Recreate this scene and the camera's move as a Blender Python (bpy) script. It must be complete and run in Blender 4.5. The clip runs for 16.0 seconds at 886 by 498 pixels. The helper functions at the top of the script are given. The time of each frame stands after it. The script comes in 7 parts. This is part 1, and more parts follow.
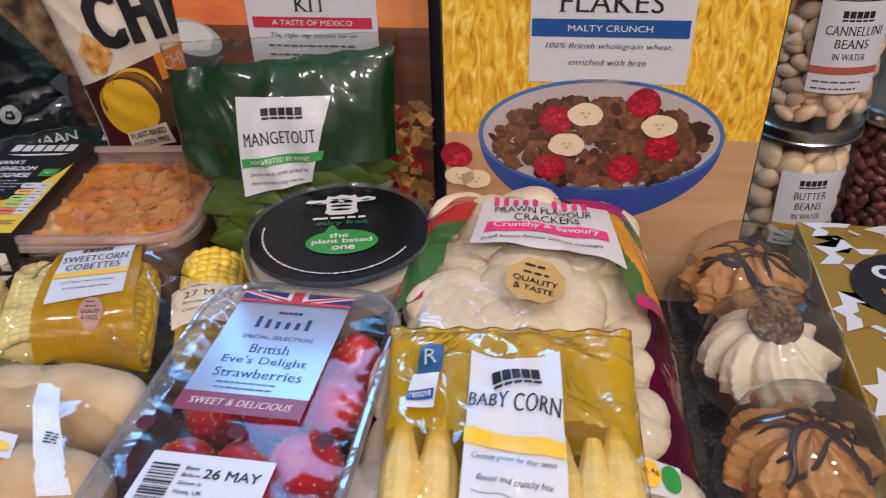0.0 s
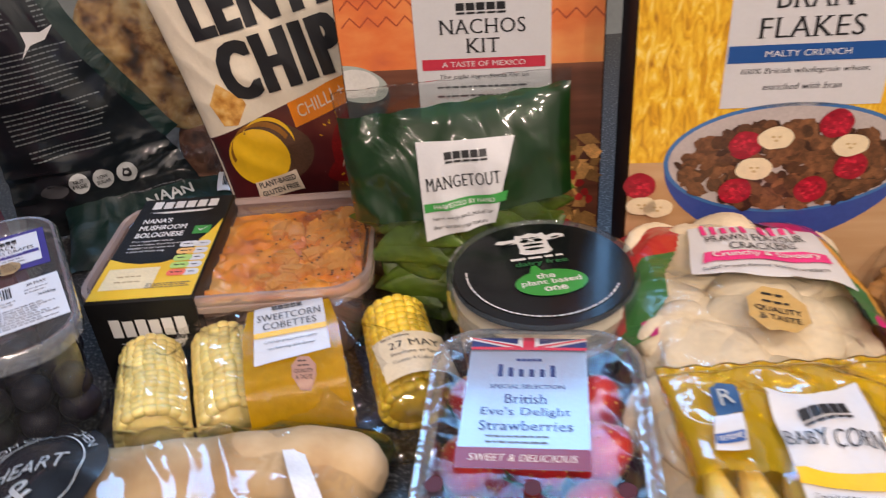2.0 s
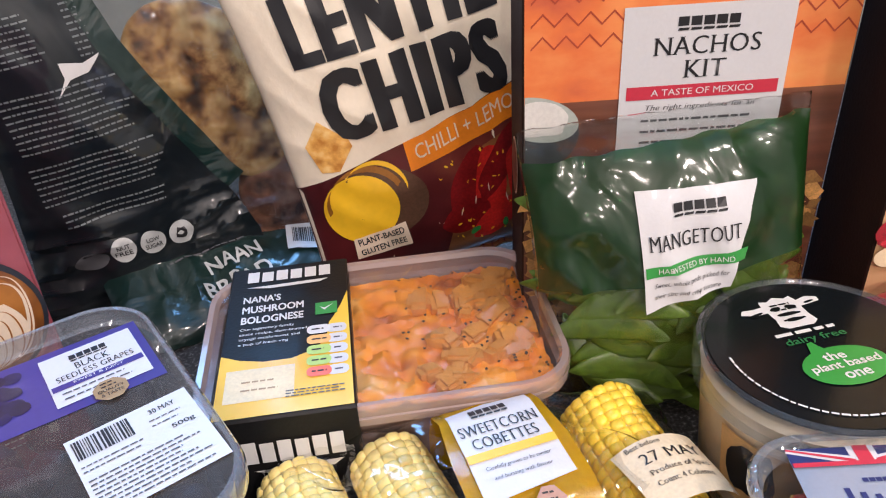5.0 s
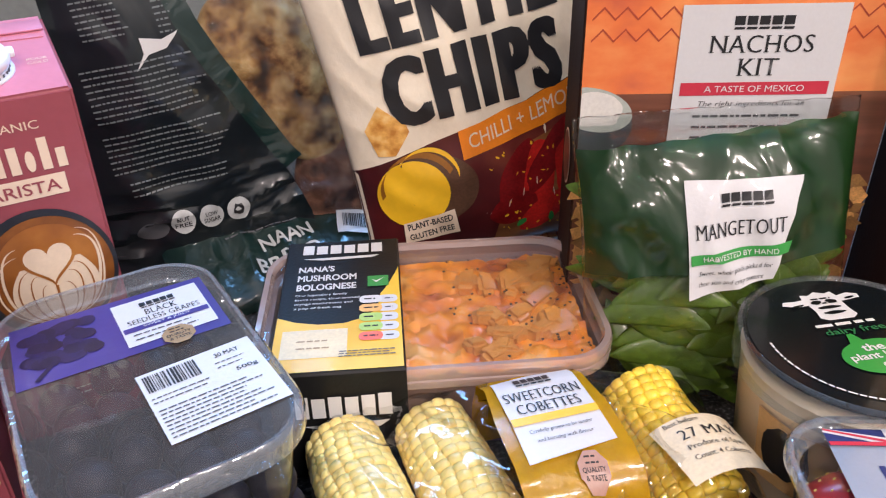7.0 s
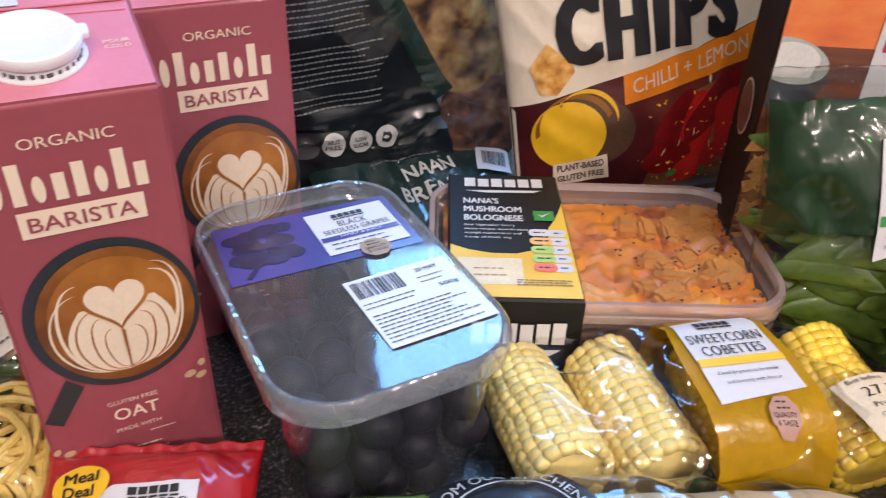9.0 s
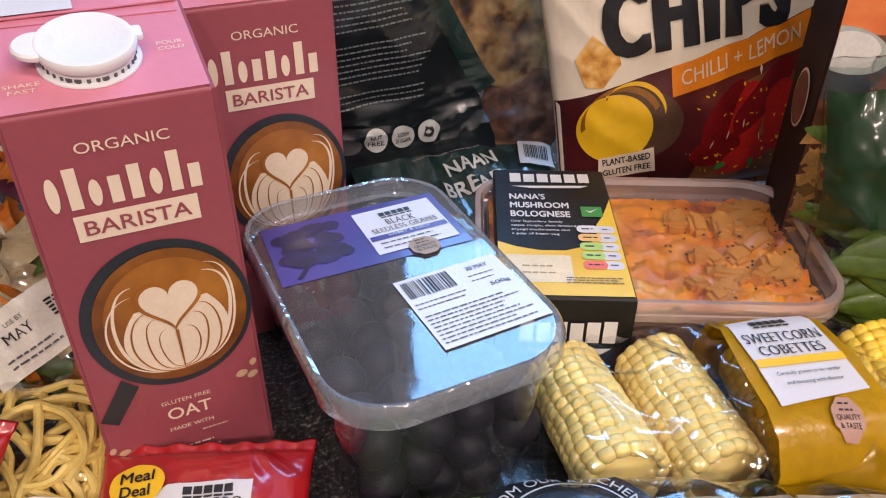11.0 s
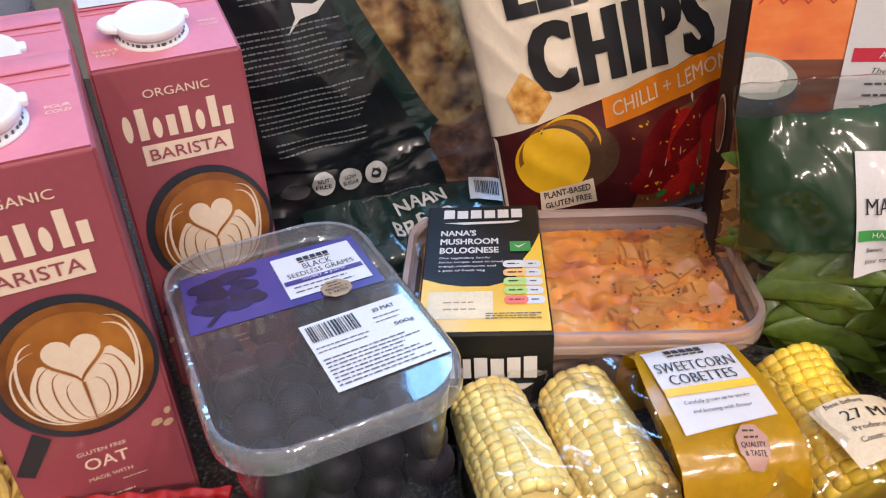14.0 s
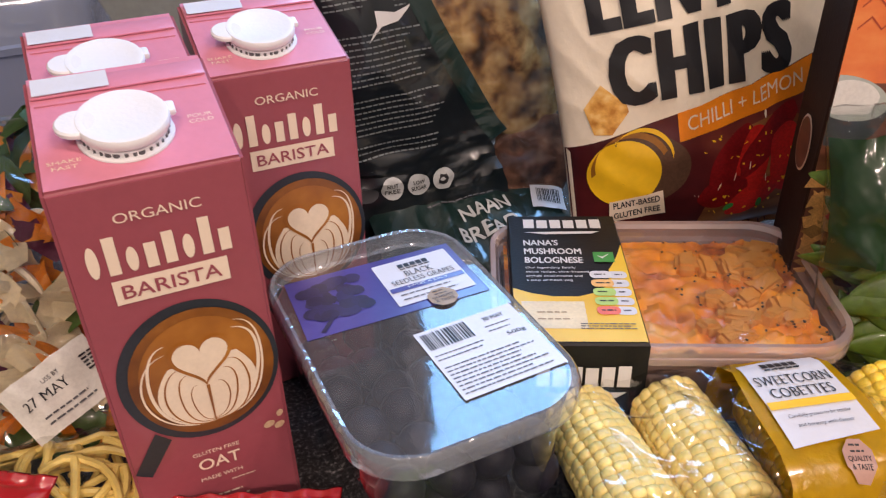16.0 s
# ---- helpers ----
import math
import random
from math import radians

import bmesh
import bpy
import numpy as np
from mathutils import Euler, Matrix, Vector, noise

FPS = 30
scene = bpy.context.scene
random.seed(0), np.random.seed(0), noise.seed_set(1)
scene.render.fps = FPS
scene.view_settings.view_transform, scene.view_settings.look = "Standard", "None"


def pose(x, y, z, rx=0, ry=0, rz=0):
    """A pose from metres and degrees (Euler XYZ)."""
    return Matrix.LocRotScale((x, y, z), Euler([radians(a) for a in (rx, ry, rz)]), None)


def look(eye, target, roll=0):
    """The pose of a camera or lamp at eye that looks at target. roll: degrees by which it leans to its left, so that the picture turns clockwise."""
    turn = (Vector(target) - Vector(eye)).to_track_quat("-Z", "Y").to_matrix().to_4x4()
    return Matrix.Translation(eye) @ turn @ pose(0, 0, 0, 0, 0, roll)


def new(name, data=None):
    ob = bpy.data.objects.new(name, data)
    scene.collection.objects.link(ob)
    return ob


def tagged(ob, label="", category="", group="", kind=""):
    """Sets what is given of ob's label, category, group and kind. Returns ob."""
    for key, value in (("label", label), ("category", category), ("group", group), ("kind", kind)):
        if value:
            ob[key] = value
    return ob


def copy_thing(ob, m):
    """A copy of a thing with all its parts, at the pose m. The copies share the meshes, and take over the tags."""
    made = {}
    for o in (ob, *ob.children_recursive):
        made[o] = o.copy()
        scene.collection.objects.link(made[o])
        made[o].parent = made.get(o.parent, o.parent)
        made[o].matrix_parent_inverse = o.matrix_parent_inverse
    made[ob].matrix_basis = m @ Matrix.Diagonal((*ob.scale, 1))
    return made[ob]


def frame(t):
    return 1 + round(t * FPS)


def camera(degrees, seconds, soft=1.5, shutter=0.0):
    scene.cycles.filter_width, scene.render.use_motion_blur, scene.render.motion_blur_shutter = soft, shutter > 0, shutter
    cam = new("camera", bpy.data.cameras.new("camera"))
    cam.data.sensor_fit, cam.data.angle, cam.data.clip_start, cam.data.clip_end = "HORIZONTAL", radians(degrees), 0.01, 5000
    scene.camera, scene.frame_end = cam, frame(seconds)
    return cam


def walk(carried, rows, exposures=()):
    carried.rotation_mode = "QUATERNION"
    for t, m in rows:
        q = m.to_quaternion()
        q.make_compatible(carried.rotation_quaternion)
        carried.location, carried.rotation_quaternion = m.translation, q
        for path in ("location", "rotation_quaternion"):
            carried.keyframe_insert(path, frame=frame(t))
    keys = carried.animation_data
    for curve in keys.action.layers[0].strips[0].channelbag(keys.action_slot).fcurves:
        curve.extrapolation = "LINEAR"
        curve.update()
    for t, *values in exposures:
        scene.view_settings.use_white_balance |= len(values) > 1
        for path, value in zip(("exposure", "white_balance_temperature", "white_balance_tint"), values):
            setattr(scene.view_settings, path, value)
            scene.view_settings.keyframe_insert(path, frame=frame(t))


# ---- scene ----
cam = camera(59.0, 16.0, soft=1.1, shutter=0.4)
METRES, EYE, TILT, LEAN, TURN = 0.75, 0.33, -34.0, 1.5, 0.0
ROWS = [
    (0.0, 0.0, 0.0, 0.0, 0.0, 0.0, -0.0),
    (0.5, -0.0208, -0.0225, -0.0079, 0.7, 0.32, 0.01),
    (1.0, -0.0347, -0.019, 0.0041, 1.14, 0.89, 0.75),
    (1.5, -0.0765, -0.0171, 0.0143, 0.97, 1.34, 2.06),
    (2.0, -0.1698, 0.0077, 0.0224, -1.3, 1.3, 3.9),
    (2.5, -0.2246, 0.097, 0.0551, -2.46, 0.69, 5.89),
    (3.0, -0.2729, 0.1841, 0.0616, -4.51, -0.55, 7.71),
    (3.5, -0.3468, 0.1739, 0.1004, -7.58, -1.0, 8.96),
    (6.0, -0.3665, 0.1506, 0.0716, -6.56, 3.81, 5.04),
    (6.5, -0.3694, 0.147, 0.0642, -6.04, 3.92, 4.26),
    (7.0, -0.3893, 0.1425, 0.0539, -5.83, 3.85, 3.42),
    (7.5, -0.3955, 0.1385, 0.0581, -5.79, 3.37, 2.39),
    (8.0, -0.4083, 0.1389, 0.0538, -5.48, 2.68, 1.05),
    (8.5, -0.4443, 0.1422, 0.0473, -4.65, 1.71, -0.43),
    (9.0, -0.4879, 0.1455, 0.0374, -3.21, 0.74, -1.67),
    (9.5, -0.5054, 0.1583, 0.0435, -2.23, -0.06, -2.35),
    (12.0, -0.4868, 0.1346, 0.0434, 0.4, 0.25, -0.55),
    (12.5, -0.4807, 0.1116, 0.0454, 1.42, 0.99, -0.33),
    (13.0, -0.4836, 0.0804, 0.0323, 2.11, 1.63, -0.02),
    (13.5, -0.4721, 0.0955, 0.0296, 2.16, 2.22, 0.44),
    (14.0, -0.4264, 0.1438, 0.0471, 0.98, 2.36, 1.04),
    (14.5, -0.432, 0.1528, 0.0515, 0.56, 2.39, 1.33),
    (15.0, -0.4493, 0.1386, 0.0552, 0.26, 2.35, 1.16),
    (15.5, -0.4781, 0.1393, 0.0454, 0.14, 2.38, 0.52),
    (16.0, -0.5016, 0.1315, 0.0552, 0.14, 2.2, -0.26),
]
walk(cam, [(t, pose(0, 0, EYE, TILT, LEAN, TURN) @ pose(METRES * x, METRES * y, METRES * z, 90 + pitch, roll, yaw)) for t, x, y, z, yaw, pitch, roll in ROWS],
     [(0.0, -0.46, 6050, 14), (1.3, -0.40, 6200, 14), (2.2, -0.18, 6900, 14), (3.0, 0.03, 6650, 13), (6.0, 0.14, 6250, 14), (8.5, 0.04, 6300, 14), (9.5, -0.07, 6450, 15), (12.0, -0.14, 6850, 17), (14.0, 0.0, 6600, 14), (16.0, -0.16, 7000, 19)])

# ---- world, window light, lamps ----
W = bpy.data.worlds.new("world")
scene.world = W
W.use_nodes = True
_n = W.node_tree.nodes
_sky = _n.new("ShaderNodeTexSky")
_sky.sky_type, _sky.sun_disc = "NISHITA", False
_sky.sun_elevation, _sky.sun_rotation = radians(35), radians(150)
W.node_tree.links.new(_sky.outputs[0], _n["Background"].inputs[0])
_n["Background"].inputs[1].default_value = 0.12
scene.view_settings.exposure = 0.0


def area(name, m, sx, sy, power, colour, shape="RECTANGLE"):
    l = bpy.data.lights.new(name, "AREA")
    l.shape, l.size, l.size_y, l.energy, l.color = shape, sx, sy, power, colour
    ob = new(name, l)
    ob.matrix_world = m
    return ob


area("window_daylight", look((-0.105, 1.085, 0.845), (-0.105, 0.0, 0.845)), 0.64, 0.68, 22.0, (0.22, 0.53, 1.0))
# Unseen downlights; the one at x 0.62 is added to brighten the jars.
LAMPS = [(-1.0, -1.15, 8.0), (-0.4, -1.25, 13.5), (0.2, -1.25, 15.5), (0.75, -1.1, 18.0), (0.62, -0.30, 11.0), (-0.62, -0.05, 4.5), (0.22, -0.05, 4.0)]
for lx, ly, power in LAMPS:
    area("downlight_glow", pose(lx, ly, 1.435), 0.11, 0.11, power, (1.0, 0.845, 0.745), "DISK")

# ---- materials ----


def node_mat(name):
    m = bpy.data.materials.new(name)
    m.use_nodes = True
    nt = m.node_tree
    return m, nt, nt.nodes["Principled BSDF"]


def link(nt, a, b):
    nt.links.new(a, b)


def mat(name, c, rough=0.5, metal=0.0, var=0.12, scale=60.0, bump=0.04, coat=0.0, island=0.0, spec=0.5, trans=0.0, sub=0.0):
    """A plain surface with mottling at two scales, fine relief and uneven gloss."""
    m, nt, b = node_mat(name)
    tc = nt.nodes.new("ShaderNodeTexCoord")
    n1 = nt.nodes.new("ShaderNodeTexNoise")
    n1.inputs["Scale"].default_value, n1.inputs["Detail"].default_value = scale, 6
    n2 = nt.nodes.new("ShaderNodeTexNoise")
    n2.inputs["Scale"].default_value, n2.inputs["Detail"].default_value = scale * 9, 3
    for n in (n1, n2):
        link(nt, tc.outputs["Object"], n.inputs["Vector"])
    add = nt.nodes.new("ShaderNodeMath")
    add.operation = "ADD"
    link(nt, n1.outputs["Fac"], add.inputs[0])
    link(nt, n2.outputs["Fac"], add.inputs[1])
    ramp = nt.nodes.new("ShaderNodeMapRange")
    ramp.inputs["From Min"].default_value, ramp.inputs["From Max"].default_value = 0.6, 1.4
    ramp.inputs["To Min"].default_value, ramp.inputs["To Max"].default_value = 1 - var, 1 + var
    link(nt, add.outputs[0], ramp.inputs["Value"])
    val = ramp.outputs[0]
    if island:
        g = nt.nodes.new("ShaderNodeNewGeometry")
        r2 = nt.nodes.new("ShaderNodeMapRange")
        r2.inputs["To Min"].default_value, r2.inputs["To Max"].default_value = 1 - island, 1 + island
        link(nt, g.outputs["Random Per Island"], r2.inputs["Value"])
        mu = nt.nodes.new("ShaderNodeMath")
        mu.operation = "MULTIPLY"
        link(nt, val, mu.inputs[0])
        link(nt, r2.outputs[0], mu.inputs[1])
        val = mu.outputs[0]
    sc = nt.nodes.new("ShaderNodeVectorMath")
    sc.operation = "SCALE"
    sc.inputs[0].default_value = c
    link(nt, val, sc.inputs["Scale"])
    link(nt, sc.outputs[0], b.inputs["Base Color"])
    b.inputs["Roughness"].default_value, b.inputs["Metallic"].default_value = rough, metal
    b.inputs["Coat Weight"].default_value, b.inputs["Specular IOR Level"].default_value = coat, spec
    b.inputs["Coat Roughness"].default_value = 0.08
    b.inputs["Transmission Weight"].default_value = trans
    if sub:
        b.inputs["Subsurface Weight"].default_value = sub
        b.inputs["Subsurface Radius"].default_value = (0.01, 0.006, 0.003)
        b.inputs["Subsurface Scale"].default_value = 0.5
    if bump:
        bp = nt.nodes.new("ShaderNodeBump")
        bp.inputs["Strength"].default_value, bp.inputs["Distance"].default_value = bump * 4, 0.001
        link(nt, add.outputs[0], bp.inputs["Height"])
        link(nt, bp.outputs[0], b.inputs["Normal"])
    return m


def ramp_mat(name, stops, scale, stretch=(1, 1, 1), detail=6.0, rough=0.4, coat=0.3, distort=0.0, bump=0.0, spec=0.5):
    """Colours spread by a noise: printed pictures of fields, baked crusts, granite."""
    m, nt, b = node_mat(name)
    tc, mp = nt.nodes.new("ShaderNodeTexCoord"), nt.nodes.new("ShaderNodeMapping")
    mp.inputs["Scale"].default_value = stretch
    link(nt, tc.outputs["Object"], mp.inputs["Vector"])
    n1 = nt.nodes.new("ShaderNodeTexNoise")
    n1.inputs["Scale"].default_value, n1.inputs["Detail"].default_value, n1.inputs["Distortion"].default_value = scale, detail, distort
    link(nt, mp.outputs[0], n1.inputs["Vector"])
    cr = nt.nodes.new("ShaderNodeValToRGB")
    while len(cr.color_ramp.elements) < len(stops):
        cr.color_ramp.elements.new(0.5)
    for e, (p, c) in zip(cr.color_ramp.elements, stops):
        e.position, e.color = p, (*c, 1)
    link(nt, n1.outputs["Fac"], cr.inputs[0])
    link(nt, cr.outputs[0], b.inputs["Base Color"])
    b.inputs["Roughness"].default_value, b.inputs["Coat Weight"].default_value = rough, coat
    b.inputs["Coat Roughness"].default_value, b.inputs["Specular IOR Level"].default_value = 0.1, spec
    if bump:
        bp = nt.nodes.new("ShaderNodeBump")
        bp.inputs["Strength"].default_value, bp.inputs["Distance"].default_value = bump, 0.002
        link(nt, n1.outputs["Fac"], bp.inputs["Height"])
        link(nt, bp.outputs[0], b.inputs["Normal"])
    return m


def film(name, tint=(0.96, 0.97, 0.97), body=None, cover=0.0, rough=0.06, gain=1.0, bump=0.3, scale=45.0, detail=2.0, metal=0.0):
    """Thin plastic film: see-through, glossy, crinkled; body and cover print a colour on it."""
    m, nt, b = node_mat(name)
    out = nt.nodes["Material Output"]
    tc, n1 = nt.nodes.new("ShaderNodeTexCoord"), nt.nodes.new("ShaderNodeTexNoise")
    n1.inputs["Scale"].default_value, n1.inputs["Detail"].default_value, n1.inputs["Distortion"].default_value = scale, detail, 1.2
    link(nt, tc.outputs["Object"], n1.inputs["Vector"])
    bp = nt.nodes.new("ShaderNodeBump")
    bp.inputs["Strength"].default_value, bp.inputs["Distance"].default_value = bump, 0.007
    link(nt, n1.outputs["Fac"], bp.inputs["Height"])
    tr, gl, fr, mx = (nt.nodes.new("ShaderNode" + k) for k in ("BsdfTransparent", "BsdfGlossy", "LayerWeight", "MixShader"))
    tr.inputs[0].default_value = (*tint, 1)
    gl.inputs["Roughness"].default_value = rough
    fr.inputs["Blend"].default_value = 0.5
    link(nt, bp.outputs[0], gl.inputs["Normal"])
    link(nt, bp.outputs[0], fr.inputs["Normal"])
    mu = nt.nodes.new("ShaderNodeMath")
    mu.operation, mu.use_clamp = "MULTIPLY", True
    mu.inputs[1].default_value = gain
    pw, ad = nt.nodes.new("ShaderNodeMath"), nt.nodes.new("ShaderNodeMath")
    pw.operation, ad.operation = "POWER", "MULTIPLY_ADD"
    pw.inputs[1].default_value, ad.inputs[1].default_value, ad.inputs[2].default_value = 5.0, 0.9, 0.05
    link(nt, fr.outputs["Facing"], pw.inputs[0])
    link(nt, pw.outputs[0], ad.inputs[0])
    link(nt, ad.outputs[0], mu.inputs[0])
    base = tr.outputs[0]
    if cover:
        b.inputs["Base Color"].default_value = (*body, 1)
        b.inputs["Roughness"].default_value, b.inputs["Metallic"].default_value = 0.4, metal
        link(nt, bp.outputs[0], b.inputs["Normal"])
        m2 = nt.nodes.new("ShaderNodeMixShader")
        m2.inputs[0].default_value = cover
        link(nt, tr.outputs[0], m2.inputs[1])
        link(nt, b.outputs[0], m2.inputs[2])
        base = m2.outputs[0]
    link(nt, mu.outputs[0], mx.inputs[0])
    link(nt, base, mx.inputs[1])
    link(nt, gl.outputs[0], mx.inputs[2])
    link(nt, mx.outputs[0], out.inputs["Surface"])
    return m


INK = mat("black_ink", (0.015, 0.015, 0.018), 0.45, var=0.05, bump=0)
GREY_INK = mat("grey_ink", (0.09, 0.09, 0.10), 0.5, var=0.05, bump=0)
PAPER = mat("white_label", (0.64, 0.64, 0.66), 0.45, var=0.03, coat=0.15, bump=0.02)
WHITE_INK = mat("white_ink", (0.70, 0.70, 0.70), 0.45, var=0.03, bump=0)
CREAM_INK = mat("cream_ink", (0.80, 0.66, 0.52), 0.45, var=0.03, bump=0)
BLUE_INK = mat("blue_ink", (0.01, 0.08, 0.30), 0.4, var=0.04, bump=0)
RED_INK = mat("red_ink", (0.55, 0.03, 0.06), 0.4, var=0.05, bump=0)
BRICK_INK = mat("brick_ink", (0.42, 0.10, 0.08), 0.4, var=0.05, bump=0)
GREEN_INK = mat("green_ink", (0.04, 0.30, 0.06), 0.4, var=0.05, bump=0)
GOLD_INK = mat("gold_ink", (0.45, 0.27, 0.04), 0.35, var=0.06, bump=0)
YELLOW_INK = mat("yellow_ink", (0.85, 0.52, 0.03), 0.4, var=0.05, bump=0)
ORANGE_INK = mat("orange_ink", (0.85, 0.25, 0.01), 0.4, var=0.08, bump=0)
PINK_INK = mat("pink_ink", (0.75, 0.04, 0.22), 0.4, var=0.05, bump=0)
BADGE_INK = mat("badge_bronze_ink", (0.36, 0.24, 0.12), 0.4, var=0.1, bump=0)
BADGE_PINK = mat("badge_copper_ink", (0.42, 0.24, 0.19), 0.35, var=0.1, bump=0)
CLEAR = film("clear_film", bump=0.6, scale=40, detail=3, gain=1.35, rough=0.05)
GLARE = film("stiff_shiny_film", (0.95, 0.96, 0.97), bump=0.75, scale=17, detail=2.5, gain=1.7, rough=0.05)
CLEAR_CRISP = film("clear_crinkled_film", bump=0.6, scale=22, detail=3, gain=1.3, rough=0.05)
RIGID = film("clear_rigid_plastic", (0.90, 0.93, 0.95), (0.6, 0.65, 0.7), 0.03, rough=0.05, gain=1.6, bump=0.05, scale=20)
RIM = film("clear_plastic_rim", (0.82, 0.87, 0.92), (0.6, 0.66, 0.74), 0.05, rough=0.08, gain=1.8, bump=0.15, scale=60)

# ---- mesh helpers ----


def part(name, bm, material, parent, label="", smooth=True, m=None):
    """Links a bmesh as one mesh object under a thing or a part."""
    me = bpy.data.meshes.new(name)
    if smooth and len(bm.edges) < 9000:
        bm.normal_update()
        for e in bm.edges:
            if len(e.link_faces) == 2 and e.calc_face_angle(0) > 0.75:
                e.smooth = False
    bm.to_mesh(me)
    bm.free()
    for k in material if isinstance(material, (list, tuple)) else [material]:
        me.materials.append(k)
    if smooth:
        me.shade_smooth()
    ob = new(name, me)
    ob.parent = parent
    if m is not None:
        ob.matrix_basis = m
    return tagged(ob, label)


def thing(name, m, label, category, group=""):
    ob = new(name)
    ob.empty_display_size = 0.02
    ob.matrix_world = m
    return tagged(ob, label, category, group)


def setting(name, bm, material, label, category):
    return tagged(part(name, bm, material, None, label, smooth=False), category=category, kind="structure")


def box(sx, sy, sz, bevel=0.0, at=(0, 0, 0), segs=2):
    """Centred in x and y, standing on z = 0 of at."""
    bm = bmesh.new()
    bmesh.ops.create_cube(bm, size=1)
    bmesh.ops.scale(bm, vec=(sx, sy, sz), verts=bm.verts)
    bmesh.ops.translate(bm, vec=(at[0], at[1], at[2] + sz / 2), verts=bm.verts)
    if bevel:
        bmesh.ops.bevel(bm, geom=bm.edges[:], offset=bevel, segments=segs, affect="EDGES", profile=0.5)
    return bm


def lathe(profile, n=48, at=(0, 0, 0), ripple=None):
    bm = bmesh.new()
    rings = []
    for i, (r, z) in enumerate(profile):
        ring = []
        for k in range(n):
            a = 2 * math.pi * k / n
            rr = r * (ripple(a, z) if ripple else 1)
            ring.append(bm.verts.new((at[0] + rr * math.cos(a), at[1] + rr * math.sin(a), at[2] + z)))
        rings.append(ring)
    for a, b in zip(rings, rings[1:]):
        for k in range(n):
            bm.faces.new((a[k], a[(k + 1) % n], b[(k + 1) % n], b[k]))
    for ring in (rings[0][::-1], rings[-1]):
        if (ring[0].co - ring[n // 2].co).length > 1e-5:
            bm.faces.new(ring)
    return bm


def round_rect(w, h, r, n=8):
    pts = []
    for cx, cy, a0 in ((w / 2 - r, h / 2 - r, 0), (-w / 2 + r, h / 2 - r, 90), (-w / 2 + r, -h / 2 + r, 180), (w / 2 - r, -h / 2 + r, 270)):
        for k in range(n + 1):
            a = radians(a0 + 90 * k / n)
            pts.append((cx + r * math.cos(a), cy + r * math.sin(a)))
    return pts


def loft(levels, cap=(True, True), bm=None):
    """Rings (list of 2D outlines with equal counts, z) joined into a wall."""
    bm = bm or bmesh.new()
    rings = [[bm.verts.new((x, y, z)) for x, y in pts] for pts, z in levels]
    n = len(rings[0])
    for a, b in zip(rings, rings[1:]):
        for k in range(n):
            bm.faces.new((a[k], a[(k + 1) % n], b[(k + 1) % n], b[k]))
    if cap[0]:
        bm.faces.new(rings[0][::-1])
    if cap[1]:
        bm.faces.new(rings[-1])
    return bm


def tube(path, r, n=6, bm=None):
    bm = bm or bmesh.new()
    rings = []
    for i, p in enumerate(path):
        p = Vector(p)
        d = (Vector(path[min(i + 1, len(path) - 1)]) - Vector(path[max(i - 1, 0)])).normalized()
        u = d.orthogonal().normalized() if abs(d.z) > 0.95 else d.cross(Vector((0, 0, 1))).normalized()
        v = d.cross(u)
        rr = r(i / (len(path) - 1)) if callable(r) else r
        rings.append([bm.verts.new(p + rr * (u * math.cos(2 * math.pi * k / n) + v * math.sin(2 * math.pi * k / n))) for k in range(n)])
    for a, b in zip(rings, rings[1:]):
        for k in range(n):
            bm.faces.new((a[k], a[(k + 1) % n], b[(k + 1) % n], b[k]))
    bm.faces.new(rings[0][::-1])
    bm.faces.new(rings[-1])
    return bm


def blob(bm, centre, radii, turn=(0, 0, 0), sub=2, rough=0.0, freq=40.0, square=1.0):
    """An ellipsoid with an uneven skin; square below 1 fills it out towards a block."""
    m = Matrix.LocRotScale(centre, Euler(turn), None)
    made = bmesh.ops.create_icosphere(bm, subdivisions=sub, radius=1)
    for v in made["verts"]:
        c = Vector([r * math.copysign(abs(q) ** square, q) for q, r in zip(v.co, radii)])
        if rough:
            c *= 1 + rough * noise.noise((m @ c) * freq)
        v.co = m @ c
    return made["verts"]


# ---- print: labels and lettering laid on a face ----


def on(m):
    """The face whose x runs right, y up and z out."""
    return lambda x, y, z: m @ Vector((x, y, z))


def sheet(parent, face, pts, material, z=0.0003, name="print", label="", grid=0):
    """A printed or glued sheet of any outline; grid splits it so that it follows a curved face."""
    bm = bmesh.new()
    f = bm.faces.new([bm.verts.new((x, y, 0)) for x, y in pts])
    if f.normal.z < 0:
        f.normal_flip()
    if grid:
        grid = min(grid, 0.004)
        xs, ys = [p[0] for p in pts], [p[1] for p in pts]
        for lo, hi, no in ((min(xs), max(xs), (1, 0, 0)), (min(ys), max(ys), (0, 1, 0))):
            k = max(1, round((hi - lo) / grid))
            for i in range(1, k):
                co = Vector(no) * (lo + (hi - lo) * i / k)
                bmesh.ops.bisect_plane(bm, geom=bm.verts[:] + bm.edges[:] + bm.faces[:], plane_co=co, plane_no=no)
    else:
        bmesh.ops.triangulate(bm, faces=bm.faces[:])
    for v in bm.verts:
        v.co = face(v.co.x, v.co.y, z)
    bm.normal_update()
    return part(name, bm, material, parent, label, smooth=bool(grid))


def rect(x0, y0, x1, y1):
    return [(x0, y0), (x1, y0), (x1, y1), (x0, y1)]


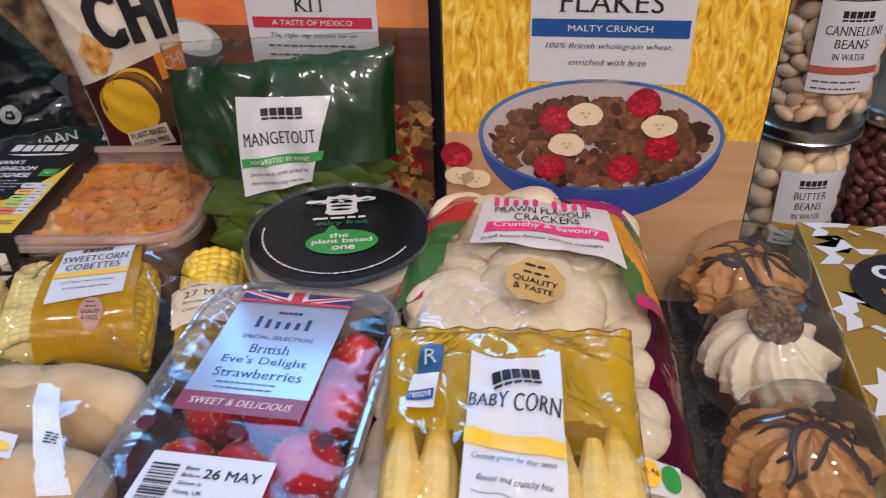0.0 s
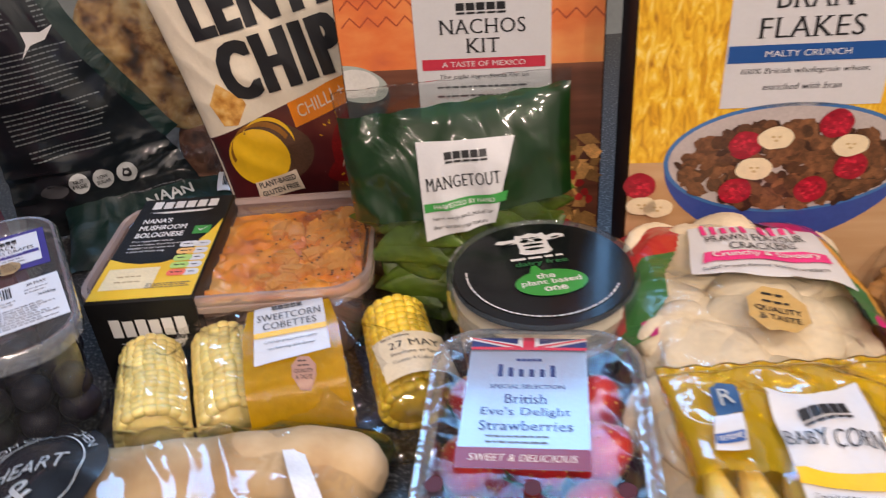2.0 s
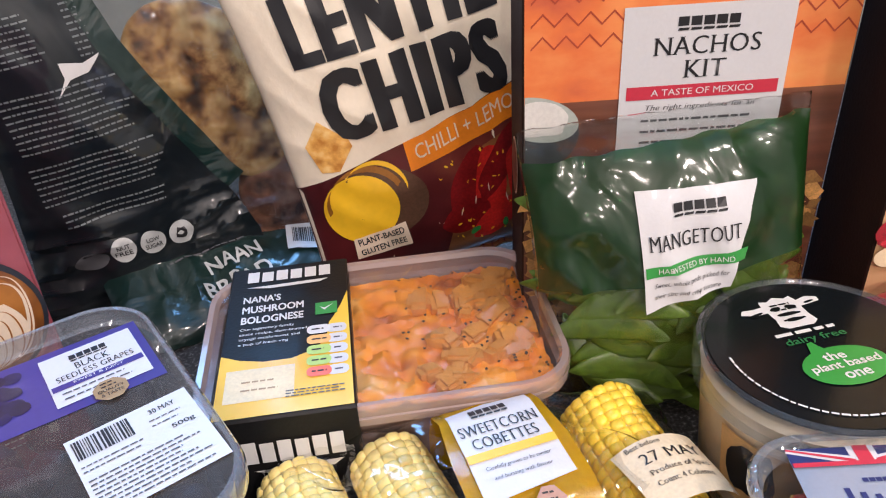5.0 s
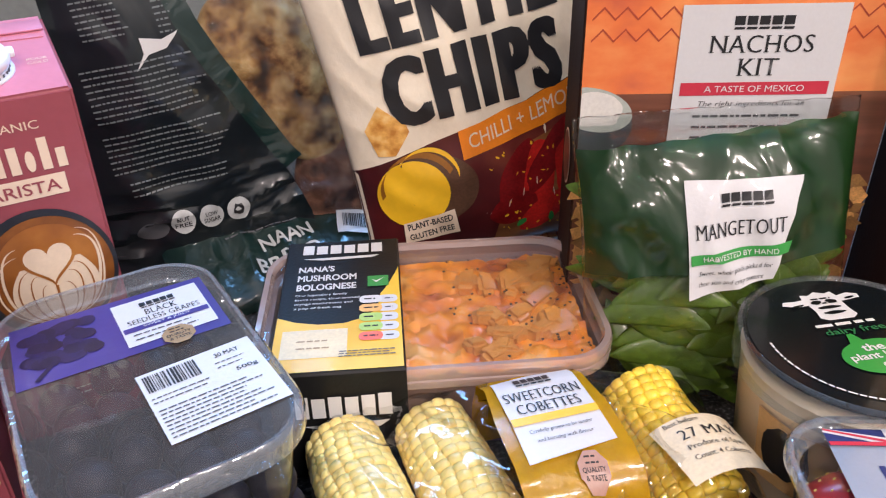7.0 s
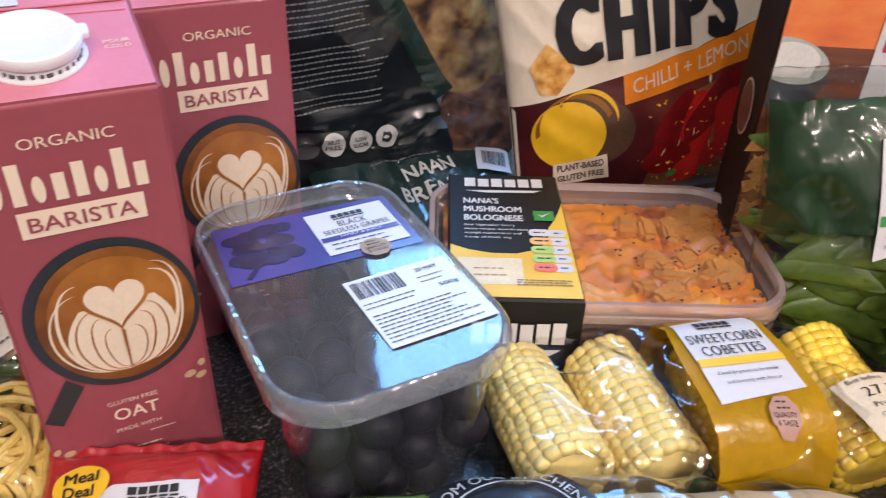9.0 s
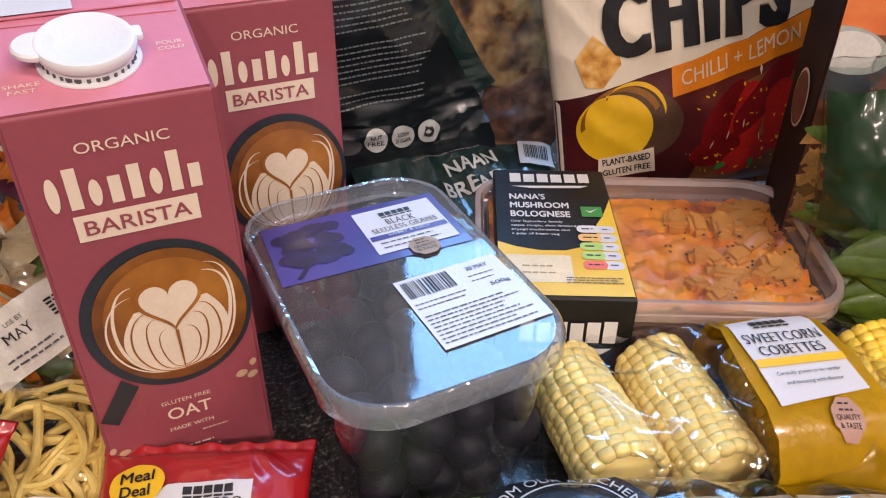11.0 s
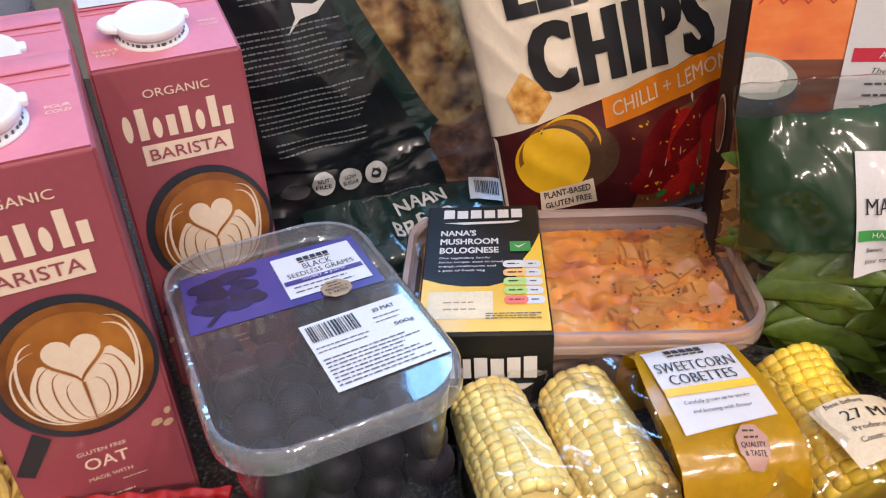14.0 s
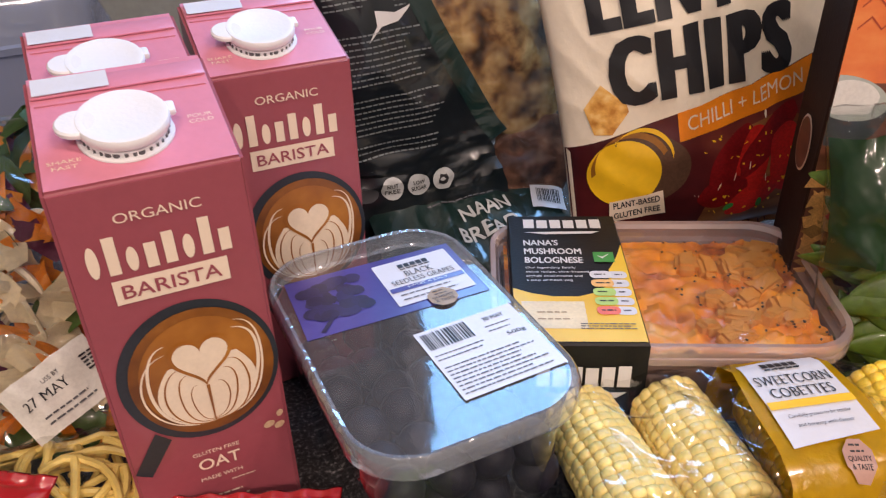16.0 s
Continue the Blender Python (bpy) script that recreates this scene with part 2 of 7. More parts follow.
def oval(cx, cy, rx, ry, n=40, wob=0.0, seed=0):
    return [(cx + rx * math.cos(a) * (1 + wob * noise.noise((math.cos(a) * 1.7 + seed, math.sin(a) * 1.7, seed * 3.1))),
             cy + ry * math.sin(a) * (1 + wob * noise.noise((math.cos(a) * 1.7 + seed, math.sin(a) * 1.7, seed * 3.1))))
            for a in (2 * math.pi * k / n for k in range(n))]


def turned(pts, deg, cx=0, cy=0):
    c, s = math.cos(radians(deg)), math.sin(radians(deg))
    return [(cx + (x - cx) * c - (y - cy) * s, cy + (x - cx) * s + (y - cy) * c) for x, y in pts]


SERIF = {"BRAN", "FLAKES", "NACHOS", "KIT", "CANNELLINI", "BEANS", "BUTTER", "IN WATER", "MANGETOUT", "SWEETCORN", "COBETTES", "BLACK", "SEEDLESS GRAPES", "British", "Eve's Delight",
         "Strawberries", "BABY CORN", "27 MAY", "Produce of Spain", "Count: 4 Cobettes"}


def feet(bm, reach=0.055, thick=0.03):
    """Thin serifs across the ends of the upright strokes."""
    top = max(v.co.y for v in bm.verts)
    for e in [e for e in bm.edges if len(e.link_faces) == 1]:
        a, b = e.verts
        if abs(a.co.y - b.co.y) > 0.004 or not 0.03 < abs(a.co.x - b.co.x) < 0.17:
            continue
        y, inner = a.co.y, e.link_faces[0].calc_center_median().y
        low = inner > y
        if (low and abs(y) > 0.02) or (not low and y < 0.55 * top):
            continue
        x0, x1 = min(a.co.x, b.co.x) - reach, max(a.co.x, b.co.x) + reach
        y1 = y + (thick if low else -thick)
        bm.faces.new([bm.verts.new(p) for p in ((x0, min(y, y1), 0.008), (x1, min(y, y1), 0.008), (x1, max(y, y1), 0.008), (x0, max(y, y1), 0.008))])


def words(parent, face, s, x, y, w, h, material, z=0.0006, rot=0.0, bold=0.0, slant=0.0, name="lettering", label="", grid=0, heavy=0.0):
    """One line of lettering, w wide and h high, centred on (x, y) of the face; heavy fattens the uprights into poster letters."""
    serif = s in SERIF or slant == 0.25
    cu = bpy.data.curves.new("line", "FONT")
    cu.body, cu.size, cu.shear, cu.resolution_u = s, 1.0, slant, 3
    if serif:
        cu.offset, cu.space_character = -0.012, 1.06
    if heavy:
        cu.offset, cu.space_character = heavy * 0.4, 1.0 + 3.6 * heavy
    ob = bpy.data.objects.new("line", cu)
    me = bpy.data.meshes.new_from_object(ob)
    bpy.data.objects.remove(ob)
    bm = bmesh.new()
    bm.from_mesh(me)
    bpy.data.meshes.remove(me)
    if serif and not slant:
        feet(bm)
    if serif or heavy:
        base = bm.verts[:] + bm.edges[:] + bm.faces[:]
        side = heavy or 0.016
        for q in range(1, 5 if heavy else 3):
            dup = bmesh.ops.duplicate(bm, geom=base)["geom"]
            bmesh.ops.translate(bm, verts=[g for g in dup if isinstance(g, bmesh.types.BMVert)], vec=(side * (1 if q % 2 else -1) * (1 if q < 3 else 0.5), 0, q * 2e-3))
    elif bold:
        bmesh.ops.triangulate(bm, faces=bm.faces[:])
        base = bm.verts[:] + bm.edges[:] + bm.faces[:]
        for q in range(1, 9):
            dup = bmesh.ops.duplicate(bm, geom=base)["geom"]
            a = math.pi * q / 4
            bmesh.ops.translate(bm, verts=[g for g in dup if isinstance(g, bmesh.types.BMVert)], vec=(bold * math.cos(a), bold * math.sin(a), q * 1e-3))
    xs, ys = [v.co.x for v in bm.verts], [v.co.y for v in bm.verts]
    fx, fy, mx, my = w / (max(xs) - min(xs)), h / (max(ys) - min(ys)), (max(xs) + min(xs)) / 2, (max(ys) + min(ys)) / 2
    c, sn = math.cos(radians(rot)), math.sin(radians(rot))
    if grid:
        grid = min(grid, 0.004)
        for v in bm.verts:
            v.co = Vector(((v.co.x - mx) * fx, (v.co.y - my) * fy, v.co.z))
        for size, no in ((w, Vector((1, 0, 0))), (h, Vector((0, 1, 0)))):
            k = round(size / grid)
            for i in range(1, k):
                bmesh.ops.bisect_plane(bm, geom=bm.verts[:] + bm.edges[:] + bm.faces[:], plane_co=no * (-size / 2 + size * i / k), plane_no=no)
        fx = fy = 1
        mx = my = 0
    for v in bm.verts:
        a, b = (v.co.x - mx) * fx, (v.co.y - my) * fy
        v.co = face(x + a * c - b * sn, y + a * sn + b * c, z + v.co.z * 0.004)
    bm.normal_update()
    return part(name, bm, material, parent, label, smooth=False)


def bars(parent, face, x, y, w, rows, pitch, h0, material, z=0.0006, rot=0.0, seed=0, name="small_print", upright=False):
    """Unreadable writing: rows of plain bars, or the strokes of a barcode."""
    rnd = random.Random(seed)
    bm = bmesh.new()
    c, s = math.cos(radians(rot)), math.sin(radians(rot))
    for i in range(rows):
        cur = -w / 2
        h = h0 * (1.0 if upright else 0.72)
        end = w / 2 - (0 if upright else rnd.random() * w * 0.25)
        while cur < end:
            ln = rnd.uniform(0.0003, 0.0012) if upright else min(rnd.uniform(1.4, 4.5) * h, end - cur)
            q = [(cur, -i * pitch - h / 2), (cur + ln, -i * pitch - h / 2), (cur + ln, -i * pitch + h / 2), (cur, -i * pitch + h / 2)]
            bm.faces.new([bm.verts.new(face(x + a * c - b * s, y + a * s + b * c, z)) for a, b in q])
            cur += ln + (rnd.uniform(0.0003, 0.0010) if upright else h * 0.8)
    ob = part(name, bm, material, parent, smooth=False)
    return tagged(ob, kind="stuff") if upright else ob


def logo(parent, face, x, y, w, h, material, heights=(1, 1, 1, 1, 1), z=0.0006, rot=0.0, dashes=True, weight=0.84):
    """A maker's mark as plain shapes: a row of upright blocks over a row of dashes."""
    bm = bmesh.new()
    c, s = math.cos(radians(rot)), math.sin(radians(rot))
    n = len(heights)
    for i, k in enumerate(heights):
        x0, x1 = -w / 2 + w * i / n, -w / 2 + w * (i + weight) / n
        if k < 0:
            quads = [[((x0 + x1) / 2 + (x1 - x0) / 2 * math.cos(q * math.pi / 8), -h / 2 - h * k / 2 - h * k / 2 * math.sin(q * math.pi / 8)) for q in range(16)]]
        else:
            quads = [[(x0, -h / 2), (x1, -h / 2), (x1, -h / 2 + h * k), (x0, -h / 2 + h * k)]]
        if dashes:
            quads.append([(x0, -h), (x1, -h), (x1 + h * 0.12, -h * 0.72), (x0 + h * 0.12, -h * 0.72)])
        for q in quads:
            bm.faces.new([bm.verts.new(face(x + a * c - b * s, y + a * s + b * c, z)) for a, b in q])
    return part("logo", bm, material, parent, smooth=False)


def badge(parent, face, x, y, r, material, z=0.0006, rot=0.0):
    """The eight-sided quality badge."""
    o = turned([(x + r * math.cos(radians(22.5 + 45 * k)), y + r * math.sin(radians(22.5 + 45 * k))) for k in range(8)], rot, x, y)
    b = sheet(parent, face, o, material, z, "badge", grid=r * 0.8)
    words(b, face, "QUALITY", *turned([(x, y - r * 0.05)], rot, x, y)[0], r * 1.45, r * 0.3, INK, z + 0.0003, rot, 0.01)
    words(b, face, "& TASTE", *turned([(x, y - r * 0.42)], rot, x, y)[0], r * 1.25, r * 0.26, INK, z + 0.0003, rot, 0.01)
    bars(b, face, *turned([(x, y + r * 0.62)], rot, x, y)[0], r * 0.9, 2, r * 0.3, r * 0.13, INK, z + 0.0003, rot)
    return b


def pillow(w, h, d, back=0.5, crk=0.0015, seed=0, p=0.45, seal=0.08, freq=45.0, sag=0.0, taper=0.0, lift=0.0009, zs=1.7):
    """The skin of a filled bag: a function of x, y and the height over the skin."""
    def f(x, y, z=0.0, side=1):
        X, Y = max(-1, min(1, 2 * x / w)), max(-1, min(1, 2 * y / h))
        Ys = min(1, abs(Y) / (1 - seal))
        Yc = Y + sag
        b = max(0.0, (1 - X * X)) ** p * max(0.0, (1 - Ys ** 2.4)) ** p
        c = crk * (0.5 * noise.noise((x * freq + seed, y * freq * 0.55, seed)) + 0.9 * (0.5 - 2 * abs(noise.noise((x * freq * 1.3 + 0.4 * y * freq, y * freq * 0.9 + seed, 5)))))
        edge = 0.0012 * math.sin(x * 420 + seed) if Ys >= 1 else 0
        return Vector((x * (1 - 0.06 * (1 - Y * Y)) * (1 - taper * max(0, Y)), y, (d * b * (1 - sag * Y) + c * (0.35 + b)) * (1 if side > 0 else -back) + edge + (zs * z + lift * (z > 0) if side > 0 else -z) + 0.0004 * side))
    return f


def bag(f, w, h, nu=40, nv=48, region=None):
    """The closed skin of a pillow; region(x, y, side) picks the material slot."""
    bm = bmesh.new()
    g = {}
    for side in (1, -1):
        for i in range(nu + 1):
            for j in range(nv + 1):
                x, y = w * (i / nu - 0.5), h * (j / nv - 0.5)
                if side < 0 and (i in (0, nu) or j in (0, nv)):
                    g[side, i, j] = g[1, i, j]
                else:
                    g[side, i, j] = bm.verts.new(f(x, y, 0, side))
        for i in range(nu):
            for j in range(nv):
                q = [g[side, i, j], g[side, i + 1, j], g[side, i + 1, j + 1], g[side, i, j + 1]]
                fc = bm.faces.new(q if side > 0 else q[::-1])
                if region:
                    fc.material_index = region(w * ((i + 0.5) / nu - 0.5), h * ((j + 0.5) / nv - 0.5), side)
    return bm


def upright(x, y, z, yaw, lean=0.0, roll=0.0):
    """A face standing at that point: x right, y up, z towards the viewer, leaning back by lean."""
    return pose(x, y, z, 0, 0, yaw) @ pose(0, 0, 0, 90 - lean, 0, 0) @ pose(0, 0, 0, 0, 0, roll)

# ---- the setting ----
GRANITE = ramp_mat("dark_speckled_granite", [(0.35, (0.012, 0.012, 0.013)), (0.52, (0.04, 0.04, 0.042)), (0.62, (0.12, 0.12, 0.12)), (0.7, (0.3, 0.29, 0.28))], 420, detail=3, rough=0.3, coat=0.2)
WALL = mat("pale_grey_green_paint", (0.30, 0.32, 0.31), 0.6, scale=12)
CEIL = mat("white_ceiling_paint", (0.48, 0.47, 0.45), 0.7, scale=10)
FLOORM = ramp_mat("oak_floor", [(0.3, (0.16, 0.09, 0.05)), (0.7, (0.3, 0.18, 0.1))], 8, (1, 12, 1), rough=0.5)
FRAME = mat("white_window_frame", (0.75, 0.76, 0.77), 0.35, scale=20)
X0, X1, Y0, Y1, ZF, ZC = -2.0, 1.8, -2.2, 1.05, -0.9, 1.45


def slab(x0, x1, y0, y1, z0, z1, bevel=0.0):
    return box(x1 - x0, y1 - y0, z1 - z0, bevel, ((x0 + x1) / 2, (y0 + y1) / 2, z0))


setting("worktop", slab(-1.5, 1.2, -0.15, Y1, -0.04, 0, 0.003), GRANITE, "dark speckled granite worktop under the groceries", "worktop")
setting("base_cabinet", slab(-1.48, 1.18, -0.1, Y1 - 0.02, ZF, -0.04), FRAME, "plain white cabinet carcass under the worktop", "cabinet")
setting("floor", slab(X0, X1, Y0, Y1 + 0.1, ZF - 0.05, ZF), FLOORM, "oak floor of the kitchen", "floor")
setting("ceiling", slab(X0, X1, Y0, Y1 + 0.1, ZC, ZC + 0.05), CEIL, "white painted ceiling", "ceiling")
setting("wall_south", slab(X0, X1, Y0 - 0.1, Y0, ZF, ZC), WALL, "pale painted kitchen wall", "wall")
setting("wall_west", slab(X0 - 0.1, X0, Y0, Y1, ZF, ZC), WALL, "pale painted kitchen wall", "wall")
setting("wall_east", slab(X1, X1 + 0.1, Y0, Y1, ZF, ZC), WALL, "pale painted kitchen wall", "wall")
wall_n = bmesh.new()
WX0, WX1, WZ0, WZ1 = -0.46, 0.25, 0.47, 1.22
for x0, x1, z0, z1 in ((X0, WX0, ZF, ZC), (WX1, X1, ZF, ZC), (WX0, WX1, ZF, WZ0), (WX0, WX1, WZ1, ZC)):
    bmesh.ops.create_cube(wall_n, size=1, matrix=Matrix.LocRotScale(((x0 + x1) / 2, Y1 + 0.05, (z0 + z1) / 2), None, (x1 - x0, 0.1, z1 - z0)))
setting("wall_north", wall_n, WALL, "pale grey-green painted wall behind the worktop", "wall")
win = thing("window_1", pose((WX0 + WX1) / 2, Y1 + 0.022, WZ0), "white framed kitchen window with daylight behind", "window")
tagged(win, kind="structure")
wf = bmesh.new()
for x, z, sx, sz in ((-0.34, 0.375, 0.03, 0.75), (0.34, 0.375, 0.03, 0.75), (0, 0.015, 0.65, 0.03), (0, 0.735, 0.65, 0.03), (0.06, 0.375, 0.022, 0.69)):
    bmesh.ops.create_cube(wf, size=1, matrix=Matrix.LocRotScale((x, 0.0, z), None, (sx, 0.04, sz)))
part("window_frame", wf, FRAME, win, smooth=False)
pane = part("pane", box(0.65, 0.006, 0.69, at=(0, 0.045, 0.03)), film("window_glass", bump=0), win, "clear glass pane", smooth=False)
pane.visible_shadow = False
for lx, ly, power in LAMPS:
    d = thing("downlight", pose(lx, ly, ZC), "unseen round recessed ceiling downlight with a white rim", "downlight", "ceiling downlights")
    part("rim", lathe([(0.056, 0), (0.075, 0), (0.075, -0.006), (0.06, -0.012), (0.056, -0.010), (0.056, 0)]), FRAME, d)

# ---- the cereal box ----
WHEAT = ramp_mat("wheat_field_print", [(0.30, (0.46, 0.19, 0.008)), (0.44, (0.78, 0.40, 0.015)), (0.57, (0.92, 0.57, 0.04)), (0.70, (0.96, 0.76, 0.26))], 190, (1.0, 1.0, 0.34), 8, distort=1.3)
BOARD_PRINT = ramp_mat("pale_table_print", [(0.3, (0.50, 0.28, 0.12)), (0.7, (0.62, 0.40, 0.22))], 25, (0.3, 1, 3))
# Dark print on the nachos box; stands in for shade on the cereal box.
CARD_EDGE = mat("dark_print_and_shade_card", (0.028, 0.011, 0.008), 0.65, spec=0.2)
BOWL_BLUE = mat("bowl_blue_print", (0.035, 0.07, 0.30), 0.4, var=0.15, scale=30, coat=0.3)
BOWL_RIM = mat("bowl_rim_print", (0.05, 0.17, 0.42), 0.4, coat=0.3)
MILK = mat("milk_print", (0.50, 0.44, 0.42), 0.4, coat=0.3)
FLAKE = mat("flake_print", (0.15, 0.062, 0.025), 0.45, var=0.7, scale=330, island=0.55, coat=0.3, bump=0)
FLAKE_D = mat("flake_shade_print", (0.05, 0.019, 0.009), 0.45, var=0.4, scale=260, coat=0.3, bump=0)
RASP = mat("raspberry_print", (0.30, 0.004, 0.018), 0.4, var=0.35, scale=260, island=0.25, coat=0.3, bump=0)
RASP2 = mat("raspberry_light_print", (0.47, 0.012, 0.035), 0.35, var=0.3, scale=260, island=0.5, coat=0.3, bump=0)
BANANA = mat("banana_print", (0.82, 0.68, 0.45), 0.4, var=0.1, scale=200, coat=0.3, bump=0)
BANANA_C = mat("banana_core_print", (0.62, 0.45, 0.22), 0.4, coat=0.3, bump=0)


def carton_box(name, m, w, d, h, front, side, label, category):
    """A folded card box: body with soft edges, front origin at its lower left corner of the front."""
    t = thing(name, m, label, category)
    part("body", box(w, d, h, 0.0012, (w / 2, d / 2, 0)), side, t, smooth=False)
    return t, on(pose(0, -0.0004, 0, 90, 0, 0))


def many_ovals(parent, face, spots, material, z, name, wob=0.35, n=9, step=0.0):
    bm = bmesh.new()
    for i, (x, y, rx, ry, a) in enumerate(spots):
        pts = turned(oval(x, y, rx, ry, n, wob, i * 1.37), a, x, y)
        bm.faces.new([bm.verts.new(face(px, py, z + i * step)) for px, py in pts])
    return tagged(part(name, bm, material, parent, smooth=False), kind="stuff")


cereal, CF = carton_box("cereal_box", pose(-0.005, 0.4395, 0, 0, 0, -7.5), 0.1876, 0.06, 0.285, None, CARD_EDGE, "tall bran flakes box with printed wheat field and cereal bowl", "cereal box")
sheet(cereal, CF, rect(0.001, 0.121, 0.1865, 0.284), WHEAT, 0.0002, "wheat_picture", "printed golden wheat field")
sheet(cereal, CF, rect(0.001, 0.001, 0.1865, 0.121), BOARD_PRINT, 0.0002, "table_picture", "printed pale wooden table")
under = [(0.094 + 0.0722 * math.cos(a) * (1 - 0.25 * (-math.sin(a)) ** 3), 0.121 + 0.060 * math.sin(a)) for a in (math.pi * (1 + k / 36) for k in range(37))]
sheet(cereal, CF, under, BOWL_BLUE, 0.0004, "bowl_picture", "printed blue bowl")
sheet(cereal, CF, oval(0.094, 0.121, 0.0725, 0.0365, 60), BOWL_RIM, 0.0006, "bowl_rim_picture")
sheet(cereal, CF, oval(0.094, 0.121, 0.0698, 0.0343, 60), MILK, 0.0008, "milk_picture")
rnd = random.Random(4)
spots, dark = [], []
for i in range(460):
    a, r = rnd.uniform(0, 6.283), math.sqrt(rnd.random())
    x, y = 0.094 + 0.0625 * r * math.cos(a), 0.1170 + 0.0285 * r * math.sin(a)
    (spots if i % 3 else dark).append((x, y, rnd.uniform(0.0028, 0.0068), rnd.uniform(0.0018, 0.0046), rnd.uniform(-60, 60)))
many_ovals(cereal, CF, dark, FLAKE_D, 0.0009, "flake_shadows", step=1e-6)
many_ovals(cereal, CF, spots, FLAKE, 0.00105, "flakes_picture", step=1.5e-6)
for k, (x, y) in enumerate([(0.118, 0.144), (0.068, 0.132), (0.131, 0.116), (0.066, 0.101), (0.110, 0.101), (0.008, 0.106)]):
    o = sheet(cereal, CF, oval(x, y, 0.0098, 0.0090, 24, 0.10, k), RASP, 0.0020, "raspberry_picture", "printed raspberry")
    many_ovals(o, CF, [(x + rnd.uniform(-.0068, .0068), y + rnd.uniform(-.0058, .0058), 0.0013, 0.0012, 0) for _ in range(60)], RASP2, 0.0021, "drupelet_print", 0.1, 8, 1e-6)
for k, (x, y, s) in enumerate([(0.085, 0.136, 1), (0.128, 0.130, 1), (0.075, 0.116, 1.05), (0.003 + 0.007, 0.092, 0.9), (0.020, 0.090, 0.9)]):
    o = sheet(cereal, CF, oval(x, y, 0.0105 * s, 0.0072 * s, 28, 0.1, k), BANANA, 0.0023, "banana_picture", "printed banana slice")
    many_ovals(o, CF, [(x + 0.0022 * math.cos(q), y + 0.0016 * math.sin(q), 0.0012, 0.0008, 0) for q in (0.5, 2.6, 4.7)], BANANA_C, 0.0025, "banana_core")
lab = sheet(cereal, CF, rect(0.0505, 0.155, 0.1395, 0.262), PAPER, 0.0006, "label", "white printed panel")
words(lab, CF, "BRAN", 0.094, 0.2185, 0.040, 0.0125, INK, 0.0009)
words(lab, CF, "FLAKES", 0.094, 0.2015, 0.056, 0.0115, INK, 0.0009)
sheet(lab, CF, rect(0.0515, 0.182, 0.1375, 0.192), BLUE_INK, 0.0009, "stripe", "blue stripe")
words(lab, CF, "MALTY CRUNCH", 0.0945, 0.187, 0.046, 0.0036, WHITE_INK, 0.0012)
words(lab, CF, "100% British wholegrain wheat,", 0.0945, 0.1765, 0.070, 0.0042, INK, 0.0009, slant=0.25)
words(lab, CF, "enriched with bran", 0.0945, 0.1675, 0.043, 0.0038, INK, 0.0009, slant=0.25)
logo(lab, CF, 0.094, 0.238, 0.034, 0.006, INK)

# ---- the nachos kit box ----
ORANGE_SKY = ramp_mat("orange_pattern_print", [(0.3, (0.55, 0.10, 0.05)), (0.45, (0.78, 0.19, 0.05)), (0.58, (0.86, 0.30, 0.09)), (0.72, (0.88, 0.42, 0.14))], 16, (1, 1, 1.8), detail=7)
DARK_TABLE = ramp_mat("dark_table_print", [(0.3, (0.05, 0.018, 0.012)), (0.55, (0.16, 0.055, 0.03)), (0.7, (0.24, 0.09, 0.05))], 18, (0.4, 1, 4))
FILL_PRINT = mat("nachos_print", (0.48, 0.25, 0.08), 0.4, var=0.4, scale=150, island=0.65, coat=0.3, bump=0)
CHILLI_P = mat("salsa_print", (0.38, 0.02, 0.02), 0.4, var=0.3, scale=150, island=0.5, coat=0.3, bump=0)
DIP_GREY = mat("dip_bowl_print", (0.05, 0.055, 0.06), 0.4, coat=0.3)
DIP_WHITE = mat("dip_print", (0.72, 0.70, 0.66), 0.4, coat=0.3)
ZIGZAG = mat("zigzag_print", (0.42, 0.06, 0.025), 0.4, coat=0.3, bump=0)
nachos, NF = carton_box("nachos_kit_box", pose(-0.1765, 0.5005, 0, 0, 0, -7.4), 0.166, 0.046, 0.262, None, CARD_EDGE, "orange and brown nachos kit box with a white label", "food box")
sheet(nachos, NF, rect(0.001, 0.1725, 0.165, 0.261), ORANGE_SKY, 0.0002, "pattern_picture", "printed orange patterned wall")
sheet(nachos, NF, rect(0.001, 0.001, 0.165, 0.1725), DARK_TABLE, 0.0002, "table_picture", "printed dark wooden table")
zz = bmesh.new()
for row in (0.200, 0.211, 0.222, 0.233, 0.244):
    for k in range(14):
        a, b = 0.004 + k * 0.0115, 0.004 + (k + 0.5) * 0.0115
        for p, q, s in (((a, row), (b, row + 0.006), 1), ((b, row + 0.006), (a + 0.0115, row), 1)):
            zz.faces.new([zz.verts.new(NF(x, y, 0.0004)) for x, y in ((p[0], p[1]), (q[0], q[1]), (q[0], q[1] + 0.0012), (p[0], p[1] + 0.0012))])
part("zigzag_picture", zz, ZIGZAG, nachos, smooth=False)
NSF = on(pose(-0.0005, 0.046, 0, 90, 0, -90))
seal = sheet(nachos, NSF, oval(0.023, 0.128, 0.012, 0.017, 30), CREAM_INK, 0.0004, "seal", "cream round seal")
sheet(seal, NSF, oval(0.023, 0.128, 0.0108, 0.0155, 30), DARK_TABLE, 0.0007, "seal_centre")
inset = lambda pts: [(max(0.0012, x), y) for x, y in pts]
DIP_RIM = mat("dip_bowl_rim_print", (0.42, 0.46, 0.42), 0.4, coat=0.3)
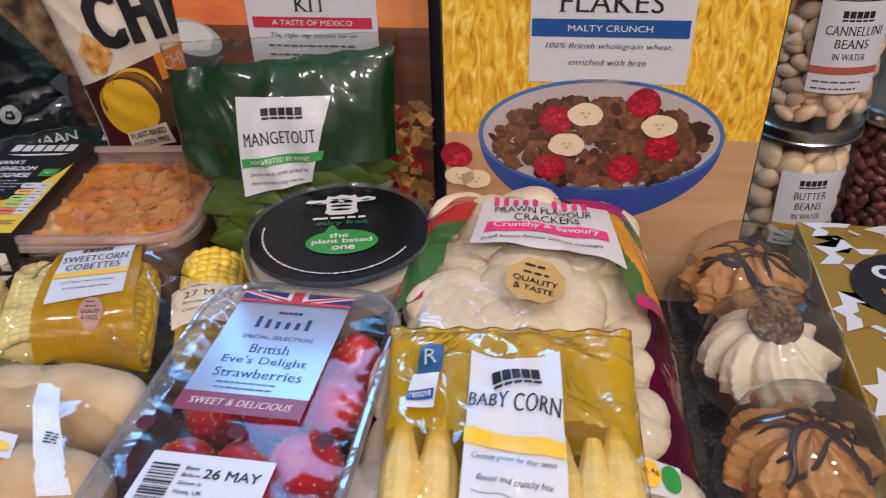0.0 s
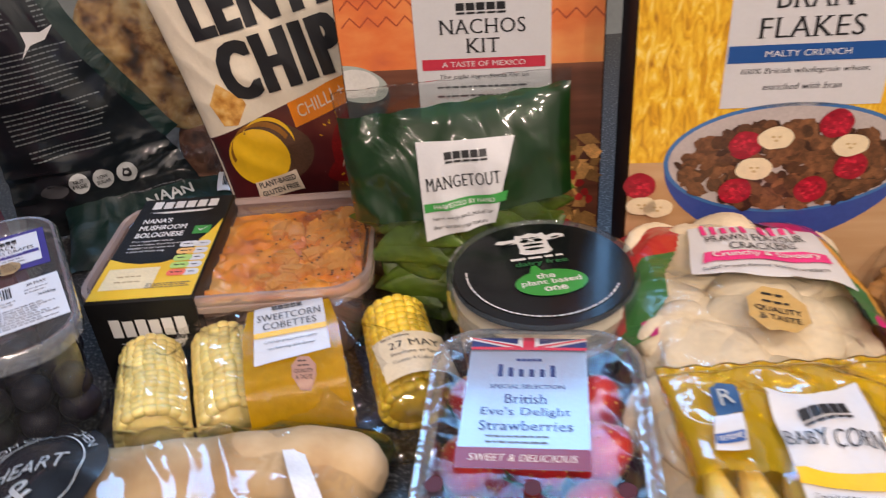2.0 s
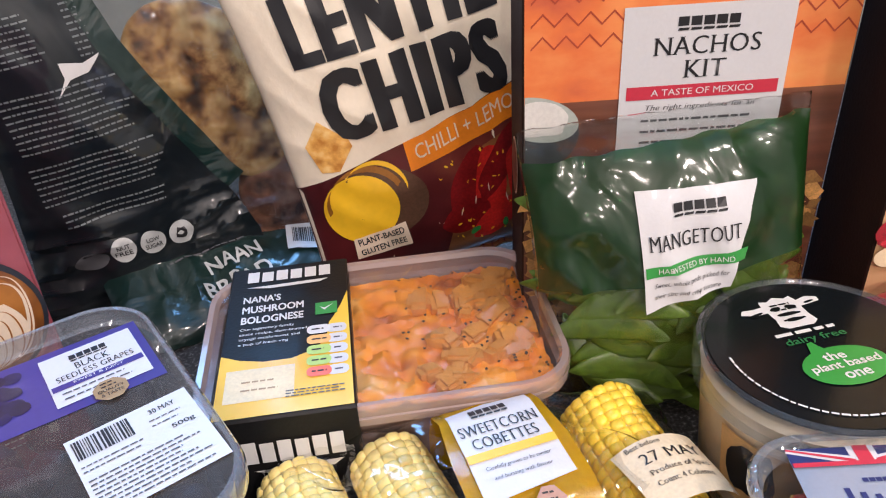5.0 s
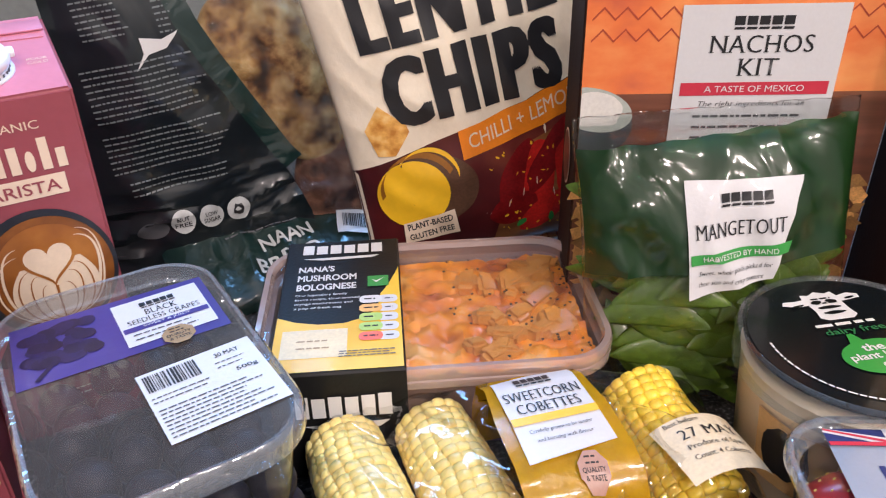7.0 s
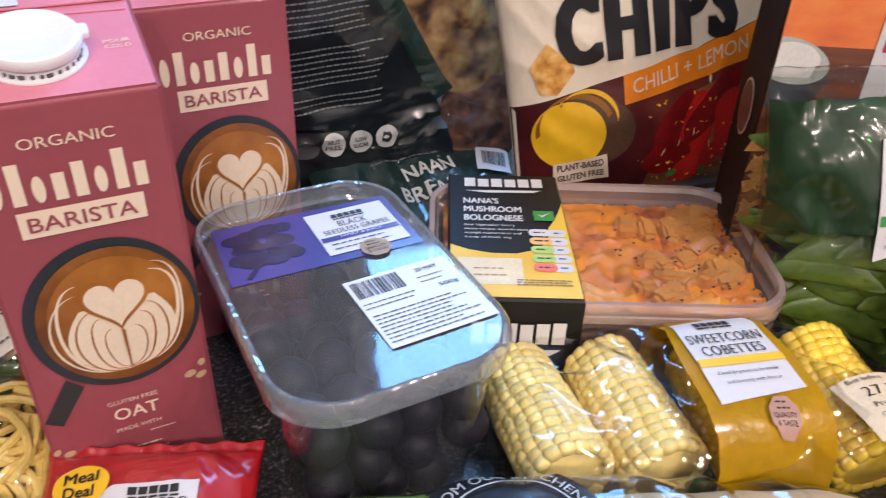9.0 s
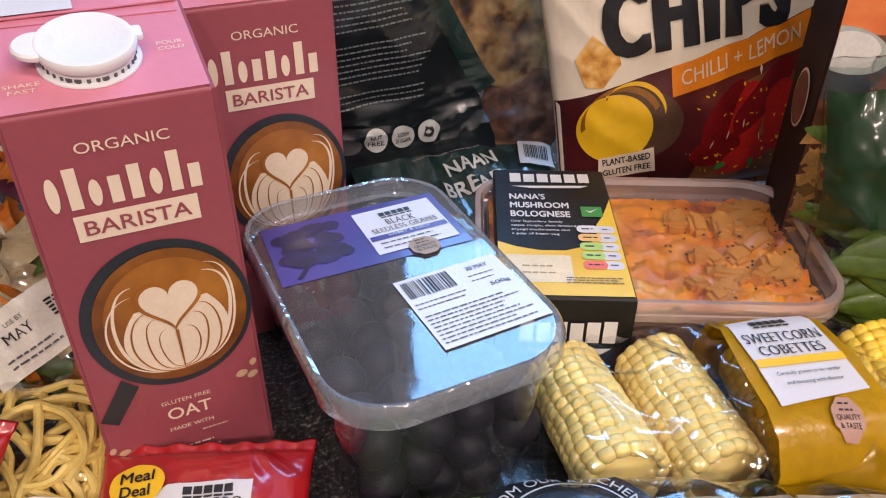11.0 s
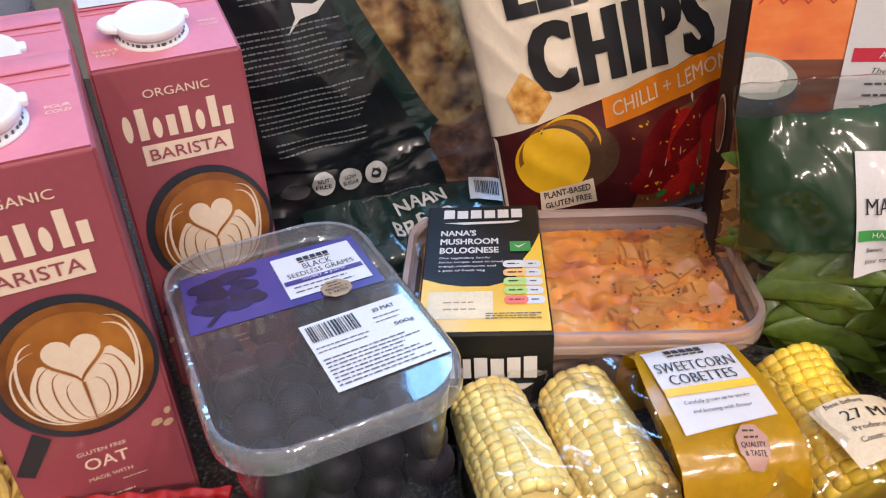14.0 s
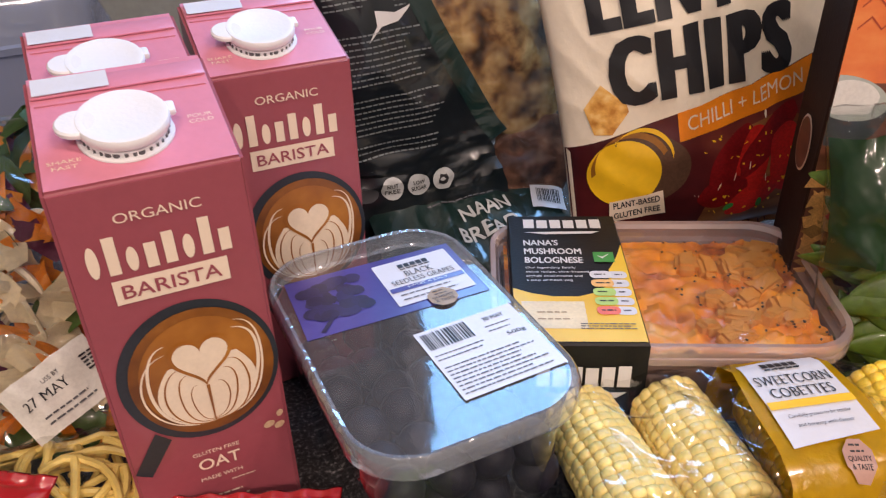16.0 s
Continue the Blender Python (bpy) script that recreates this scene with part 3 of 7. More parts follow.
sheet(nachos, NF, inset(oval(0.008, 0.1555, 0.0215, 0.0195, 40)), DIP_GREY, 0.0004, "dip_bowl_picture", "printed grey dip bowl")
sheet(nachos, NF, inset(turned(oval(0.008, 0.1640, 0.0215, 0.0120, 40), -14, 0.008, 0.164)), DIP_RIM, 0.0006, "dip_rim_picture", "printed pale bowl rim")
sheet(nachos, NF, inset(turned(oval(0.007, 0.1650, 0.0170, 0.0095, 40, 0.25, 4), -14, 0.007, 0.165)), DIP_WHITE, 0.0008, "dip_picture", "printed white dip")
food = [(rnd.uniform(0.004, 0.162), rnd.uniform(0.02, 0.122) - 0.0, rnd.uniform(0.004, 0.011), rnd.uniform(0.003, 0.007), rnd.uniform(0, 180)) for _ in range(420)]
many_ovals(nachos, NF, food, FILL_PRINT, 0.0004, "nachos_picture", 0.12, 4, 1e-6)
many_ovals(nachos, NF, [(rnd.uniform(0.01, 0.16), rnd.uniform(0.02, 0.118), rnd.uniform(0.002, 0.006), rnd.uniform(0.002, 0.004), rnd.uniform(0, 180)) for _ in range(110)], CHILLI_P, 0.00085, "salsa_picture", 0.4, 9, 1e-6)
lab = sheet(nachos, NF, [(0.049, 0.136), (0.133, 0.136), (0.133, 0.2185), (0.049, 0.2185)], PAPER, 0.0009, "label", "white printed panel")
logo(lab, NF, 0.091, 0.2105, 0.031, 0.0045, INK, z=0.0012)
words(lab, NF, "NACHOS", 0.091, 0.1985, 0.053, 0.0090, INK, 0.0012)
words(lab, NF, "KIT", 0.091, 0.1865, 0.021, 0.0090, INK, 0.0012)
sheet(lab, NF, rect(0.0525, 0.1715, 0.1295, 0.1785), RED_INK, 0.0012, "stripe", "red stripe")
words(lab, NF, "A TASTE OF MEXICO", 0.091, 0.175, 0.052, 0.0034, WHITE_INK, 0.0015)
words(lab, NF, "The right ingredients for an", 0.091, 0.1665, 0.056, 0.0038, INK, 0.0012, slant=0.25)
bars(lab, NF, 0.091, 0.160, 0.060, 3, 0.006, 0.0018, GREY_INK, 0.0012, seed=3)

# ---- jars of beans ----
GLASS = film("jar_glass", (0.96, 0.97, 0.95), rough=0.03, gain=0.9, bump=0.03)
TIN = mat("jar_lid_steel", (0.42, 0.41, 0.38), 0.25, metal=1.0, var=0.1)
BEAN_W = mat("white_bean_skin", (0.88, 0.62, 0.42), 0.35, var=0.12, scale=80, island=0.18, coat=0.3)
BEAN_B = mat("butter_bean_skin", (0.88, 0.66, 0.42), 0.35, var=0.12, scale=80, island=0.15, coat=0.3)
BEAN_K = mat("kidney_bean_skin", (0.13, 0.035, 0.03), 0.3, var=0.2, scale=80, island=0.5, coat=0.4)


def bean_jar(m, skin, size, label, seed, lettering, stripe, lift=0.0):
    j = thing("bean_jar", m, label, "jar", "jars of beans")
    r, h = 0.0385, 0.0975
    part("glass", lathe([(0.030, 0.001), (r - 0.003, 0.001), (r, 0.005), (r, h - 0.022), (r - 0.001, h - 0.017), (r - 0.003, h - 0.013), (r - 0.003, h - 0.010)]), GLASS, j, "clear glass body")
    part("lid", lathe([(r - 0.004, h - 0.010), (r + 0.0005, h - 0.010), (r + 0.001, h - 0.0085), (r, h - 0.0075), (r + 0.0005, h - 0.0055), (r - 0.0005, h - 0.001), (r - 0.003, h), (r - 0.006, h - 0.0012), (0.0, h - 0.0012)]), TIN, j, "steel lid")
    rd = random.Random(seed)
    bm = bmesh.new()
    for ring in range(2):
        rows = int((h - 0.014) / (size[1] * 1.55))
        for i in range(rows):
            for k in range(int(2 * math.pi * (r - 0.007) / (size[0] * 1.75))):
                a = (k + rd.uniform(-.25, .25) + 0.5 * (i % 2)) * size[0] * 1.75 / (r - 0.007)
                rr = r - 0.0025 - size[2] - ring * size[2] * 1.5
                blob(bm, (rr * math.cos(a), rr * math.sin(a), 0.004 + size[1] + (i + rd.uniform(-.3, .3)) * size[1] * 1.5),
                     (size[2], size[0] * rd.uniform(.85, 1.1), size[1] * rd.uniform(.85, 1.1)), (rd.uniform(-1.3, 1.3) if size[0] > size[1] * 1.2 else 0, rd.uniform(-.2, .2), a), 2, 0.12, 90)
    tagged(part("beans", bm, skin, j, "packed beans"), kind="stuff")
    if lettering:
        def face(x, y, z):
            a = x / r - math.pi / 2 - 0.05
            return Vector(((r + 0.0003 + z) * math.cos(a), (r + 0.0003 + z) * math.sin(a), y + lift))
        lb = sheet(j, face, [(-0.021, 0.010), (0.021, 0.010), (0.0225, 0.0685), (-0.0225, 0.0685)], PAPER, 0.0001, "label", "white paper label", grid=0.004)
        logo(lb, face, 0.0, 0.0605, 0.019, 0.0042, INK, z=0.0003)
        for i, (s, w) in enumerate(lettering):
            words(lb, face, s, 0, 0.0505 - i * 0.0082, w, 0.0056 if i < 2 else 0.004, INK, 0.0003, grid=0.003)
        sheet(lb, face, rect(-0.0215, 0.0225, 0.0215, 0.0275), stripe, 0.0003, "stripe", grid=0.004)
        bars(lb, face, 0, 0.0175, 0.036, 2, 0.0045, 0.0016, GREY_INK, 0.0003, seed=seed)
    return j


bean_jar(pose(0.2475, 0.5085, 0, 0, 0, 3), BEAN_B, (0.0125, 0.0095, 0.006), "glass jar of butter beans with a white label", 2, (("BUTTER", 0.022), ("BEANS", 0.018), ("IN WATER", 0.020)), GOLD_INK)
bean_jar(pose(0.2495, 0.5085, 0.0976, 0, 0, 0), BEAN_W, (0.0098, 0.0056, 0.0052), "glass jar of cannellini beans stacked on another jar", 5, (("CANNELLINI", 0.034), ("BEANS", 0.020), ("IN WATER", 0.020)), BRICK_INK, 0.0185)
bean_jar(pose(0.328, 0.525, 0), BEAN_K, (0.0062, 0.0042, 0.004), "glass jar of dark kidney beans", 9, (), RED_INK)

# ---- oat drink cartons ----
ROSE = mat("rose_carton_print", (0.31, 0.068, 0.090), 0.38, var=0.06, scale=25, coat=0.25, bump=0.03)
# The sloping top and its folds are a paler pink than the sides.
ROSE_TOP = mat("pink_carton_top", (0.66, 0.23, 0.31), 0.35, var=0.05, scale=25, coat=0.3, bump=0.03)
CAP = mat("white_screw_cap", (0.78, 0.79, 0.80), 0.3, var=0.02)
CUP_INK = mat("black_cup_print", (0.02, 0.025, 0.035), 0.4, var=0.2, coat=0.2, bump=0)
COFFEE = ramp_mat("coffee_print", [(0.3, (0.20, 0.065, 0.012)), (0.55, (0.36, 0.13, 0.02)), (0.75, (0.52, 0.22, 0.04))], 30, detail=4, coat=0.2)
CREMA = ramp_mat("dark_crema_print", [(0.35, (0.13, 0.04, 0.008)), (0.6, (0.26, 0.09, 0.014)), (0.75, (0.40, 0.16, 0.03))], 45, detail=4, coat=0.2)
FOAM = mat("foam_print", (0.80, 0.67, 0.52), 0.4, var=0.06, coat=0.2, bump=0)
OATG = mat("oat_grain_print", (0.55, 0.38, 0.24), 0.4, var=0.2, coat=0.2, bump=0)


def oat_carton(m):
    t = thing("oat_drink_carton", m, "rose pink oat drink carton with white cap and latte picture", "drink carton", "oat drink cartons")
    w, hf, hb = 0.072, 0.194, 0.214
    bm = bmesh.new()
    k = w / 2
    ring = lambda pts: [bm.verts.new(p) for p in pts]
    a = ring([(-k, -k, 0), (k, -k, 0), (k, k, 0), (-k, k, 0)])
    b = ring([(-k, -k, hf), (k, -k, hf), (k, k, hb), (-k, k, hb)])
    bm.faces.new(a[::-1])
    for i in range(4):
        bm.faces.new((a[i], a[(i + 1) % 4], b[(i + 1) % 4], b[i]))
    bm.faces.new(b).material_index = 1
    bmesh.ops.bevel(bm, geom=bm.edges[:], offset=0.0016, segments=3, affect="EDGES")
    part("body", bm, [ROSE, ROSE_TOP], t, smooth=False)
    slope = math.degrees(math.atan2(hb - hf, w))
    top = pose(0, -k, hf, slope, 0, 0)
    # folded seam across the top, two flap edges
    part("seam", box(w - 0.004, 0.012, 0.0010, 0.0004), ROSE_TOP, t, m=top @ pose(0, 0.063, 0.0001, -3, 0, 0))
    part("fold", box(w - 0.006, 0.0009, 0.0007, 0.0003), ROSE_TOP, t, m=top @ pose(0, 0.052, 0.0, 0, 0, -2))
    sheet(t, lambda x, y, z: top @ Vector((x, y, z)), turned(rect(-0.033, 0.0575, -0.004, 0.0690), 0), PAPER, 0.0022, "date_panel", "blank white date panel")
    TF = on(top)
    words(t, TF, "SHAKE", -0.026, 0.016, 0.012, 0.0022, CREAM_INK, 0.0004)
    words(t, TF, "FAST", -0.026, 0.0125, 0.009, 0.0022, CREAM_INK, 0.0004)
    words(t, TF, "POUR", 0.026, 0.030, 0.0095, 0.0022, CREAM_INK, 0.0004)
    words(t, TF, "COLD", 0.026, 0.0265, 0.0095, 0.0022, CREAM_INK, 0.0004)
    cap = part("cap", lathe([(0.0158, 0.0012), (0.0158, 0.0030), (0.0150, 0.0034), (0.0150, 0.0042), (0.0166, 0.0046), (0.0172, 0.0056), (0.0172, 0.0078), (0.0166, 0.0088), (0.0150, 0.0090), (0.0140, 0.0086), (0.0, 0.0085)], 72), CAP, t, "white flip cap", m=top @ pose(-0.0025, 0.0265, 0))
    part("collar", lathe([(0.0180, 0.0002), (0.0178, 0.0009), (0.0160, 0.0012), (0.0150, 0.0012)], 72), CAP, cap)
    part("tooth_ring", lathe([(0.0159, 0.0012), (0.0163, 0.0012), (0.0163, 0.0026), (0.0159, 0.0026)], 96, ripple=lambda a, z: 1.004 if math.sin(a * 32) > 0 else 0.955), GREY_INK, cap, "dark toothed ring")
    part("pull_tab", lathe([(0.0, 0.0), (0.0070, 0.0), (0.0078, 0.0008), (0.0078, 0.0022), (0.0070, 0.0030), (0.0, 0.0030)], 32), CAP, cap, m=pose(-0.0165, 0.001, 0.0056))
    part("latch", box(0.004, 0.007, 0.0030, 0.001, (0.0175, 0.002, 0.0054)), CAP, cap)
    F = on(pose(0, -k - 0.0003, 0, 90, 0, 0))
    words(t, F, "ORGANIC", 0.001, 0.1795, 0.032, 0.0042, CREAM_INK, 0.0004)
    logo(t, F, 0.0, 0.1645, 0.056, 0.0165, CREAM_INK, (-0.85, 1, -0.66, 0.66, 0.85, -0.66, 1.0, 0.6), 0.0004, dashes=False, weight=0.62)
    bl = sheet(t, F, rect(-0.0215, 0.1425, 0.0225, 0.1535), CREAM_INK, 0.0004, "word_panel", "cream panel")
    words(bl, F, "BARISTA", 0.0005, 0.148, 0.038, 0.0062, ROSE, 0.0008, bold=0.008)
    cx, cy = 0.0035, 0.1005
    cup = sheet(t, F, oval(cx - 0.001, cy, 0.0335, 0.0365, 60), CUP_INK, 0.0004, "cup_picture", "printed black coffee cup")
    sheet(cup, F, [(-0.0345, 0.0540), (-0.028, 0.0500), (-0.016, 0.068), (-0.022, 0.074)], CUP_INK, 0.0005, "cup_handle")
    sheet(cup, F, oval(cx, cy - 0.0005, 0.0302, 0.0328, 60), COFFEE, 0.0007, "coffee_picture", "printed coffee")

    def heart(x, y, s, stretch=1.0):
        pts = []
        for q in range(40):
            u = 2 * math.pi * q / 40
            pts.append((x + s * 16 * math.sin(u) ** 3 / 17, y + s * stretch * (13 * math.cos(u) - 5 * math.cos(2 * u) - 2 * math.cos(3 * u) - math.cos(4 * u)) / 17))
        return pts
    ring_in, ring_out = oval(cx, cy - 0.0005, 0.0262, 0.0286, 60), oval(cx, cy - 0.0005, 0.0302, 0.0328, 60)
    crema = bmesh.new()
    for i in range(60):
        j = (i + 1) % 60
        crema.faces.new([crema.verts.new(F(*p, 0.00085)) for p in (ring_in[i], ring_in[j], ring_out[j], ring_out[i])])
    part("crema_ring", crema, CREMA, cup, "darker coffee edge", smooth=False)
    px, py = cx + 0.0006, cy - 0.0285

    def strokes(name, material, lift, rows):
        """Tapered strokes that rise from the tip of the pattern and curl in at their ends."""
        bm = bmesh.new()
        for i, (side, r0, up, th) in enumerate(rows):
            line = []
            for q in range(25):
                u = q / 24
                ang = math.pi * (0.98 * u ** 0.9)
                sx = r0 * math.sin(ang * 0.86) ** 0.75 * (1 + 0.05 * math.sin(5 * u + i))
                line.append((px + side * sx, py + 0.0004 * i + up * (1 - math.cos(ang)) / 2, th * math.sin(math.pi * (0.10 + 0.86 * u)) ** 0.8))
            for p, q in zip(line, line[1:]):
                n = Vector((q[1] - p[1], p[0] - q[0])).normalized()
                bm.faces.new([bm.verts.new(F(a, b, lift + i * 2e-6)) for a, b in ((p[0] - n.x * p[2] / 2, p[1] - n.y * p[2] / 2), (q[0] - n.x * q[2] / 2, q[1] - n.y * q[2] / 2), (q[0] + n.x * q[2] / 2, q[1] + n.y * q[2] / 2), (p[0] + n.x * p[2] / 2, p[1] + n.y * p[2] / 2))])
        part(name, bm, material, cup, smooth=False)
    strokes("foam_pattern", FOAM, 0.0010, [(-1, 0.0262, 0.042, 0.0009), (-1, 0.0240, 0.046, 0.0014), (1, 0.0262, 0.050, 0.0010), (1, 0.0238, 0.046, 0.0015)])
    leaf = [(px + 0.0212 * math.sin(math.pi * 0.80 * k / 14) ** 0.72, py + 0.0355 * (k / 14) ** 1.25) for k in range(15)]
    sheet(cup, F, leaf + [(2 * px - x, y - 0.0012) for x, y in leaf[:0:-1]], FOAM, 0.0011, "foam_leaf")
    strokes("coffee_pattern", COFFEE, 0.0013, [(-1, 0.0178, 0.033, 0.0008), (1, 0.0180, 0.032, 0.0008), (-1, 0.0128, 0.028, 0.0007), (1, 0.0126, 0.027, 0.0008), (-1, 0.0075, 0.021, 0.0005), (1, 0.0080, 0.020, 0.0006)])
    sheet(cup, F, heart(cx + 0.0003, cy + 0.0070, 0.0142, 1.04), COFFEE, 0.0015, "coffee_line")
    sheet(cup, F, heart(cx + 0.0003, cy + 0.0074, 0.0122, 1.06), FOAM, 0.0017, "foam_heart")
    sheet(cup, F, [(px - 0.0007, cy - 0.007), (px + 0.0007, cy - 0.007), (px + 0.0002, py + 0.001), (px - 0.0003, py + 0.001)], COFFEE, 0.0018, "coffee_stem")
    words(t, F, "GLUTEN FREE", 0.001, 0.0545, 0.021, 0.0022, CREAM_INK, 0.0006)
    words(t, F, "OAT", 0.0015, 0.0475, 0.019, 0.0066, CREAM_INK, 0.0006, bold=0.01)
    words(t, F, "MADE WITH", 0.001, 0.0385, 0.019, 0.0022, CREAM_INK, 0.0006)
    bars(t, F, 0.012, 0.0335, 0.014, 1, 0.003, 0.0008, CREAM_INK)
    many_ovals(t, F, [(0.0265, 0.0595, 0.0028, 0.0019, 20), (0.031, 0.0575, 0.0026, 0.0018, 30), (0.032, 0.0645, 0.002, 0.0015, 70), (-0.029, 0.0335, 0.0026, 0.0016, 10), (-0.0335, 0.036, 0.002, 0.0014, 60)], OATG, 0.0006, "oat_picture", 0.1, 14)
    bars(t, F, -0.0, 0.026, 0.03, 2, 0.004, 0.0014, CREAM_INK)
    return t


oat = oat_carton(pose(-0.5045, 0.394, 0, 0, 0, 25))
copy_thing(oat, pose(-0.476, 0.5105, 0, 0, 0, 24.5))
copy_thing(oat, pose(-0.5375, 0.4635, 0, 0, 0, 26))

# ---- lentil chips bag ----
def matte_film(name, c, rough=0.32, coat=0.5, var=0.1, scale=20.0, bump=0.1):
    return mat(name, c, rough, var=var, scale=scale, bump=bump, coat=coat)


CREAM_FOIL = matte_film("cream_foil", (0.84, 0.75, 0.60), var=0.05)
MAROON = ramp_mat("dark_kitchen_print", [(0.3, (0.035, 0.006, 0.008)), (0.55, (0.11, 0.014, 0.016)), (0.7, (0.22, 0.05, 0.03))], 14, rough=0.3, coat=0.5)
MANGO = mat("mango_print", (0.88, 0.52, 0.02), 0.35, var=0.10, scale=14, coat=0.4, bump=0)
MANGO_D = mat("mango_edge_print", (0.30, 0.12, 0.015), 0.35, var=0.2, coat=0.4, bump=0)
WOODB = mat("wooden_bowl_print", (0.10, 0.05, 0.03), 0.35, var=0.3, scale=60, coat=0.4, bump=0)
CHILLI = mat("chilli_print", (0.55, 0.02, 0.015), 0.3, var=0.35, scale=60, coat=0.5, bump=0)
CHILLI_D = mat("dark_chilli_print", (0.22, 0.008, 0.01), 0.3, var=0.4, scale=60, coat=0.5, bump=0)
CRISP = ramp_mat("crisp_print", [(0.35, (0.50, 0.20, 0.03)), (0.55, (0.78, 0.42, 0.10)), (0.7, (0.88, 0.60, 0.24))], 120, coat=0.4)
chips = thing("lentil_chips_bag", upright(-0.2190, 0.612, 0.140, 1.5, 3, 11), "cream and dark red lentil chips bag standing upright", "snack bag")
cf = pillow(0.190, 0.25, 0.024, 0.8, 0.0020, 3, seal=0.06, freq=26, lift=0.0002, zs=0.8)
part("bag", bag(cf, 0.190, 0.25, 120, 150), CREAM_FOIL, chips, "cream foil bag")
sheet(chips, cf, [(-0.0945, -0.124), (0.0945, -0.124), (0.0945, 0.0035), (0.05, -0.005), (-0.0945, -0.0325)], MAROON, 0.0001, "kitchen_picture", "printed dark red kitchen scene", grid=0.004)
words(chips, cf, "LENTIL", -0.001, 0.0665, 0.134, 0.042, INK, 0.0010, rot=1, grid=0.006, heavy=0.062)
words(chips, cf, "CHIPS", 0.002, 0.0170, 0.124, 0.046, INK, 0.0010, rot=1, grid=0.006, heavy=0.062)
st = sheet(chips, cf, [(-0.0165, -0.0375), (0.070, -0.0235), (0.079, -0.022), (0.079, 0.0005), (0.0725, -0.0012), (-0.0165, -0.0172)], ORANGE_INK, 0.0007, "stripe", "orange flavour stripe", grid=0.006)
words(st, cf, "CHILLI + LEMON", 0.031, -0.0185, 0.084, 0.0100, CREAM_INK, 0.0011, rot=10, slant=0.2, grid=0.006)
sheet(chips, cf, [(-0.079, -0.004), (-0.066, 0.011), (-0.050, -0.005), (-0.049, -0.010), (-0.062, -0.0245), (-0.074, -0.023)], CRISP, 0.0006, "crisp_picture", "printed crisp", grid=0.006)
sheet(chips, cf, oval(-0.045, -0.055, 0.036, 0.027, 40), WOODB, 0.0005, "bowl_picture", "printed wooden bowl", grid=0.008)
sheet(chips, cf, oval(-0.056, -0.055, 0.026, 0.025, 40), MANGO, 0.0008, "mango_picture", "printed mango slice", grid=0.008)
sheet(chips, cf, oval(-0.050, -0.049, 0.026, 0.024, 40)[2:22] + oval(-0.053, -0.052, 0.026, 0.0235, 40)[21:1:-1], MANGO_D, 0.0010, "mango_edge", grid=0.008)
sheet(chips, cf, oval(-0.043, -0.044, 0.022, 0.021, 40)[0:20] + oval(-0.046, -0.048, 0.024, 0.0225, 40)[19::-1], MANGO, 0.0012, "mango_picture", "printed mango slice", grid=0.008)
BOARD = ramp_mat("chopping_board_print", [(0.3, (0.14, 0.045, 0.015)), (0.7, (0.36, 0.15, 0.05))], 20, (1, 5, 1), rough=0.3, coat=0.5)
sheet(chips, cf, [(-0.012, -0.124), (0.0945, -0.124), (0.0945, -0.062), (0.060, -0.030), (0.020, -0.040)], BOARD, 0.0003, "board_picture", "printed wooden board", grid=0.004)
for k, (x, y, rx, ry, a) in enumerate([(0.020, -0.060, 0.030, 0.012, 62), (0.034, -0.064, 0.028, 0.011, 78), (0.046, -0.050, 0.032, 0.010, 48), (0.058, -0.066, 0.026, 0.012, 85), (0.012, -0.083, 0.019, 0.011, 10), (0.034, -0.092, 0.022, 0.010, 30)]):
    sheet(chips, cf, turned(oval(x, y, rx, ry, 30, 0.15, k), a, x, y), CHILLI if k % 2 else CHILLI_D, 0.0005 + k * 0.00015, "chilli_picture", "printed red chilli", grid=0.008)
rnd = random.Random(44)
many_ovals(chips, cf, [(rnd.uniform(0.0, 0.085), rnd.uniform(-0.105, -0.035), rnd.uniform(0.0006, 0.0018), rnd.uniform(0.0004, 0.0010), rnd.uniform(0, 180)) for _ in range(55)], MANGO, 0.0018, "chilli_seed_picture", 0.3, 6, 1e-6)
many_ovals(chips, cf, [(0.010 + 0.011 * k, -0.078 + 0.006 * (k % 3), 0.0004, 0.0032, -25 + 9 * k) for k in range(4)], CREAM_INK, 0.0019, "chilli_gleam_picture", 0.2, 12, 1e-6)
many_ovals(chips, cf, [(0.016, -0.096, 0.0045, 0.0022, 30), (0.038, -0.098, 0.004, 0.002, 80)], GREEN_INK, 0.0021, "chilli_stalk_picture", 0.2, 12, 1e-6)
pp = sheet(chips, cf, [(-0.069, -0.092), (-0.029, -0.091), (-0.030, -0.072), (-0.068, -0.076)], CREAM_INK, 0.0014, "word_panel", "cream panel", grid=0.01)
words(pp, cf, "PLANT-BASED", -0.049, -0.0785, 0.033, 0.0052, INK, 0.0017, bold=0.02, rot=3)
words(pp, cf, "GLUTEN FREE", -0.049, -0.0865, 0.033, 0.0050, INK, 0.0017, bold=0.02, rot=3)

# ---- naan bread bag ----
DARK_FILM = film("dark_teal_film", (0.3, 0.4, 0.4), (0.003, 0.006, 0.009), 0.98, rough=0.05, gain=1.3, bump=0.55, scale=16, detail=2.5)
TEAL_FILM = film("deep_green_film", (0.3, 0.5, 0.45), (0.004, 0.022, 0.019), 0.96, rough=0.08, gain=1.3, bump=0.6, scale=24, detail=3)
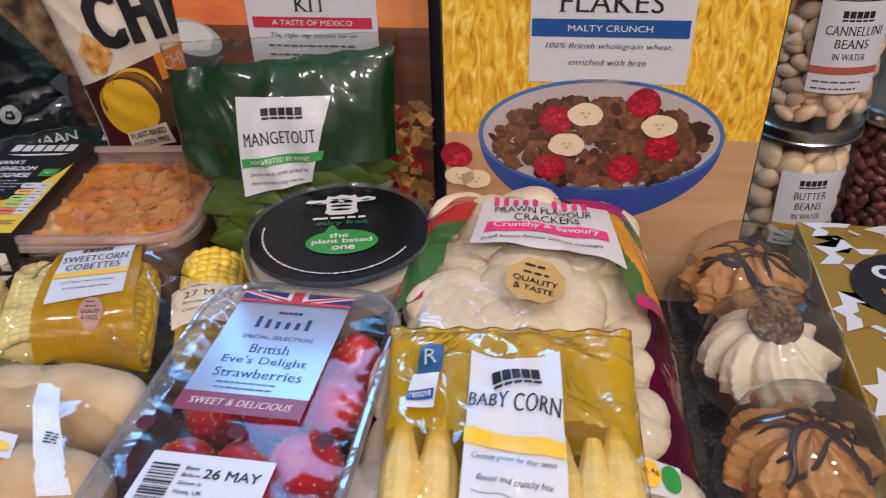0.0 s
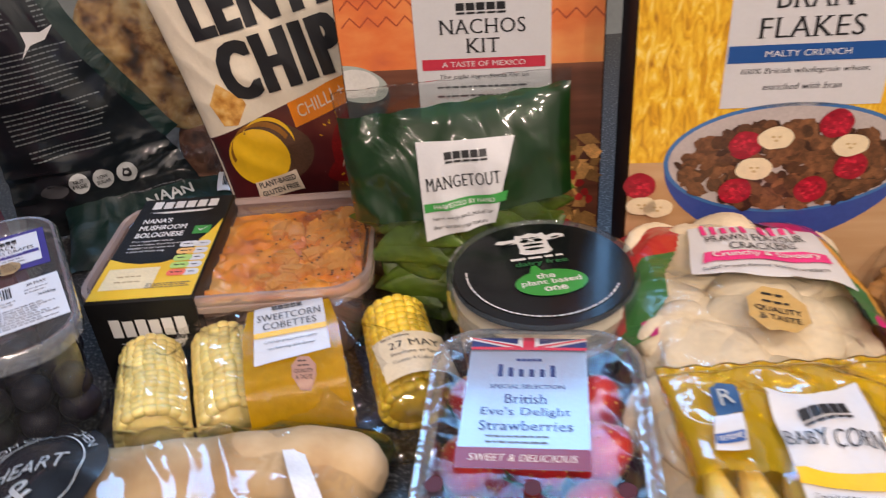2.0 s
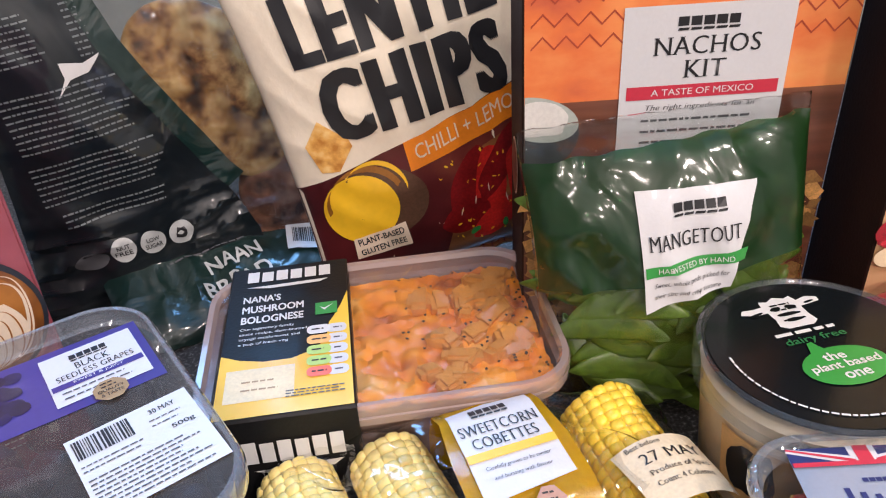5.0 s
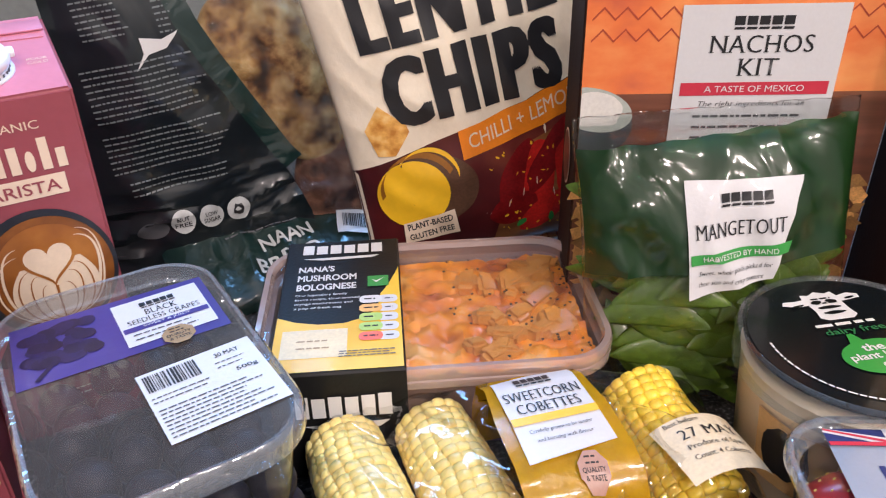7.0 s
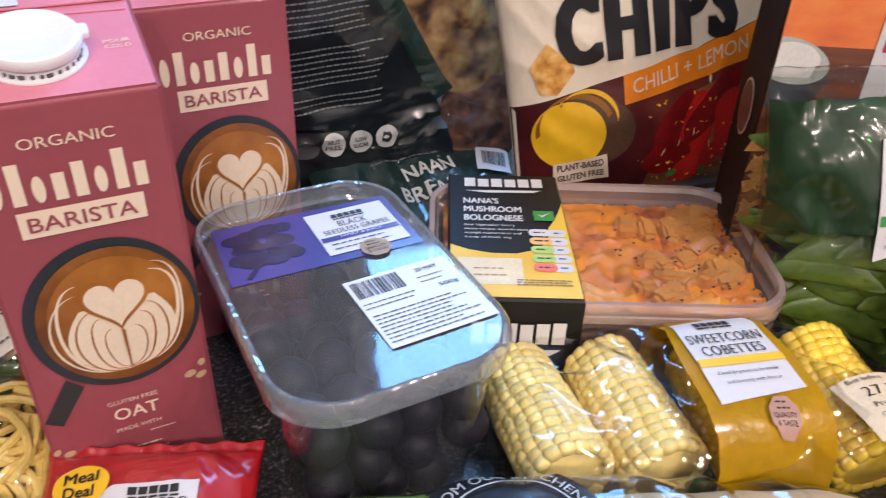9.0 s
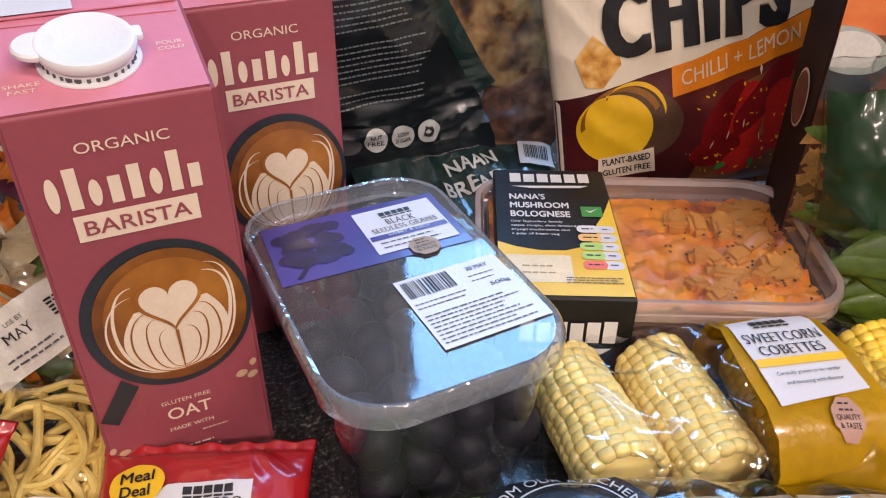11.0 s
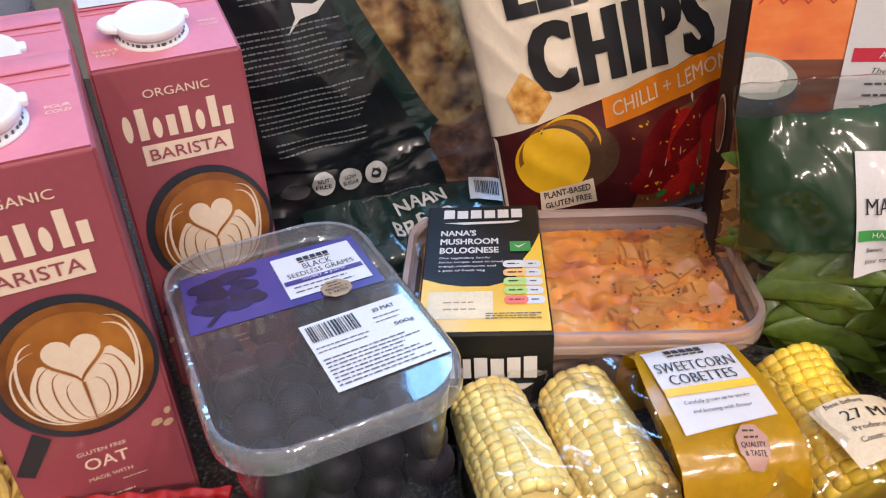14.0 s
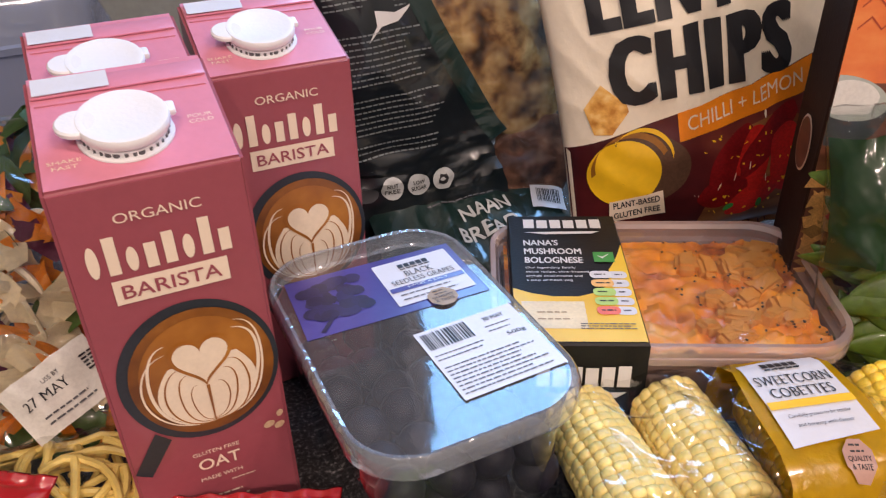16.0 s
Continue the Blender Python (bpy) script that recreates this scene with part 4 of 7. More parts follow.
NAAN = ramp_mat("baked_naan_crust", [(0.34, (0.035, 0.014, 0.006)), (0.43, (0.17, 0.075, 0.025)), (0.53, (0.36, 0.20, 0.07)), (0.70, (0.58, 0.40, 0.18))], 60, detail=12, rough=0.65, coat=0.05, bump=1.6)
NAAN_DARK = ramp_mat("browned_naan_crust", [(0.34, (0.03, 0.010, 0.006)), (0.5, (0.14, 0.055, 0.03)), (0.70, (0.34, 0.17, 0.10))], 60, detail=10, rough=0.65, coat=0.05, bump=1.4)
naan = thing("naan_bread_bag", upright(-0.383, 0.657, 0.131, 19.3, 2, 0), "dark glossy naan bread bag with a clear window", "bread bag")
naan_skin = pillow(0.22, 0.26, 0.020, 0.9, 0.0030, 8, seal=0.03, freq=18)


def nf(x, y, z=0.0, side=1):
    """The bag's skin, gathered into sharp creases towards its lower end."""
    v = naan_skin(x, y, z, side)
    g = max(0.0, min(1.0, (-0.035 - y) / 0.03))
    v.z += g * 0.0055 * (0.5 - 2.2 * abs(noise.noise((x * 16 + y * 22, y * 60 - x * 9, 3.0)))) * (1 if side > 0 else -0.3)
    return v



part("bag", bag(nf, 0.22, 0.26, 110, 130), CLEAR, naan, "clear film bag")
EDGE = [(0.109, -0.066), (0.085, -0.062), (0.060, -0.055), (0.043, -0.045), (0.035, -0.035), (0.022, -0.012), (0.010, 0.008), (-0.006, 0.036), (-0.018, 0.060), (-0.027, 0.088), (-0.032, 0.112), (-0.034, 0.1295)]
sheet(naan, nf, [(-0.1095, -0.1295), (0.052, -0.1295), (0.047, -0.095), (0.036, -0.066)] + [(x - 0.011, y - 0.006) for x, y in EDGE[4:]] + [(-0.045, 0.1295), (-0.1095, 0.1295)], DARK_FILM, 0.0002, "dark_print", "glossy dark teal print", grid=0.004)
sheet(naan, nf, [(x - 0.013, y - 0.008) for x, y in EDGE[3:]][::-1] + EDGE[3:], TEAL_FILM, 0.0006, "green_border", "dark green curved border", grid=0.004)
nb = bmesh.new()
vs = blob(nb, (0.040, 0.008, 0.006), (0.047, 0.074, 0.0125), (0, 0, 0.60), 5, 0.0)
for v in vs:
    v.co.z += 0.005 * noise.noise(v.co * 38) + 0.0035 * noise.noise(v.co * 80) - 0.02 * max(0, (v.co.x - 0.04)) * 2
part("naan_bread", nb, NAAN, naan, "blistered brown naan bread")
nb = bmesh.new()
for v in blob(nb, (0.072, -0.082, 0.003), (0.034, 0.046, 0.010), (0, 0, 0.2), 4, 0.0):
    v.co.z += 0.004 * noise.noise(v.co * 38 + Vector((5, 0, 0))) + 0.003 * noise.noise(v.co * 80)
part("naan_bread", nb, NAAN_DARK, naan, "dark browned naan bread")
DIM_INK = mat("dim_white_ink", (0.17, 0.19, 0.20), 0.45, bump=0)
bars(naan, nf, -0.070, 0.122, 0.064, 5, 0.0038, 0.0017, DIM_INK, 0.0006, 6, 1)
bars(naan, nf, -0.068, 0.096, 0.060, 2, 0.0038, 0.0017, DIM_INK, 0.0006, 6, 11)
bars(naan, nf, -0.076, 0.080, 0.034, 8, 0.0038, 0.0015, DIM_INK, 0.0006, 6, 2)
bars(naan, nf, -0.040, 0.084, 0.010, 9, 0.0038, 0.0016, DIM_INK, 0.0006, 6, 12)
bars(naan, nf, -0.058, 0.036, 0.080, 9, 0.0042, 0.0016, DIM_INK, 0.0006, 6, 3)
bars(naan, nf, -0.050, -0.008, 0.088, 7, 0.0042, 0.0016, DIM_INK, 0.0006, 6, 13)
PALE = mat("pale_ink", (0.45, 0.47, 0.47), 0.4, bump=0)
bars(naan, nf, -0.045, -0.042, 0.075, 3, 0.0044, 0.0016, DIM_INK, 0.0006, 5, 7)
sheet(naan, nf, [(-0.062, 0.030), (-0.055, 0.041), (-0.056, 0.051), (-0.042, 0.049), (-0.030, 0.054), (-0.040, 0.043), (-0.052, 0.040)], WHITE_INK, 0.0006, "bird_picture", "white bird shape", grid=0.008)
for k, (x, s1, s2) in enumerate([(-0.0515, "NUT", "FREE"), (-0.031, "LOW", "SUGAR"), (-0.0105, "", "")]):
    c = sheet(naan, nf, oval(x, -0.079 + 0.001 * k, 0.0088, 0.0088, 28), PALE, 0.0008, "round_mark", "pale round mark", grid=0.006)
    if s1:
        words(c, nf, s1, x, -0.0765 + 0.001 * k, 0.009, 0.0035, INK, 0.0012, 4, 0.01)
        words(c, nf, s2, x, -0.0815 + 0.001 * k, 0.012, 0.0035, INK, 0.0012, 4, 0.01)
    else:
        sheet(c, nf, oval(x, -0.077, 0.0045, 0.0045, 12, 0.5, 2), INK, 0.0012, "flower_mark")
sheet(naan, nf, oval(-0.073, -0.083, 0.0115, 0.007, 30), GREY_INK, 0.0008, "oval_mark", grid=0.008)
# the folded lower end of the bag, lying forward on the worktop
nfold = pillow(0.17, 0.085, 0.012, 0.8, 0.004, 21, seal=0.05, freq=30)
fold = part("folded_end", bag(nfold, 0.17, 0.085, 44, 26), TEAL_FILM, naan, "crumpled green lower end", m=pose(0.012, -0.119, 0.036, -66, 0, -4))
words(fold, nfold, "NAAN", 0.006, 0.012, 0.042, 0.013, PALE, 0.0008, 8, 0.02, grid=0.006)
words(fold, nfold, "BREAD", 0.004, -0.008, 0.052, 0.013, PALE, 0.0008, 8, 0.02, grid=0.006)
bars(fold, nfold, -0.01, 0.031, 0.06, 2, 0.006, 0.002, GREY_INK, 0.0008, 8, 4)
bt = sheet(fold, nfold, turned(rect(0.050, 0.004, 0.080, 0.030), -12, 0.065, 0.017), PAPER, 0.0010, "barcode_label", "white barcode label", grid=0.006)
bars(bt, nfold, 0.065, 0.018, 0.020, 1, 0.01, 0.015, INK, 0.0014, -12, 3, "barcode", True)

# ---- mangetout bag ----
GREEN_FILM = film("green_printed_film", (0.15, 0.5, 0.2), (0.005, 0.036, 0.006), 0.74, rough=0.10, gain=0.85, bump=0.40, scale=24, detail=2)
POD = mat("pea_pod_skin", (0.060, 0.105, 0.010), 0.4, var=0.4, scale=40, island=0.45, coat=0.2)
mange = thing("mangetout_bag", upright(-0.106, 0.464, 0.0865, -5, 13, 3), "green printed bag of mangetout with white label", "vegetable bag")
mange_skin = pillow(0.152, 0.168, 0.031, 0.45, 0.0028, 14, seal=0.1, freq=30)


def mf(x, y, z=0.0, side=1):
    """The bag's skin, folded deeply along its open side and at the crimped top."""
    v = mange_skin(x, y, z, side)
    g = max(0.0, min(1.0, (-0.034 - x) / 0.02)) + 0.5 * max(0.0, min(1.0, (y - 0.066) / 0.012))
    v.z += g * 0.0065 * (0.45 - 2.0 * abs(noise.noise((x * 34 - y * 14, y * 24 + x * 20, 6.0)))) * (1 if side > 0 else -0.3)
    return v



part("bag", bag(mf, 0.152, 0.168, 90, 100), CLEAR_CRISP, mange, "clear crinkled film bag with a crimped top")
TOPE = [(0.0755 - 0.151 * k / 30, 0.0715 + 0.055 * (0.0755 - 0.151 * k / 30) + 0.0006 * math.sin(k * 1.3)) for k in range(31)]
LOWE = [(-0.0755 + 0.151 * k / 30, 0.004 + 0.05 * (-0.0755 + 0.151 * k / 30) + 0.0008 * math.sin(k * 0.8)) for k in range(31)]
sheet(mange, mf, LOWE + TOPE, GREEN_FILM, 0.0002, "green_print", "green printed film", grid=0.004)
rnd = random.Random(11)
for k in range(84):
    x, y = (rnd.uniform(-0.048, 0.046), rnd.uniform(-0.066, 0.012)) if k < 60 else (rnd.uniform(-0.055, -0.005), rnd.uniform(-0.01, 0.045))
    p = mf(x, y, 0)
    p.z = max(-0.003, p.z - rnd.uniform(0.0085, 0.016) - (0.007 if k >= 60 else 0))
    bm = bmesh.new()
    a = rnd.uniform(-0.9, 0.5)
    vs = blob(bm, (0, 0, 0), (0.031, 0.0088, 0.0020), (0, 0, 0), 3)
    for v in vs:
        swell = max(0, 1 - (v.co.y / 0.007) ** 2) * max(0, 1 - (v.co.x / 0.029) ** 2)
        v.co.z += (0.0010 * max(0, math.sin(v.co.x * 560)) * swell + 0.0022 * math.sin(v.co.x * 60 + k)) * (1 if v.co.z > 0 else 0.6)
        v.co.y = v.co.y * (1 - 0.55 * (v.co.x / 0.031) ** 4) + 8 * v.co.x ** 2 * (1 if k % 2 else -1)
    part("pea_pod", bm, POD, mange, m=Matrix.Translation(p) @ Euler((rnd.uniform(-.35, .3), rnd.uniform(-.12, .12) + 9 * p.x, a)).to_matrix().to_4x4())
lb = sheet(mange, mf, [(-0.0245, -0.010), (0.022, -0.002), (0.0385, 0.050), (-0.0245, 0.0515)], PAPER, 0.0012, "label", "white paper label", grid=0.006)
logo(lb, mf, 0.007, 0.0425, 0.028, 0.0045, INK, z=0.0016)
words(lb, mf, "MANGETOUT", 0.0035, 0.0265, 0.0485, 0.0078, INK, 0.0016, 1.5, grid=0.005)
sheet(lb, mf, [(-0.0235, 0.0085), (0.030, 0.0115), (0.032, 0.0175), (-0.0235, 0.0140)], GREEN_INK, 0.0016, "stripe", "green stripe", grid=0.006)
words(lb, mf, "HARVESTED BY HAND", 0.003, 0.0128, 0.040, 0.0028, WHITE_INK, 0.0020, 2.5, grid=0.005)
words(lb, mf, "Sweet, whole pods picked for", 0.001, 0.0045, 0.040, 0.0033, INK, 0.0016, 3, slant=0.25, grid=0.005)
words(lb, mf, "their size and crisp texture", -0.001, -0.0015, 0.036, 0.0033, INK, 0.0016, 3, slant=0.25, grid=0.005)

# ---- yoghurt tub ----
TUB = mat("beige_tub_plastic", (0.84, 0.67, 0.46), 0.35, var=0.05, coat=0.2)
LID_BLACK = mat("black_printed_lid", (0.005, 0.007, 0.008), 0.25, var=0.1, coat=0.10, spec=0.2, bump=0.02)
LIME = mat("lime_green_ink", (0.035, 0.30, 0.05), 0.35, var=0.05, bump=0)
DKGREEN = mat("dull_green_ink", (0.02, 0.16, 0.05), 0.35, var=0.05, bump=0)
yog = thing("yoghurt_tub", pose(-0.0665, 0.383, 0, 0, 0, 4), "round beige yoghurt tub with a black lid", "yoghurt tub")
part("tub", lathe([(0.030, 0.001), (0.043, 0.001), (0.0455, 0.004), (0.0515, 0.072), (0.0525, 0.076), (0.050, 0.078)]), TUB, yog, "beige plastic tub")
ld = part("lid", lathe([(0.0545, 0.070), (0.0562, 0.070), (0.0566, 0.084), (0.0555, 0.0875), (0.0535, 0.0885), (0.0525, 0.0865), (0.0515, 0.0860), (0.0, 0.0860)], 72), RIM, yog, "clear rimmed lid")
part("lid_print", lathe([(0.0, 0.0838), (0.0525, 0.0838), (0.0525, 0.0848), (0.0512, 0.0868), (0.0, 0.0868)], 72), LID_BLACK, ld, "black printed disc")
YF = on(pose(0, 0, 0.0870))
cow = [(-0.022, 0.0315), (-0.020, 0.0345), (-0.014, 0.0340), (-0.0095, 0.0345), (-0.0085, 0.0385), (-0.0045, 0.0375), (0.0, 0.0400), (0.005, 0.0378), (0.0085, 0.0390), (0.010, 0.0350), (0.016, 0.0365), (0.021, 0.0345), (0.0205, 0.0315), (0.014, 0.0305), (0.0095, 0.0300), (0.0095, 0.0235), (0.0105, 0.0185), (0.007, 0.0160), (-0.006, 0.0160), (-0.0095, 0.0185), (-0.0085, 0.0235), (-0.0090, 0.0295), (-0.015, 0.0290)]
cowp = sheet(ld, YF, cow, WHITE_INK, 0.0004, "emblem", "white cow head emblem")
many_ovals(cowp, YF, [(-0.004, 0.031, 0.0032, 0.0014, 10), (0.004, 0.031, 0.003, 0.0014, -8), (0.0, 0.026, 0.006, 0.0013, 0), (0.0, 0.0215, 0.005, 0.0013, 0), (-0.015, 0.0295, 0.004, 0.0008, 10), (0.015, 0.032, 0.003, 0.0008, 10)], LID_BLACK, 0.0007, "emblem_marks", 0.2, 12)
bars(cowp, YF, 0.0005, 0.0335, 0.012, 4, 0.0040, 0.0016, LID_BLACK, 0.0008, 0, 12, "emblem_marks")
bars(ld, YF, 0.0, 0.0125, 0.032, 1, 0.004, 0.0030, WHITE_INK, 0.0004, seed=1)
words(ld, YF, "dairy free", 0.001, 0.0065, 0.031, 0.0058, DKGREEN, 0.0004, bold=0.015)
bub = sheet(ld, YF, [(0.002 + 0.0205 * math.cos(a), -0.0135 + 0.0125 * math.sin(a) + (0.006 if 1.75 < a < 2.0 else 0)) for a in (2 * math.pi * k / 48 for k in range(48))], LIME, 0.0004, "speech_bubble", "green speech bubble")
words(bub, YF, "the", 0.0, -0.0070, 0.011, 0.0052, WHITE_INK, 0.0007, bold=0.02)
words(bub, YF, "plant based", 0.002, -0.0135, 0.034, 0.0062, WHITE_INK, 0.0007, bold=0.02)
words(bub, YF, "one", 0.003, -0.0200, 0.013, 0.0042, WHITE_INK, 0.0007, bold=0.02)
arcf = lambda x, y, z: YF((0.044 + y) * math.sin(x / 0.044), -(0.044 + y) * math.cos(x / 0.044), z)
bars(ld, arcf, 0.0, 0.0, 0.150, 1, 0.004, 0.0014, WHITE_INK, 0.0004, seed=6)
tubf = lambda x, y, z: Vector(((0.0462 + 0.0838 * (y - 0.004) + 0.0004 + z) * math.sin(x / 0.05), -(0.0462 + 0.0838 * (y - 0.004) + 0.0004 + z) * math.cos(x / 0.05), y))
lg = sheet(yog, tubf, [(-0.070, 0.022), (-0.034, 0.020), (-0.032, 0.060), (-0.072, 0.062)], mat("peach_tub_print", (0.62, 0.38, 0.16), 0.4), 0.0003, "tub_print", "peach printed panel", grid=0.006)
sheet(lg, tubf, oval(-0.054, 0.044, 0.012, 0.016, 24, 0.35, 3), INK, 0.0006, "emblem", "black emblem", grid=0.005)
sheet(yog, tubf, rect(0.010, 0.012, 0.060, 0.060), LID_BLACK, 0.0003, "tub_print", "dark printed panel", grid=0.006)

# ---- chilled ready meal in a tray with a card sleeve ----
TRAYM = film("pale_tray_plastic", (0.85, 0.75, 0.70), (0.50, 0.34, 0.27), 0.55, rough=0.15, gain=1.3, bump=0.05)
SAUCE = ramp_mat("mushroom_bolognese_sauce", [(0.30, (0.36, 0.09, 0.03)), (0.42, (0.68, 0.20, 0.018)), (0.55, (0.88, 0.33, 0.015)), (0.70, (0.88, 0.52, 0.16))], 34, detail=9, rough=0.4, coat=0.3, bump=0.8)
# Faint lilac-pink cover puts the lid's glare into its colour.
MEAL_LID = film("glare_tinted_clear_lid", (0.92, 0.91, 0.94), (0.62, 0.50, 0.52), 0.03, rough=0.07, gain=1.25, bump=0.12, scale=22)
MEAL_RIM = film("pale_lid_rim", (0.85, 0.80, 0.80), (0.66, 0.50, 0.45), 0.42, rough=0.12, gain=2.2, bump=0.05)
CHUNK = mat("orange_pasta_chunk", (0.95, 0.43, 0.08), 0.4, var=0.25, scale=60, island=0.2, coat=0.2, bump=0.2)
HERB = mat("dark_herb_fleck", (0.05, 0.03, 0.012), 0.6, var=0.2)
SLEEVE_BLACK = mat("black_sleeve_card", (0.009, 0.009, 0.010), 0.45, var=0.1, coat=0.05, spec=0.25)
SLEEVE_YELLOW = ramp_mat("yellow_sleeve_print", [(0.3, (0.75, 0.42, 0.01)), (0.6, (0.86, 0.58, 0.05)), (0.75, (0.88, 0.70, 0.28))], 14, rough=0.4, coat=0.25)
meal = thing("ready_meal", pose(-0.262, 0.480, 0, 0, 0, -2), "mushroom bolognese ready meal in a clear-lidded tray and black sleeve", "ready meal")
rr = lambda w, h, r=0.022: round_rect(w, h, r, 8)
part("tray", loft([(rr(0.160, 0.100), 0.001), (rr(0.168, 0.107), 0.010), (rr(0.176, 0.115), 0.050), (rr(0.178, 0.117), 0.054), (rr(0.187, 0.126, 0.026), 0.0545), (rr(0.1885, 0.1275, 0.027), 0.0575), (rr(0.187, 0.126, 0.026), 0.0600)], (True, False)), TRAYM, meal, "pale plastic tray")
part("lid_rim", loft([(rr(0.1885, 0.1275, 0.027), 0.0530), (rr(0.1905, 0.1295, 0.028), 0.0535), (rr(0.1905, 0.1295, 0.028), 0.0575), (rr(0.1890, 0.1280, 0.027), 0.0582), (rr(0.1890, 0.1280, 0.027), 0.0600), (rr(0.1910, 0.1300, 0.028), 0.0606), (rr(0.1910, 0.1300, 0.028), 0.0640), (rr(0.1890, 0.1280, 0.027), 0.0655), (rr(0.183, 0.122, 0.025), 0.0652), (rr(0.180, 0.119, 0.024), 0.0622)], (False, False)), MEAL_RIM, meal, "pale double lid rim")
part("lid", loft([(rr(0.180, 0.119, 0.024), 0.0620), (rr(0.172, 0.111), 0.0618)], (False, True)), MEAL_LID, meal, "clear plastic lid with glare in its tint")
fb = bmesh.new()
N1, N2 = 60, 40
gv = [[fb.verts.new((0.172 * (i / N1 - .5), 0.111 * (j / N2 - .5), 0.0545 + 0.0045 * noise.noise((i * .35, j * .35, 2)) + 0.002 * noise.noise((i * .9, j * .9, 7)))) for j in range(N2 + 1)] for i in range(N1 + 1)]
for i in range(N1):
    for j in range(N2):
        fb.faces.new((gv[i][j], gv[i + 1][j], gv[i + 1][j + 1], gv[i][j + 1]))
part("sauce", fb, SAUCE, meal, "orange-brown mushroom sauce")
rnd = random.Random(31)
for k in range(30):
    bm = bmesh.new()
    x, y = 0.020 + 0.062 * rnd.random() ** 0.7, rnd.uniform(-0.046, 0.046)
    bmesh.ops.create_cube(bm, size=1)
    bmesh.ops.bevel(bm, geom=bm.edges[:], offset=0.2, segments=2, affect="EDGES")
    for v in bm.verts:
        v.co *= 1 + 0.2 * noise.noise(v.co * 2 + Vector((k, 0, 0)))
    part("chunk", bm, CHUNK, meal, m=Matrix.LocRotScale((x, y, 0.0555), Euler((rnd.uniform(-.35, .35), rnd.uniform(-.35, .35), rnd.uniform(0, 3))), (rnd.uniform(.012, .024), rnd.uniform(.009, .014), rnd.uniform(.007, .010))))
hb = bmesh.new()
for k in range(70):
    blob(hb, (0.083 - 0.075 * rnd.random() ** 2, rnd.uniform(-.052, .052), 0.0585), (0.0008, 0.0011, 0.0005), (0, 0, rnd.uniform(0, 3)), 1)
tagged(part("herbs", hb, HERB, meal, "dark herb flecks"), kind="stuff")
sl = part("sleeve", loft([([(-0.035, -0.0665), (0.0335, -0.0665), (0.0335, 0.0665), (-0.035, 0.0665)], 0.0005), ([(-0.035, -0.0660), (0.0335, -0.0660), (0.0335, 0.0660), (-0.035, 0.0660)], 0.0672), ([(-0.034, -0.0648), (0.0325, -0.0648), (0.0325, 0.0648), (-0.034, 0.0648)], 0.0685)], (True, True)), SLEEVE_BLACK, meal, "black printed card sleeve", smooth=False, m=pose(-0.0485, 0, 0))
SF = on(pose(0, 0, 0.0687))
yl = [(-0.034, -0.0645), (0.0325, -0.0645), (0.0325, 0.030)] + [(0.0325 - 0.0012 * k, 0.030 - 0.0042 * k + 0.00012 * k * k) for k in range(1, 10)] + [(0.020, -0.012), (0.014, -0.020), (0.002, -0.025), (-0.012, -0.025), (-0.024, -0.022), (-0.034, -0.017)]
sheet(sl, SF, yl, SLEEVE_YELLOW, 0.0002, "food_picture", "yellow printed picture")
sheet(sl, SF, rect(-0.030, -0.054, 0.004, -0.030), mat("pale_date_patch", (0.75, 0.62, 0.38), 0.4), 0.0004, "date_patch", "pale date patch")
bars(sl, SF, -0.012, -0.040, 0.020, 2, 0.006, 0.0016, BADGE_INK, 0.0006)
logo(sl, SF, 0.000, 0.0545, 0.050, 0.0110, WHITE_INK, (1, 0.9, 0.95, 0.9, 0.95, 1), 0.0003, dashes=False, weight=0.8)
sheet(sl, SF, [(-0.025, 0.044), (0.022, 0.0455), (0.017, 0.0425), (-0.012, 0.0415)], WHITE_INK, 0.0003, "knife_shape", "white blade shape")
for i, (s, w) in enumerate((("NANA'S", 0.021), ("MUSHROOM", 0.034), ("BOLOGNESE", 0.034))):
    words(sl, SF, s, -0.026 + w / 2, 0.0315 - i * 0.0098, w, 0.0066, WHITE_INK, 0.0003, bold=0.03)
for i, (s_, w) in enumerate((("Our legendary family", 0.029), ("sauce recipe, slow-braised", 0.036), ("eryngii mushrooms and", 0.032), ("a pop of fresh veg", 0.026))):
    words(sl, SF, s_, -0.026 + w / 2, 0.0035 - i * 0.0043, w, 0.0027, WHITE_INK, 0.0003, bold=0.01)
sheet(sl, SF, rect(0.0145, 0.0095, 0.0265, 0.0205), GREEN_INK, 0.0005, "vegan_mark", "green square mark")
sheet(sl, SF, [(0.0168, 0.0165), (0.0195, 0.0130), (0.0245, 0.0185), (0.0195, 0.0150)], WHITE_INK, 0.0007, "tick")
AMBER_PILL, GREEN_PILL, RED_PILL = mat("amber_pill_ink", (0.85, 0.48, 0.16), 0.4, bump=0), mat("pale_green_pill_ink", (0.42, 0.62, 0.16), 0.4, bump=0), mat("coral_pill_ink", (0.80, 0.16, 0.10), 0.4, bump=0)
